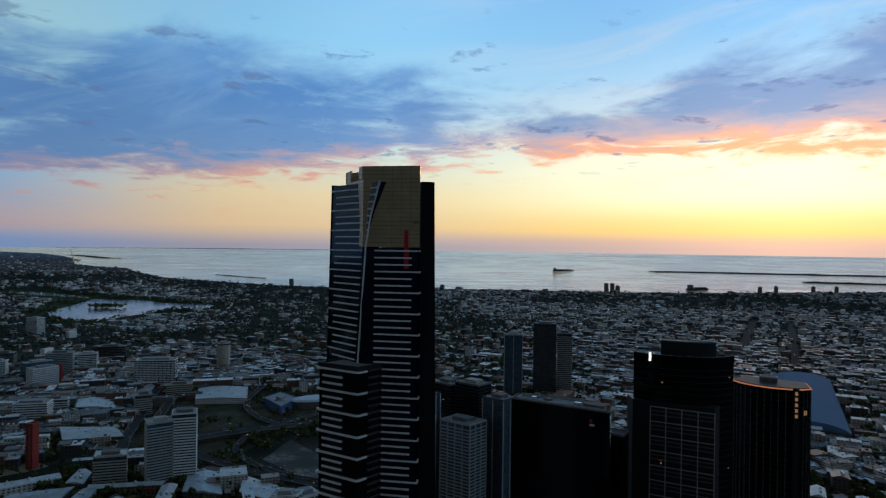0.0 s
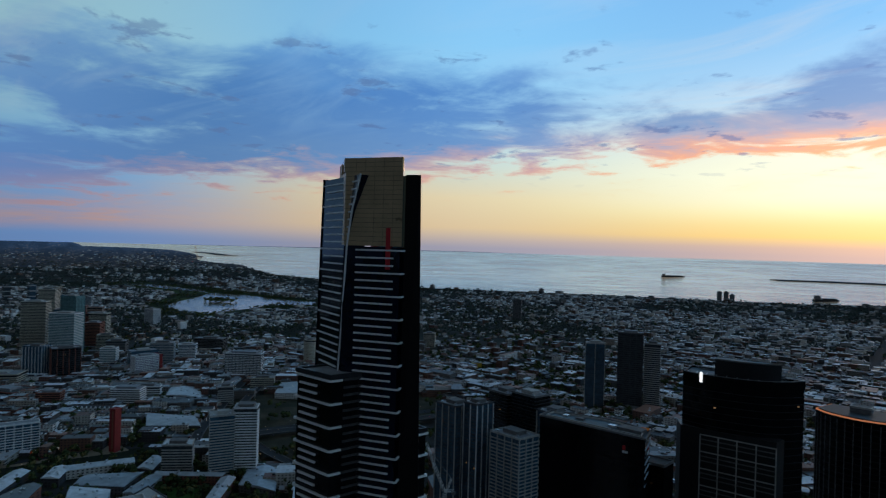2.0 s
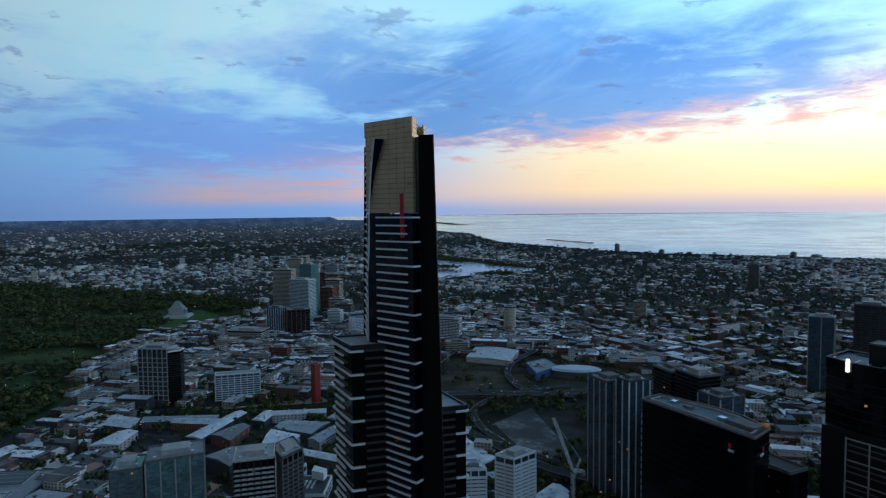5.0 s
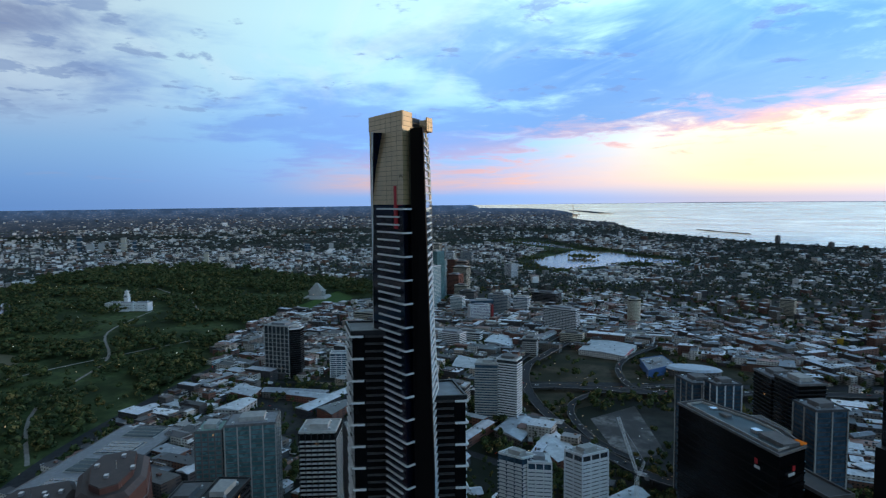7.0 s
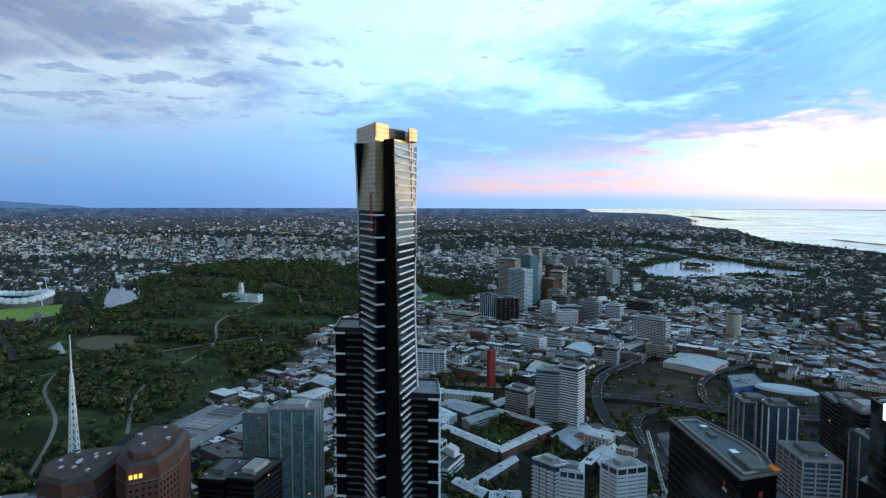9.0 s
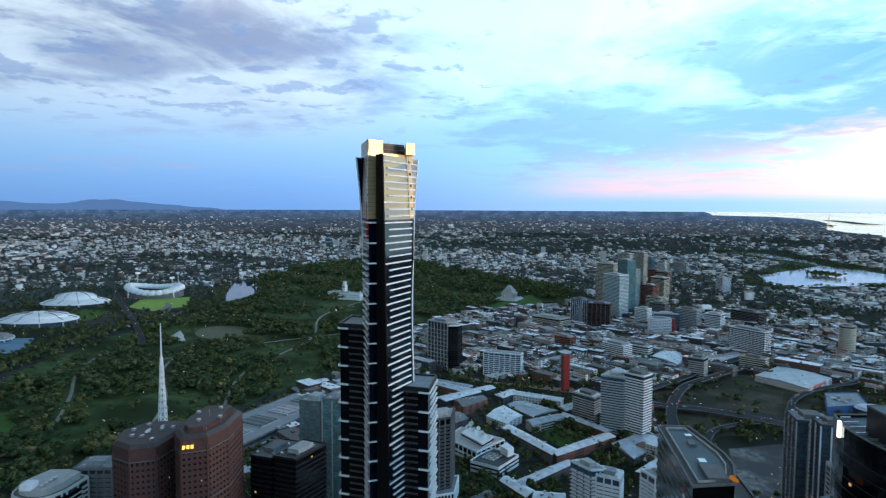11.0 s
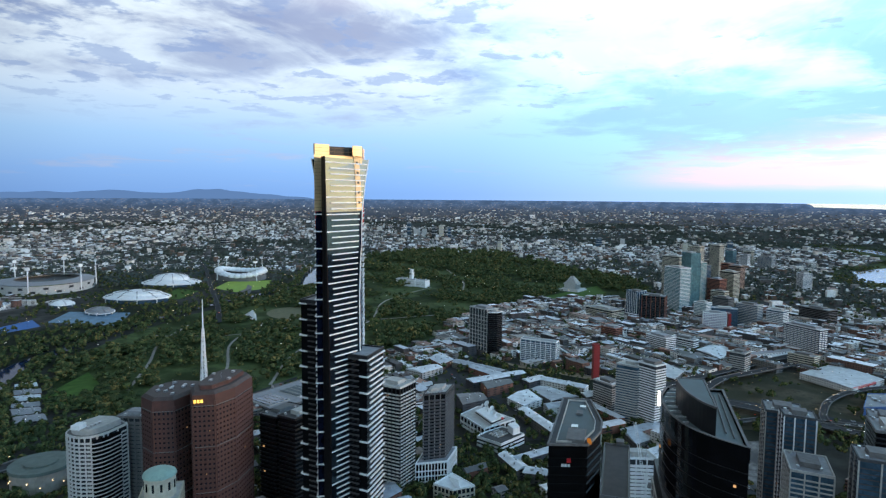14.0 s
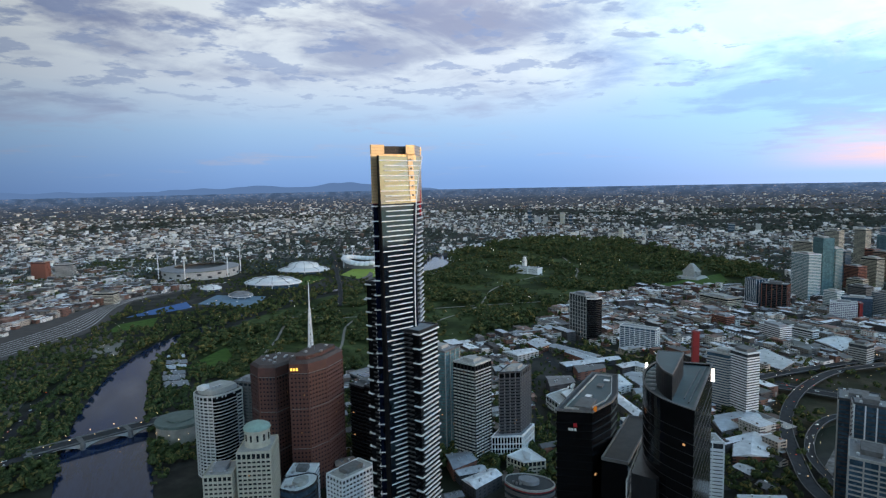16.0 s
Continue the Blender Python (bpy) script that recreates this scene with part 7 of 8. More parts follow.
def mansion():
    cx, cy, hill = -1576, -182, 4
    t = thing("mansion", (cx, cy, 0), "white Italianate mansion with a tall square tower on a wooded rise", "mansion", turn=66)
    FOOT.append(rect(cx, cy, 132, 54, 66))
    for x, y, w, d2, h in ((-2, 0, 44, 24, 15), (-38, 4, 34, 22, 14), (38, 2, 38, 20, 16), (-56, 8, 12, 26, 12)):
        part("wing", box(bmesh.new(), x - w / 2, x + w / 2, y - d2 / 2, y + d2 / 2, 0, h + hill), WHITE, t)
        part("roof", prism(bmesh.new(), rect(x, y, w - 3, d2 - 3), h + hill, h + hill + 2.0, top=rect(x, y, w * 0.7, d2 * 0.4)), ROOFBLUE, t)
        part("cornice", ring(bmesh.new(), rect(x, y, w, d2), h + hill - 0.6, h + hill + 0.9, 0.6, 0.5), WHITE, t)
        part("chimney", box(bmesh.new(), x + w * 0.3, x + w * 0.3 + 1.6, y, y + 2.2, h + hill, h + hill + 4.5), WHITE, t)
        for k in range(int(w / 5)):
            xx = x - w / 2 + 2.5 + 5 * k
            for z in (hill + 2.5, hill + 8.5):
                part("window", box(bmesh.new(), xx - 0.7, xx + 0.7, y - d2 / 2 - 0.1, y - d2 / 2 + 0.2, z, z + 2.6), WINDOW_DK, t)
    part("terrace", box(bmesh.new(), -44, 12, -20, -11, 0, hill - 1), WHITE, t, "white balustraded terrace")
    part("tower", box(bmesh.new(), -8, 2, -5, 5, 16, 39), WHITE, t, "square white tower")
    part("belvedere", box(bmesh.new(), -6.5, 0.5, -3.5, 3.5, 39, 48), WHITE, t)
    for z, w in ((30, 10), (39, 10), (48, 7)):
        part("cornice", ring(bmesh.new(), rect(-3, 0, w, w), z - 0.6, z + 0.5, 0.6, 0.9), WHITE, t)
    for k in range(3):
        part("window", box(bmesh.new(), -6.6 + 2.6 * k, -5.2 + 2.6 * k, -5.2, -4.8, 32, 37), WINDOW_DK, t)
    part("flagpole", tube(bmesh.new(), (-3, 0, 48), (-3, 0, 54), 0.2), WHITE, t)


mansion()


def shrine():
    t = thing("memorial", (-1640, 275, 0), "grey stone memorial with a stepped pyramid roof", "memorial", turn=-20)
    FOOT.append(rect(-1640, 275, 70, 70))
    part("terrace", prism(bmesh.new(), rect(0, 0, 64, 64), 0, 6, top=rect(0, 0, 54, 54)), CONCRETE, t)
    part("hall", prism(bmesh.new(), rect(0, 0, 32, 32), 6, 22), CONCRETE, t)
    for k in range(7):
        w = 30 - 3.6 * k
        part("step", prism(bmesh.new(), rect(0, 0, w, w), 22 + 2.6 * k, 24.6 + 2.6 * k), CONCRETE, t)
    for s in (-1, 1):
        for k in range(6):
            part("column", tube(bmesh.new(), (-10 + 4 * k, 19 * s, 6), (-10 + 4 * k, 19 * s, 18), 1.0), CONCRETE, t)
        part("portico", prism(bmesh.new(), rect(0, 18 * s, 26, 6), 18, 21), CONCRETE, t)


shrine()


def music_bowl():
    t = thing("music_shell", (-1010, -345, 0), "white tent-like outdoor music shell before a mown mound", "music shell")
    FOOT.append(rect(-1010, -345, 60, 60))
    t.scale = (0.7, 0.7, 0.75)
    bm = bmesh.new()
    pts = [(-44, -26, 1), (0, -10, 24), (40, 28, 1), (44, -8, 9), (8, -34, 9), (18, 5, 18)]
    v = [bm.verts.new(p) for p in pts]
    for f in ((0, 4, 1), (4, 3, 1), (1, 3, 5), (5, 3, 2), (1, 5, 2), (0, 1, 2)):
        bm.faces.new([v[i] for i in f])
    bmesh.ops.solidify(bm, geom=bm.faces[:], thickness=0.6)
    part("canopy", bm, WHITE, t)
    for x, y in ((-34, -20), (30, 22), (34, -6), (6, -26)):
        part("mast", tube(bmesh.new(), (x, y, 0), (x * 0.8, y * 0.8, 9), 0.5), STEEL, t)
    sheet("lawn_mound", ellipse(75, 55, 40, 24, (-1085, -300)), surface("dry_mound", (0.13, 0.12, 0.06), 0.95, 0.0, 0.2, 0.1, 0.02), 0.45, "mown oval mound behind the music shell", "lawn")


music_bowl()

# oval pale roof and exhibition hall by the freeway
to = thing("showroom", (-698, 772, 0), "low hall with a pale oval roof", "hall")
part("wall", prism(bmesh.new(), ellipse(38, 20, 55, 28), 0, 11), WALL_MIX, to)
part("roof", prism(bmesh.new(), ellipse(40, 22, 55, 28), 11, 13.5, top=ellipse(34, 17, 55, 28)), surface("pale_oval_roof", (0.46, 0.52, 0.58), 0.5, 0.0, 0.15, 0.2, 0.05), to)
FOOT.append(ellipse(42, 24, 55, 16, (-698, 772)))


def exhibition():
    t = thing("exhibition_hall", (-18, 1215, 0), "vast exhibition hall with a smooth pale blue vaulted roof", "hall", turn=3)
    FOOT.append(rect(-18, 1240, 130, 440, 3))
    bm = bmesh.new()
    n = 14
    a = [bm.verts.new((-50 + 100 * i / n, -190, 10 + 12 * math.sin(math.pi * i / n) ** 0.6)) for i in range(n + 1)]
    b = [bm.verts.new((-50 + 100 * i / n, 215, 10 + 12 * math.sin(math.pi * i / n) ** 0.6)) for i in range(n + 1)]
    for i in range(n):
        bm.faces.new((a[i], a[i + 1], b[i + 1], b[i]))
    bm.faces.new(a[::-1])
    bm.faces.new(b)
    part("roof", bm, surface("pale_blue_roof", (0.12, 0.21, 0.34), 0.9, 0.0, 0.1, 0.1, 0.02, spec=0.08), t)
    part("wall", box(bmesh.new(), -49, 49, -189, 214, 0, 11), CONCRETE_DK, t)


exhibition()

# ---- suburbs and trees ----
HOUSE_ROOF = palette("suburb_roofs", [(0.114, 0.122, 0.13), (0.054, 0.054, 0.057), (0.297, 0.318, 0.339), (0.075, 0.075, 0.078), (0.13, 0.055, 0.035), (0.645, 0.655, 0.661), (0.032, 0.032, 0.034), (0.09, 0.085, 0.08), (0.191, 0.212, 0.233), (0.1, 0.048, 0.035), (0.054, 0.055, 0.058), (0.3, 0.15, 0.1), (0.84, 0.84, 0.84), (0.496, 0.523, 0.56), (0.746, 0.767, 0.799), (0.38, 0.35, 0.32), (0.604, 0.615, 0.625), (0.22, 0.11, 0.08)], 0.6, 0.3, 0.2)
# far roof whites toned down, haze put into the colour
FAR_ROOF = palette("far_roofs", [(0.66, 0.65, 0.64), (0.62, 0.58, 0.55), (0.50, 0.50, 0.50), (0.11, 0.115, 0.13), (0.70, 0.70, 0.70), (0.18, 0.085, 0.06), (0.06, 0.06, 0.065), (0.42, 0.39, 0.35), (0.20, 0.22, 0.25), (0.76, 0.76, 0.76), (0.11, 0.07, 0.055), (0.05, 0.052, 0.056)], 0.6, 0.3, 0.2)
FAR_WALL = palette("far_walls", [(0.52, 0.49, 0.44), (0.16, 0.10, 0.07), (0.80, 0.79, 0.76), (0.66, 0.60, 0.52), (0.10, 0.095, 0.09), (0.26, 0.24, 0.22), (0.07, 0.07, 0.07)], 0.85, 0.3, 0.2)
HOUSE_WALL = palette("suburb_walls", [(0.18, 0.16, 0.14), (0.16, 0.08, 0.055), (0.50, 0.47, 0.42), (0.08, 0.07, 0.065), (0.70, 0.68, 0.64), (0.17, 0.09, 0.068), (0.06, 0.055, 0.055), (0.40, 0.34, 0.28)], 0.85, 0.3, 0.2, panes=True)
LEAF = palette("tree_leaves", [(0.041, 0.057, 0.024), (0.061, 0.081, 0.031), (0.092, 0.109, 0.039), (0.033, 0.045, 0.02), (0.168, 0.14, 0.05), (0.048, 0.065, 0.027), (0.074, 0.094, 0.039), (0.039, 0.05, 0.024)], 0.9, 0.6, 0.35, spec=0.04, patch=0.035)
# lighter, bluer leaves for far trees: distance haze painted into their colour
HAZELEAF = palette("far_tree_cover", [(0.078, 0.096, 0.086), (0.098, 0.114, 0.092), (0.062, 0.080, 0.076), (0.106, 0.112, 0.092), (0.080, 0.098, 0.092)], 0.95, 0.3, 0.3, spec=0.03)
BARK = surface("bark", (0.09, 0.07, 0.05), 0.95, 0.0, 0.3, 2.0, 0.3)


def clear_of(x, y, pad=0.0):
    for poly, (x0, x1, y0, y1) in BOXES:
        if x0 - pad < x < x1 + pad and y0 - pad < y < y1 + pad:
            if inside((x, y), poly) or pad and min(math.dist((x, y), p) for p in poly) < pad:
                return False
    return True


def off_roads(x, y, pad):
    for line, wide, (x0, x1, y0, y1) in ROADB:
        m = wide / 2 + pad
        if x0 - m < x < x1 + m and y0 - m < y < y1 + m:
            for p, q in zip(line, line[1:]):
                dx, dy = q[0] - p[0], q[1] - p[1]
                k = max(0.0, min(1.0, ((x - p[0]) * dx + (y - p[1]) * dy) / (dx * dx + dy * dy)))
                if math.hypot(x - p[0] - k * dx, y - p[1] - k * dy) < m:
                    return False
    return True


def bounds(poly):
    return (min(p[0] for p in poly), max(p[0] for p in poly), min(p[1] for p in poly), max(p[1] for p in poly))


BOXES = [(p, bounds(p)) for p in FOOT]
ROADB = [(l, w, bounds(l)) for l, w in ROADS + PATHS]
LOTS = [[(-573, 543), (-600, 618), (-459, 569), (-451, 516)], [(-774, 566), (-823, 619), (-819, 688), (-738, 665), (-716, 594)], [(-330, -600), (-580, -700), (-800, -905), (-1110, -910), (-820, -960), (-472, -850), (-300, -720)],
        [(-556, -650), (-615, -695), (-697, -681), (-626, -606)], [(-665, -744), (-740, -765), (-846, -772), (-801, -700), (-715, -713)], [(-835, -721), (-855, -560), (-975, -640), (-942, -777)],
        [(-1346, -691), (-1471, -736), (-1539, -626), (-1384, -551), (-1301, -593)], [(-640, 500), (-700, 520), (-745, 560), (-690, 560), (-625, 540)],
        [(-640, 470), (-760, 480), (-900, 620), (-880, 800), (-620, 900), (-520, 900), (-480, 640), (-400, 570), (-450, 500)],
        [(-262, -118), (-300, -175), (-480, -400), (-560, -440), (-480, -310), (-430, -150), (-335, -84)],
        [(-425, 245), (-520, 225), (-600, 185), (-720, 95), (-800, 112), (-835, 200), (-800, 300), (-790, 390), (-700, 420), (-640, 450), (-500, 440), (-400, 380)],
        [(-120, -110), (-300, -300), (-520, -490), (-900, -570), (-900, -640), (-600, -600), (-330, -600), (-230, -500), (-120, -300)]]
LAWNS = [[(-1484, 206), (-1750, 340), (-1595, 371), (-1450, 245)], [(-461, -315), (-573, -350), (-515, -262), (-438, -255)], [(-1100, 265), (-1150, 300), (-1120, 340), (-1054, 318)], ellipse(75, 55, 40, 16, (-1085, -300))]
LAKEPARK = [(-1950, 1080), (-2100, 1050), (-2450, 1150), (-2900, 1500), (-3750, 1430), (-3800, 1720), (-3000, 1800), (-2700, 1800), (-2200, 1840), (-2020, 1700), (-2000, 1400)]
SPORT = [(-880, -520), (-1300, -480), (-1750, -620), (-1800, -900), (-1450, -1280), (-1050, -1290), (-980, -900), (-760, -780)]
def by_river(x, y):
    return -1700 < x < 0 and any(abs(x - p[0]) < 90 and abs(y - p[1]) < 90 for p in RL + RR)


RIVERSIDE = [(-120, -150), (-300, -560), (-420, -660), (-600, -740), (-820, -930), (-1100, -920), (-900, -640), (-1000, -560), (-620, -480), (-540, -520), (-400, -440), (-200, -190)]
SHORE = COAST + [(3000, 5300), (3000, 30000), (-30000, 30000)]


def in_sea(x, y):
    return inside((x, y), SHORE)


def merged(name, verts, faces, mats, idx, label, category):
    me = bpy.data.meshes.new(name)
    me.from_pydata(verts, [], faces)
    for m in mats:
        me.materials.append(m)
    me.polygons.foreach_set("material_index", idx)
    me.update()
    ob = new(name, me)
    return tagged(ob, label, category, kind="stuff")


GABLE_V = [(-0.5, -0.5, 0), (0.5, -0.5, 0), (0.5, 0.5, 0), (-0.5, 0.5, 0), (-0.5, -0.5, 0.62), (0.5, -0.5, 0.62), (0.5, 0.5, 0.62), (-0.5, 0.5, 0.62), (-0.5, 0, 1), (0.5, 0, 1)]
GABLE_F = [((0, 1, 5, 4), 0), ((1, 2, 6, 9, 5), 0), ((2, 3, 7, 6), 0), ((3, 0, 4, 8, 7), 0), ((4, 5, 9, 8), 1), ((6, 7, 8, 9), 1)]
BOX_F = [((0, 1, 5, 4), 0), ((1, 2, 6, 5), 0), ((2, 3, 7, 6), 0), ((3, 0, 4, 7), 0), ((4, 5, 6, 7), 1)]


def suburbs(count):
    sets = [([], [], []), ([], [], [])]
    made = 0
    tries = 0
    while made < count and tries < count * 6:
        tries += 1
        yaw = radians(rng.uniform(-10, 158))
        u = rng.choice((rng.uniform(1 / 10500, 1 / 620), rng.uniform(1 / 2600, 1 / 1000), rng.uniform(1 / 14500, 1 / 2200)))
        dist = 1 / u
        x, y = MID[0] - math.sin(yaw) * dist, MID[1] + math.cos(yaw) * dist
        sub = y > 900 and x > -2200
        th = radians(2.5 if sub else (50 if x > -1500 and y > -300 else 22))
        # rows of houses along the streets
        ux, uy = x * math.cos(th) + y * math.sin(th), -x * math.sin(th) + y * math.cos(th)
        row = 34 if dist < 2500 else 34 * (dist / 2500) ** 0.5
        uy = round(uy / row) * row + rng.choice((-0.24, 0.24)) * row
        if int(math.floor(ux / 190)) != int(math.floor((ux + 14) / 190)):
            continue
        x, y = ux * math.cos(th) - uy * math.sin(th), ux * math.sin(th) + uy * math.cos(th)
        dist = math.hypot(x - MID[0], y - MID[1])
        if dist < 560 or in_sea(x, y) or inside((x, y), PARK) or inside((x, y), LAKEPARK) or inside((x, y), RIVER_POLY):
            continue
        if dist < 2400 and (not clear_of(x, y, 8) or not off_roads(x, y, 7) or any(inside((x, y), l) for l in LOTS) or inside((x, y), SPORT) or inside((x, y), RIVERSIDE) or by_river(x, y)):
            continue
        green = noise.noise((x / 900, y / 900, 1.7)) + 0.5 * noise.noise((x / 260, y / 260, 4.1)) + (0.75 * noise.noise((x / 2600, y / 2600, 9.4)) if dist > 2200 else 0.0)
        if green > (0.22 if dist < 1800 else 0.08) and rng.random() < 0.86:
            continue
        if dist > 4200 and rng.random() < (dist - 4200) / 10500:
            continue
        if dist < 1700 and rng.random() < (0.55 if dist < 1150 else 0.25):
            continue
        s = max(1.0, (dist / 2200)) ** 0.42
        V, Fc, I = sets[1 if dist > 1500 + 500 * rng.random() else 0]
        w, l, h = rng.uniform(8, 17) * s, rng.uniform(7, 12) * s ** 0.8, rng.uniform(5.0, 8.5) * s ** 0.5
        flat = rng.random() < (0.45 if dist < 1700 else 0.25)
        if flat:
            w, l = w * rng.uniform(1.0, 2.4), l * rng.uniform(1.0, 1.8)
            h *= rng.choice((1.0, 1.0, 1.5, 2.2))
            if dist < 1400 and rng.random() < 0.3:  # long terraces and warehouses
                w, l = w * 1.7, l * 1.25
        a = th + (math.pi / 2 if rng.random() < 0.35 else 0) + rng.gauss(0, 0.04)
        ca, sa = math.cos(a), math.sin(a)
        (px, py, pz), k = far(x, y, 0)
        base = len(V)
        for vx, vy, vz in (GABLE_V[:8] if flat else GABLE_V):
            if flat and vz > 0:
                vz = 1.0
            V.append((px + (vx * w * ca - vy * l * sa) * k, py + (vx * w * sa + vy * l * ca) * k, pz + vz * h * k - 0.2))
        for f, m in (BOX_F if flat else GABLE_F):
            Fc.append([base + i for i in f])
            I.append(m)
        if flat and dist < 1500:  # plant and parapet boxes on the roof
            for _ in range(rng.randrange(1, 4)):
                ox, oy, e, hh = rng.uniform(-0.35, 0.35) * w, rng.uniform(-0.35, 0.35) * l, rng.uniform(0.7, 2.2), rng.uniform(0.8, 2.2)
                base = len(V)
                for vx, vy, vz in GABLE_V[:8]:
                    lx, ly = ox + vx * 2 * e, oy + vy * 1.4 * e
                    V.append((px + lx * ca - ly * sa, py + lx * sa + ly * ca, h - 0.3 + (hh if vz > 0 else 0)))
                for f, m in BOX_F:
                    Fc.append([base + i for i in f])
                    I.append(1)
        made += 1
    merged("suburb_houses", *sets[0][:2], [HOUSE_WALL, HOUSE_ROOF], sets[0][2], "countless low houses with grey and terracotta roofs", "houses")
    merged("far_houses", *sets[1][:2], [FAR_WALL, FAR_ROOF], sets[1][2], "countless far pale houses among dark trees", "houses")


suburbs(54000)


def ico():
    bm = bmesh.new()
    bmesh.ops.create_icosphere(bm, subdivisions=1, radius=1.0)
    v = [tuple(p.co) for p in bm.verts]
    f = [[q.index for q in p.verts] for p in bm.faces]
    bm.free()
    return np.array(v), f


ICO_V, ICO_F = ico()


def crown_shape(seed, lobes, leaves, leaf):
    """A crown of radius 1 about (0, 0, 1): uneven lobes with a coat of leaf clumps."""
    r = random.Random(seed)
    V, Fc = [], []
    cs = []
    for k in range(lobes):
        a = 2 * math.pi * k / lobes + r.uniform(-0.5, 0.5)
        q = r.uniform(0.2, 0.55) if k else 0.0
        cs.append((q * math.cos(a), q * math.sin(a), r.uniform(0.5, 1.25) if k else 1.2, r.uniform(0.34, 0.56)))
    for cx_, cy_, cz_, rr in cs:
        b = len(V)
        for v in ICO_V:
            j = rr * r.uniform(0.75, 1.15)
            V.append((cx_ + v[0] * j, cy_ + v[1] * j, cz_ + v[2] * j * 0.85))
        Fc += [[b + i for i in f] for f in ICO_F]
    for _ in range(leaves):
        cx_, cy_, cz_, rr = r.choice(cs)
        d_ = Vector((r.gauss(0, 1), r.gauss(0, 1), r.gauss(0.2, 0.9))).normalized()
        p = Vector((cx_, cy_, cz_)) + d_ * rr * r.uniform(0.95, 1.28)
        s = d_.cross(Vector((r.gauss(0, 1), r.gauss(0, 1), r.gauss(0, 1)))).normalized()
        t = d_.cross(s).lerp(d_, r.uniform(0, 0.6)).normalized()
        z = leaf * r.uniform(0.6, 1.4)
        b = len(V)
        V += [tuple(p + s * z), tuple(p + t * z * 0.7), tuple(p - s * z * 0.9), tuple(p - t * z * 0.8)]
        Fc.append([b, b + 1, b + 2, b + 3])
    return np.array(V), Fc


SMALL = [crown_shape(50 + k, 2, 16, 0.26) for k in range(8)]
TINY = [crown_shape(80 + k, 1, 4, 0.4) for k in range(6)]


def wood(name, spots, kinds, label, mat=None):
    V, Fc = [], []
    for x, y, r, h in spots:
        (px, py, pz), k = far(x, y, 0)
        v, f = kinds[rng.randrange(len(kinds))]
        a = rng.uniform(0, 6.28)
        ca, sa = math.cos(a), math.sin(a)
        w = np.empty_like(v)
        w[:, 0] = px + (v[:, 0] * ca - v[:, 1] * sa) * r * k
        w[:, 1] = py + (v[:, 0] * sa + v[:, 1] * ca) * r * k
        w[:, 2] = pz + v[:, 2] * h * 0.62 * k - 0.5
        b = len(V)
        V.extend(map(tuple, w.tolist()))
        Fc.extend([[b + i for i in q] for q in f])
    me = bpy.data.meshes.new(name)
    me.from_pydata(V, [], Fc)
    me.materials.append(mat or LEAF)
    me.update()
    return tagged(new(name, me), label, "trees", kind="stuff")


def park_spots(count):
    out = []
    x0, x1, y0, y1 = bounds(PARK)
    while len(out) < count:
        # closer to the city more trees, each told apart
        x, y = x1 - (x1 - x0) * rng.random() ** 1.3, rng.uniform(y0, y1)
        if not inside((x, y), PARK) or any(inside((x, y), l) for l in LAWNS) or inside((x, y), RIVER_POLY):
            continue
        if noise.noise((x / 110, y / 110, 8.2)) > 0.10 and rng.random() < 0.93:
            continue
        if not clear_of(x, y, 4) or not off_roads(x, y, 3):
            continue
        s = 1.0 + max(0.0, -x - 1300) / 2500
        r = rng.choice((4.0, 5.5, 7.0, 8.5, 10.5)) * rng.uniform(0.85, 1.15) * s
        out.append((x, y, r, r * rng.uniform(1.1, 1.7)))
    return out


PARK_TREES = park_spots(9400)
PARK_TREES.sort(key=lambda p: math.hypot(p[0] + 350, p[1] + 60))
NEAR_TREES = PARK_TREES[:220]
wood("park_trees", PARK_TREES[220:3600], SMALL, "dense dark crowns of park trees")
wood("park_trees_far", PARK_TREES[3600:], TINY, "dense dark crowns of the further park")


def street_spots(count, lo, hi):
    out = []
    tries = 0
    while len(out) < count and tries < count * 8:
        tries += 1
        yaw = radians(rng.uniform(-10, 158))
        dist = 1 / rng.uniform(1 / hi, 1 / lo)
        x, y = MID[0] - math.sin(yaw) * dist, MID[1] + math.cos(yaw) * dist
        if in_sea(x, y) or inside((x, y), LAKE) or inside((x, y), RIVER_POLY) or inside((x, y), PARK):
            continue
        if dist < 2400 and (not clear_of(x, y, 3) or not off_roads(x, y, 1) or any(inside((x, y), l) for l in LOTS[:1] + LOTS[2:8]) or (inside((x, y), LOTS[8]) or inside((x, y), LOTS[10])) and noise.noise((x / 40, y / 40, 3.3)) < 0.06):
            continue
        green = noise.noise((x / 900, y / 900, 1.7)) + 0.5 * noise.noise((x / 260, y / 260, 4.1)) + (0.75 * noise.noise((x / 2600, y / 2600, 9.4)) if dist > 2200 else 0.0)
        if green < 0.06 and rng.random() < (0.3 if dist < 2000 else 0.62):
            continue
        s = max(1.0, dist / 2000) ** 0.8
        r = rng.uniform(3.6, 7.5) * s
        out.append((x, y, r, r * rng.uniform(1.4, 2.1) / s ** 0.6))
    return out


wood("street_trees", street_spots(7600, 420, 1300) + street_spots(7000, 700, 2600), SMALL, "street and garden trees between the houses")
wood("far_trees", street_spots(24000, 1800, 7600), TINY, "dark far tree cover of the suburbs", HAZELEAF)


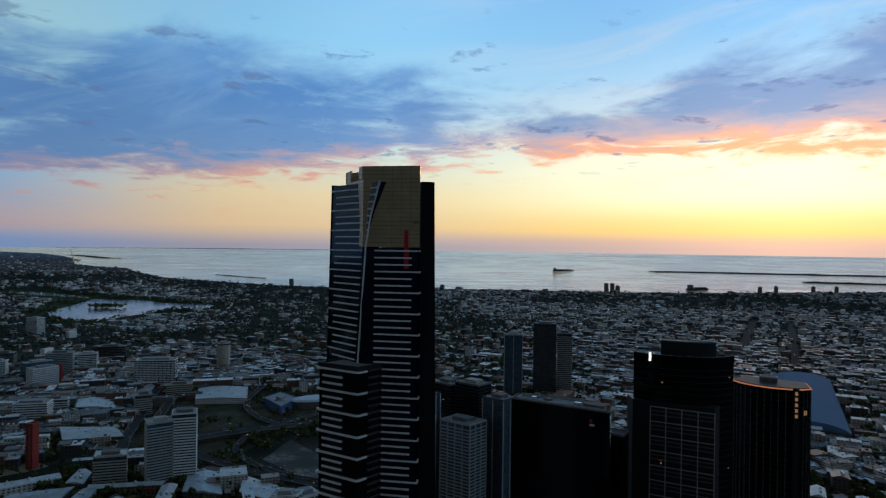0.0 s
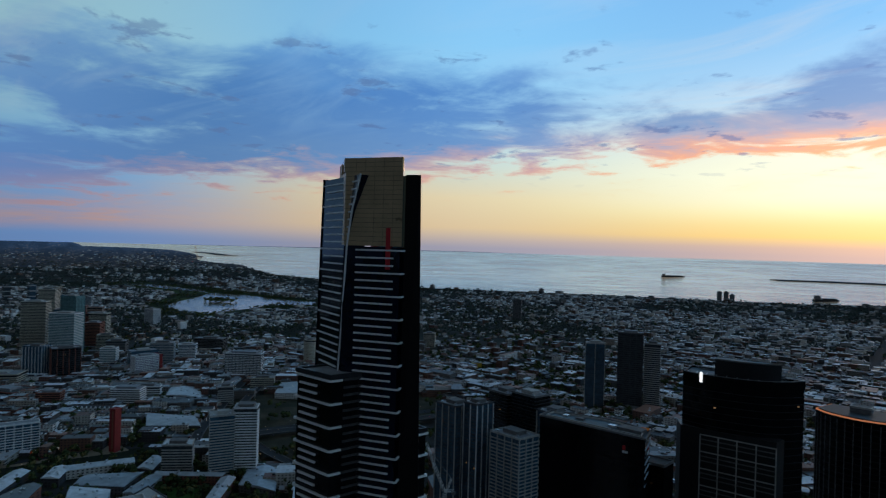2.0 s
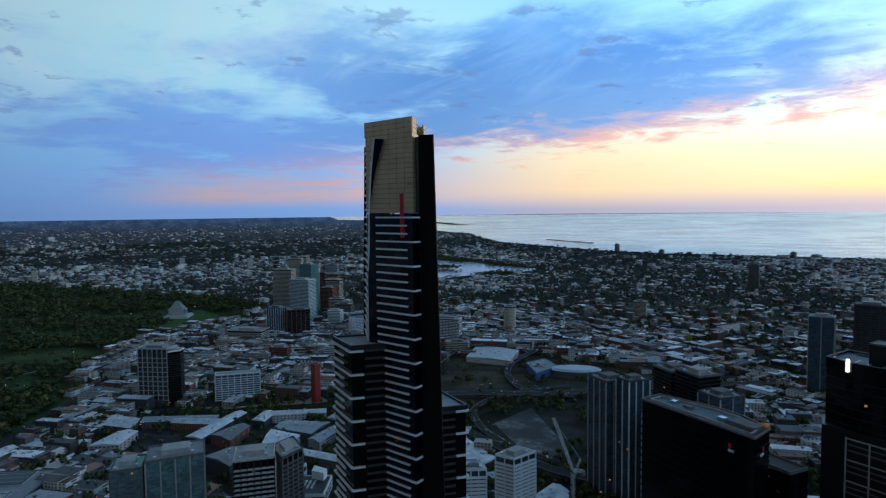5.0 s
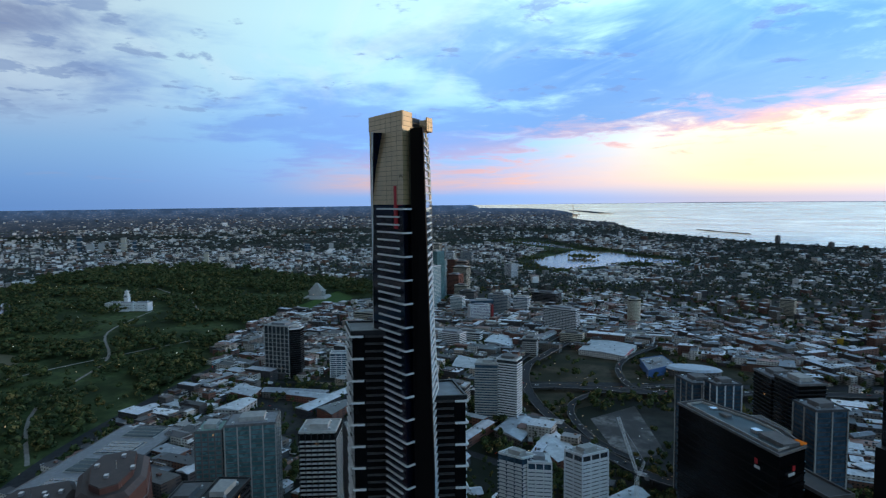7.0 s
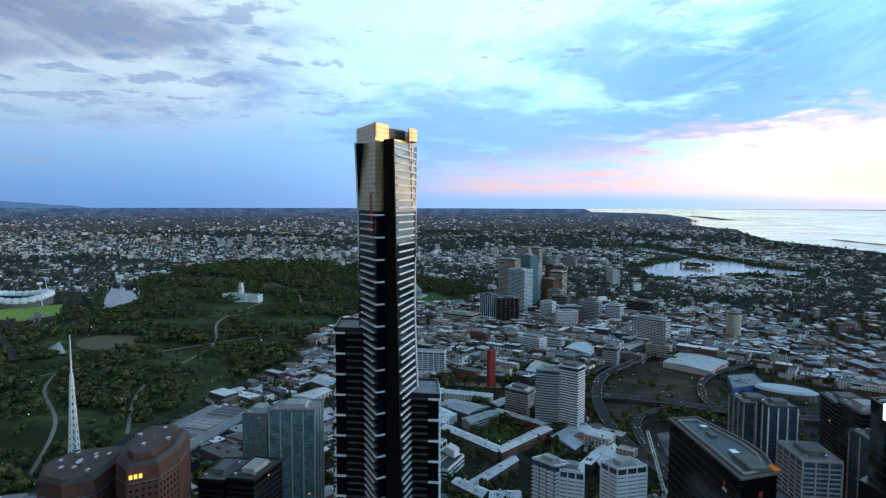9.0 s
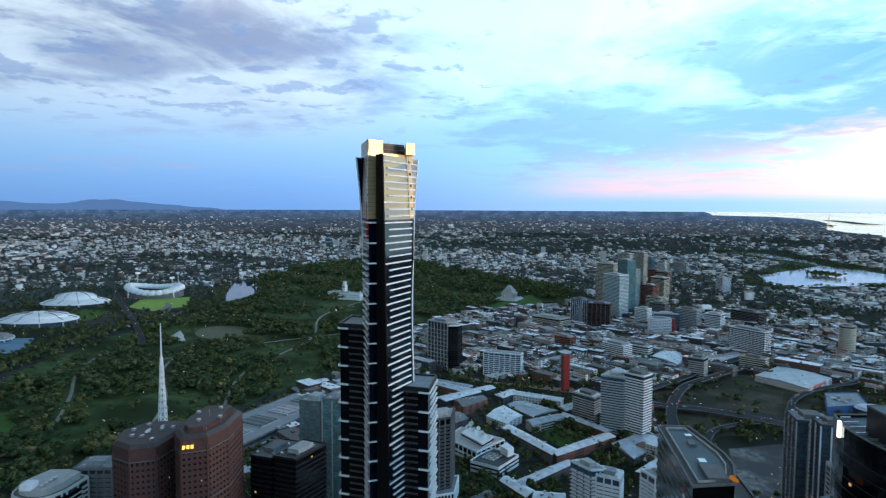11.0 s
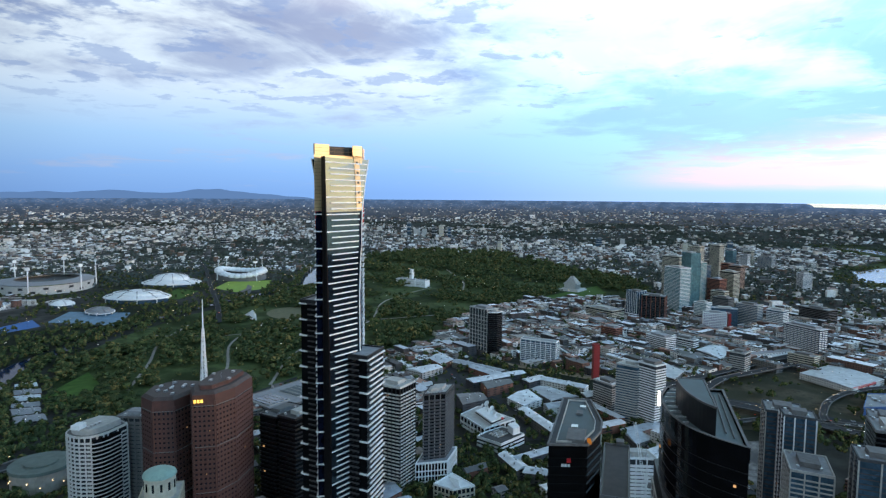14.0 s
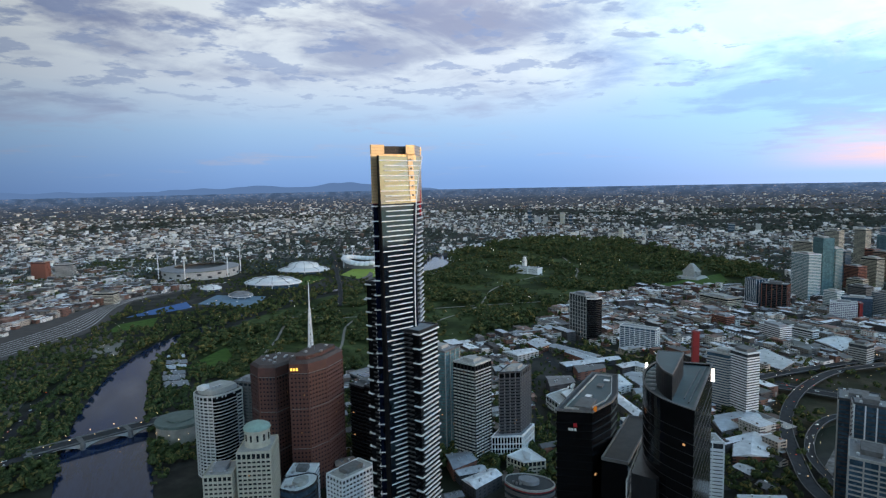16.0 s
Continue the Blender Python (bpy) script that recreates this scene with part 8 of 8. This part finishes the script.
def lake_spots(count):
    out = []
    x0, x1, y0, y1 = bounds(LAKEPARK)
    while len(out) < count:
        x, y = rng.uniform(x0, x1), rng.uniform(y0, y1)
        if inside((x, y), LAKEPARK) and not inside((x, y), LAKE) and not (-3700 < x < -2880 and 1500 < y < 1700) and noise.noise((x / 160, y / 160, 5.0)) < 0.1:
            r = rng.uniform(5, 11)
            out.append((x, y, r, r * 1.2))
    return out


sheet("park_lakeside", LAKEPARK, GRASS, 0.7, "parkland round the lake", "park")
wood("lake_trees", lake_spots(900), TINY, "dark trees round the lake")
wood("islet_trees", [(-2435 + 34 * rng.gauss(0, 1), 1460 + 26 * rng.gauss(0, 1), rng.uniform(10, 16), 15) for _ in range(80)], TINY, "dark wooded islet in the lake")
bank_side = []
for i, (a_, b_) in enumerate(zip(RL, RR)):
    if i < 6:
        continue
    w_ = (Vector(b_) - Vector(a_)).normalized()
    along_ = Vector((-w_.y, w_.x))
    for p_, out_ in ((Vector(a_), -1), (Vector(b_), 1)):
        for _ in range(5 if i < 26 else 16):
            q_ = p_ + w_ * out_ * rng.uniform(2.5, 13) + along_ * rng.uniform(-22, 22)
            if not inside(tuple(q_), RIVER_POLY) and off_roads(q_.x, q_.y, 1) and clear_of(q_.x, q_.y, 2):
                bank_side.append((q_.x, q_.y, rng.uniform(3.5, 6.5), rng.uniform(6, 9) if i < 26 else rng.uniform(10, 16)))
wood("river_trees", bank_side, SMALL, "trees along the river banks")

bank = []
while len(bank) < 700:
    x, y = rng.uniform(-900, -120), rng.uniform(-640, -110)
    if (inside((x, y), LOTS[-1]) or inside((x, y), LOTS[9]) or inside((x, y), RIVERSIDE) and y > -640) and not inside((x, y), RIVER_POLY) and clear_of(x, y, 3) and off_roads(x, y, 2) and not any(inside((x, y), l) for l in LOTS[3:6]) and noise.noise((x / 60, y / 60, 2.2)) > -0.04 and not (-560 < x < -425 and -595 < y < -478):
        bank.append((x, y, rng.uniform(3.5, 7.0), rng.uniform(6, 10)))
garden = []
while len(garden) < 420:
    x, y = rng.uniform(-840, -400), rng.uniform(90, 455)
    if inside((x, y), LOTS[10]) and clear_of(x, y, 2.5) and off_roads(x, y, 1) and not inside((x, y), [(-580, 288), (-505, 316), (-515, 342), (-581, 301)]):
        garden.append((x, y, rng.uniform(2.2, 5.0), rng.uniform(4.5, 8.5)))
clump = [(-380, 268), (-420, 256), (-470, 246), (-486, 256), (-466, 262), (-462, 300), (-430, 296), (-424, 322), (-396, 316), (-376, 296)]
tries = 0
while len(garden) < 520 and tries < 6000:
    tries += 1
    x, y = rng.uniform(-490, -370), rng.uniform(245, 325)
    if inside((x, y), clump) and clear_of(x, y, 3.0):
        garden.append((x, y, rng.uniform(3.0, 6.5), rng.uniform(6.5, 12.0)))
wood("garden_trees", garden, SMALL, "small trees between halls and terraces")
wood("bank_trees", bank, SMALL, "dark trees of the far river bank")
grove = []
while len(grove) < 900:
    x, y = rng.uniform(-1450, -560), rng.uniform(-1850, -1000)
    if (inside((x, y), [(-1324, -1848), (-1436, -1706), (-1300, -1300), (-984, -1290), (-984, -1400)]) or inside((x, y), [(-840, -1566), (-990, -1597), (-962, -1447), (-600, -1010), (-552, -1040)])) and noise.noise((x / 90, y / 90, 6.2)) < 0.25:
        grove.append((x, y, rng.uniform(5, 9), rng.uniform(8, 12)))
precinct = []
while len(precinct) < 620:
    x, y = rng.uniform(-1800, -760), rng.uniform(-1290, -480)
    if inside((x, y), SPORT) and clear_of(x, y, 5) and off_roads(x, y, 3) and not any(inside((x, y), l) for l in LOTS[3:7]) and noise.noise((x / 70, y / 70, 4.4)) > -0.05 and not inside((x, y), RIVER_POLY):
        precinct.append((x, y, rng.uniform(4, 8), rng.uniform(7, 12)))
wood("precinct_trees", precinct, SMALL, "trees between the sports arenas")
wood("grove_trees", grove, TINY, "dark groves beside the stadium")

# the nearest park trees, one by one
KINDS = []
for k in range(7):
    v, f = crown_shape(200 + k, 6, 150, 0.13)
    me = bpy.data.meshes.new("crown")
    me.from_pydata([tuple(p) for p in v.tolist()], [], f)
    me.materials.append(LEAF)
    bm = bmesh.new()
    tube(bm, (0, 0, 0), (0.04, 0.02, 0.55), 0.07, 0.045, 6)
    for j in range(4):
        a = j * 1.6 + k
        tube(bm, (0.03, 0.02, 0.45), (0.42 * math.cos(a), 0.42 * math.sin(a), 0.95), 0.035, 0.015, 5)
    KINDS.append((me, mesh_of("trunk", bm, BARK)))
for i, (x, y, r, h) in enumerate(NEAR_TREES):
    crown, trunk = KINDS[i % 7]
    t = thing("tree", (x, y, 0.2), "broad dark green park tree", "tree", "park trees", turn=rng.uniform(0, 360))
    t.scale = (r, r, h * 0.62)
    shared("crown", crown, t)
    shared("trunk", trunk, t)


# low-rise blocks that fill the nearer streets
def near_blocks(count):
    made, tries = 0, 0
    while made < count and tries < 9000:
        tries += 1
        yaw = radians(rng.uniform(-6, 150))
        dist = 1 / rng.uniform(1 / 1150, 1 / 330)
        x, y = MID[0] - math.sin(yaw) * dist, MID[1] + math.cos(yaw) * dist
        th = 50 if y < 700 else 3
        w, d2, h = rng.uniform(10, 30), rng.uniform(9, 17), rng.choice((5, 6, 7, 8, 9, 10, 13, 17))
        if math.hypot(x + 180, y - 249) < 40 or y < 60 and x > -330 and not (x < -150):
            continue
        if inside((x, y), PARK) or inside((x, y), RIVER_POLY) or inside((x, y), RIVERSIDE) or by_river(x, y) or any(inside((x, y), l) for l in LOTS) or not clear_of(x, y, 14) or not off_roads(x, y, 11):
            continue
        poly = rect(x, y, w, d2, th + rng.choice((0, 90)) + rng.gauss(0, 2))
        if any(inside(p, PARK) or inside(p, RIVER_POLY) for p in poly):
            continue
        shed(poly, h, rng.choice(("low city block with a grey metal roof", "flat-roofed low workshop with vents", "two-storey terrace with a pale roof")), rise=rng.choice((0.7, 1.8, 2.6)), vents=rng.randrange(3))
        BOXES.append((poly, bounds(poly)))
        made += 1


near_blocks(330)


# lamps in the streets, and the lights of cars
def lights(name, count, mat, label, size, red=False):
    V, Fc = [], []
    made = 0
    while made < count:
        if rng.random() < 0.65 and ROADS:
            line, wide = ROADS[rng.randrange(len(ROADS))]
            p = line[rng.randrange(len(line))]
            x, y = p[0] + rng.uniform(-0.4, 0.4) * wide, p[1] + rng.uniform(-0.4, 0.4) * wide
            z = 9.5 if not red else 8.8
        else:
            yaw = radians(rng.uniform(0, 150))
            dist = 1 / rng.uniform(1 / 9000, 1 / 500)
            x, y, z = MID[0] - math.sin(yaw) * dist, MID[1] + math.cos(yaw) * dist, 9.0
        if in_sea(x, y) or inside((x, y), LAKE) or inside((x, y), RIVER_POLY):
            continue
        dist = math.hypot(x - MID[0], y - MID[1])
        s = size * max(1.0, dist / 1500)
        (px, py, pz), k = far(x, y, z)
        b = len(V)
        V += [(px + dx_ * s * k, py + dy_ * s * k, pz + dz_ * s * k) for dx_, dy_, dz_ in ((1, 0, 0), (-1, 0, 0), (0, 1, 0), (0, -1, 0), (0, 0, 1), (0, 0, -1))]
        Fc += [[b + i for i in f] for f in ((0, 2, 4), (2, 1, 4), (1, 3, 4), (3, 0, 4), (2, 0, 5), (1, 2, 5), (3, 1, 5), (0, 3, 5))]
        made += 1
    me = bpy.data.meshes.new(name)
    me.from_pydata(V, [], Fc)
    me.materials.append(mat)
    tagged(new(name, me), label, "lamps", kind="stuff")


lights("street_lamps", 260, LAMP_WARM, "small warm street lamps", 0.30)
lights("white_lamps", 200, LAMP_WHITE, "small white lamps and headlights", 0.27)
lights("tail_lights", 70, LAMP_RED, "red tail lights and signals", 0.28, True)

# lamps along park walks and between the arenas
def ground_lamps(name, region, count, mat, label, size, high):
    V, Fc = [], []
    x0, x1, y0, y1 = bounds(region)
    made = 0
    while made < count:
        x, y = rng.uniform(x0, x1), rng.uniform(y0, y1)
        if not inside((x, y), region) or inside((x, y), RIVER_POLY):
            continue
        b = len(V)
        s_ = size * rng.uniform(0.7, 1.4)
        V += [(x + i * s_, y + j * s_, high + k * s_) for i, j, k in ((1, 0, 0), (-1, 0, 0), (0, 1, 0), (0, -1, 0), (0, 0, 1), (0, 0, -1))]
        V += [(x - 0.08, y, 0.0), (x + 0.08, y, 0.0), (x + 0.08, y, high), (x - 0.08, y, high)]
        Fc += [[b + i for i in f] for f in ((0, 2, 4), (2, 1, 4), (1, 3, 4), (3, 0, 4), (2, 0, 5), (1, 2, 5), (3, 1, 5), (0, 3, 5), (6, 7, 8, 9))]
        made += 1
    me = bpy.data.meshes.new(name)
    me.from_pydata(V, [], Fc)
    me.materials.append(mat)
    me.materials.append(DARKPANEL)
    me.polygons.foreach_set("material_index", [1 if len(f) == 4 else 0 for f in Fc])
    tagged(new(name, me), label, "lamps", kind="stuff")


ground_lamps("park_lamps", PARK, 150, LAMP_WHITE, "small white lamps along the park walks", 0.34, 13.0)
ground_lamps("park_lamps_warm", PARK, 70, LAMP_WARM, "small warm lamps among the park trees", 0.36, 13.0)
ground_lamps("precinct_lamps", SPORT, 150, LAMP_WARM, "warm lamps of the sports grounds", 0.5, 12.0)
ground_lamps("bank_lamps", RIVERSIDE, 60, LAMP_WHITE, "lamps of the riverside car parks", 0.34, 8.0)
ground_lamps("interchange_lamps", LOTS[8], 60, LAMP_WARM, "lamps of the freeway ramps", 0.3, 11.0)

# cars on the roads
CAR = [surface(n, c, 0.35, 0.0, 0.05) for n, c in (("white_car_paint", (0.75, 0.75, 0.74)), ("silver_car_paint", (0.42, 0.43, 0.45)), ("dark_car_paint", (0.03, 0.03, 0.035)), ("red_car_paint", (0.35, 0.02, 0.02)))]


def car_meshes(mat):
    prof = [(-2.2, 0.35), (2.2, 0.35), (2.25, 0.8), (1.2, 0.95), (-2.0, 1.0), (-2.25, 0.8)]
    cab = [(-1.9, 0.95), (1.1, 0.92), (0.5, 1.45), (-1.2, 1.47)]
    out = []
    for name, p, hw, m in (("body", prof, 0.9, mat), ("cabin", cab, 0.78, WINDOW_DK)):
        bm = bmesh.new()
        a = [bm.verts.new((x, -hw, z)) for x, z in p]
        b = [bm.verts.new((x, hw, z)) for x, z in p]
        bm.faces.new(a)
        bm.faces.new(b[::-1])
        for i in range(len(p)):
            j = (i + 1) % len(p)
            bm.faces.new((a[j], a[i], b[i], b[j]))
        out.append((name, mesh_of(name, bm, m)))
    bm = bmesh.new()
    tube(bm, (0, -0.1, 0), (0, 0.1, 0), 0.33, 0.33, 10)
    return out, mesh_of("wheel", bm, DARKPANEL)


CARS = [(m.name.split("_")[0], *car_meshes(m)) for m in CAR]
made = 0
while made < 110:
    line, wide = ROADS[rng.randrange(len(ROADS) - 1)]
    i = rng.randrange(len(line) - 1)
    p, q = Vector(line[i]), Vector(line[i + 1])
    if p.length > 1150 or (q - p).length < 0.1:
        continue
    u = (q - p).normalized()
    side = rng.choice((-1, 1))
    at = p.lerp(q, rng.random()) + Vector((-u.y, u.x)) * side * wide * rng.uniform(0.12, 0.34)
    made += 1
    tone, meshes, wheel = CARS[rng.choice((0, 0, 0, 1, 1, 2, 2, 3))]
    z = ROAD_Z[id(line)] + 0.02 if id(line) in ROAD_Z else 0.5
    t = thing("car", (at.x, at.y, z), tone + " car driving on the road", "car", "cars on the roads", turn=math.degrees(math.atan2(u.y, u.x)) + (180 if side > 0 else 0))
    for name, me in meshes:
        shared(name, me, t)
    for x, y in ((-1.35, 0.82), (1.35, 0.82), (-1.35, -0.82), (1.35, -0.82)):
        shared("wheel", wheel, t).location = (x, y, 0.33)


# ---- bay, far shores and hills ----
# no light of their own: haze over hills and shore painted as emission
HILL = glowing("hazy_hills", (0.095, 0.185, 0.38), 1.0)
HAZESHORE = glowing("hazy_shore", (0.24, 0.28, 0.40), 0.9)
FARLAND = surface("far_shore", (0.05, 0.055, 0.065), 1.0, 0.0, 0.2, 0.003, 0.0008)


def ridge(name, yaw0, yaw1, dist, height, mat, label, seed, rough=1.0):
    """A far ridge along the rim, rising and falling."""
    bm = bmesh.new()
    n = 90
    prev = None
    for i in range(n + 1):
        yw = radians(yaw0 + (yaw1 - yaw0) * i / n)
        k = i / n
        env = math.sin(math.pi * k) ** 0.6
        hh = height * env * (0.65 + 0.5 * rough * noise.noise((k * 5.0, seed, 0)) + 0.18 * rough * noise.noise((k * 17.0, seed, 3)))
        x, y = MID[0] - math.sin(yw) * dist, MID[1] + math.cos(yw) * dist
        zb = 222.0
        row = [bm.verts.new((x, y, zb)), bm.verts.new((x, y, zb + max(0.5, hh))), bm.verts.new((x * 1.012, y * 1.012, zb + max(0.3, hh * 0.8)))]
        if prev:
            bm.faces.new((prev[0], row[0], row[1], prev[1]))
            bm.faces.new((prev[1], row[1], row[2], prev[2]))
        prev = row
    tagged(part(name, bm, mat), label, "hills", kind="structure")


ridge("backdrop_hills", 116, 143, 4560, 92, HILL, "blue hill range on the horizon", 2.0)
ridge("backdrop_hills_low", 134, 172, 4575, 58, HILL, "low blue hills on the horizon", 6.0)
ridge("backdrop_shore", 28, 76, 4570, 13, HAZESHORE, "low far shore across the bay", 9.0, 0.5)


def pier(name, pts, wide, h, label):
    bm = bmesh.new()
    rows = []
    line = spline(pts, 8)
    for i, p in enumerate(line):
        a, b = Vector(line[max(0, i - 1)]), Vector(line[min(len(line) - 1, i + 1)])
        u = (b - a).normalized()
        nn = Vector((-u.y, u.x))
        hh = h * (0.7 + 0.6 * abs(noise.noise((i * 0.7, h, 0))))
        rows.append([bm.verts.new(far(*(Vector(p) + nn * s * wide / 2), z)[0]) for s, z in ((1, 1.5), (0.6, 2 + hh), (-0.6, 2 + hh), (-1, 1.5))])
    for a, b in zip(rows, rows[1:]):
        for i in range(3):
            bm.faces.new((a[i], a[i + 1], b[i + 1], b[i]))
    tagged(part(name, bm, FARLAND), label, "pier", kind="structure")


pier("breakwater", [(-4344, 3400), (-3990, 3330), (-3636, 3310)], 30, 8, "long dark breakwater in the bay")
pier("headland", [(-1720, 7150), (-1300, 7350), (-400, 7560), (600, 7850), (1500, 8300)], 420, 12, "dark far headland in the bay")
pier("cape", [(-12756, 6290), (-11425, 5960), (-10389, 5642), (-9900, 5560)], 330, 9, "low dark cape across a small bay")
pier("dock", [(-165, 5760), (400, 5880), (1100, 6000)], 160, 14, "dark dock reaching into the bay")


def ship(x, y, length, label):
    (px, py, pz), k = far(x, y, 2.0)
    t = thing("ship", (px, py, pz), label, "ship", turn=42)
    t.scale = (k, k, k)
    L = length
    part("hull", prism(bmesh.new(), [(-L / 2, -14), (L * 0.4, -14), (L / 2, 0), (L * 0.4, 14), (-L / 2, 14)], -1, 14), DARKPANEL, t)
    part("bridge_house", box(bmesh.new(), -L / 2 + 8, -L / 2 + 34, -13, 13, 14, 36, 0.5), CONCRETE_DK, t)
    part("cargo", box(bmesh.new(), -L / 2 + 50, L * 0.36, -11, 11, 14, 20, 0.5), DARKPANEL, t)


ship(-2566, 6620, 250, "dark cargo ship lying in the bay")
ship(-690, 4230, 150, "pale ferry at its pier")
for k, (x, y, h) in enumerate(((-1105, 3680, 54), (-1075, 3700, 54), (-1045, 3705, 40), (-2859, 2850, 46), (-1960, 3210, 30), (-330, 4180, 40), (-250, 4250, 44), (-60, 4400, 44), (60, 4500, 44), (-2500, 2850, 30))):
    (px, py, pz), s = far(x, y, 0)
    t = thing("apartment_tower", (px, py, pz), "far grey apartment tower on the shore", "building", "shore towers")
    t.scale = (s, s, s)
    part("body", box(bmesh.new(), -11, 11, -9, 9, 0, h), CONCRETE_DK, t)
    part("roof", box(bmesh.new(), -5, 5, -4, 4, h, h + 4), CONCRETE_DK, t)
for k, (x, y, h, w) in enumerate(((-3715, -908, 88, 26), (-3640, -780, 50, 30), (-3598, -658, 78, 30), (-3660, -720, 60, 34), (-3580, -600, 66, 24), (-3700, -850, 44, 40), (-2600, -119, 62, 22), (-2560, -1500, 40, 40), (-3300, 300, 40, 40), (-3250, 420, 44, 30), (-3000, 700, 46, 30), (-2900, 800, 60, 30), (-2800, 860, 70, 30), (-2650, 900, 56, 30))):
    (px, py, pz), s = far(x, y, 0)
    t = thing("office_tower", (px, py, pz), "hazy far tower of a suburban centre", "building", "suburban centre towers")
    t.scale = (s, s, s)
    part("body", box(bmesh.new(), -w / 2, w / 2, -w / 2.6, w / 2.6, 0, h), (GLASS_SKY, CONCRETE, CREAM, GLASS_GREY)[k % 4], t)
    for j in range(3):
        part("floor_band", ring(bmesh.new(), rect(0, 0, w, w / 1.3), h * (0.3 + 0.3 * j), h * (0.36 + 0.3 * j), 0.6, 0.3), CONCRETE, t)
    part("roof", box(bmesh.new(), -w / 5, w / 5, -w / 6, w / 6, h, h + 4), CONCRETE_DK, t)
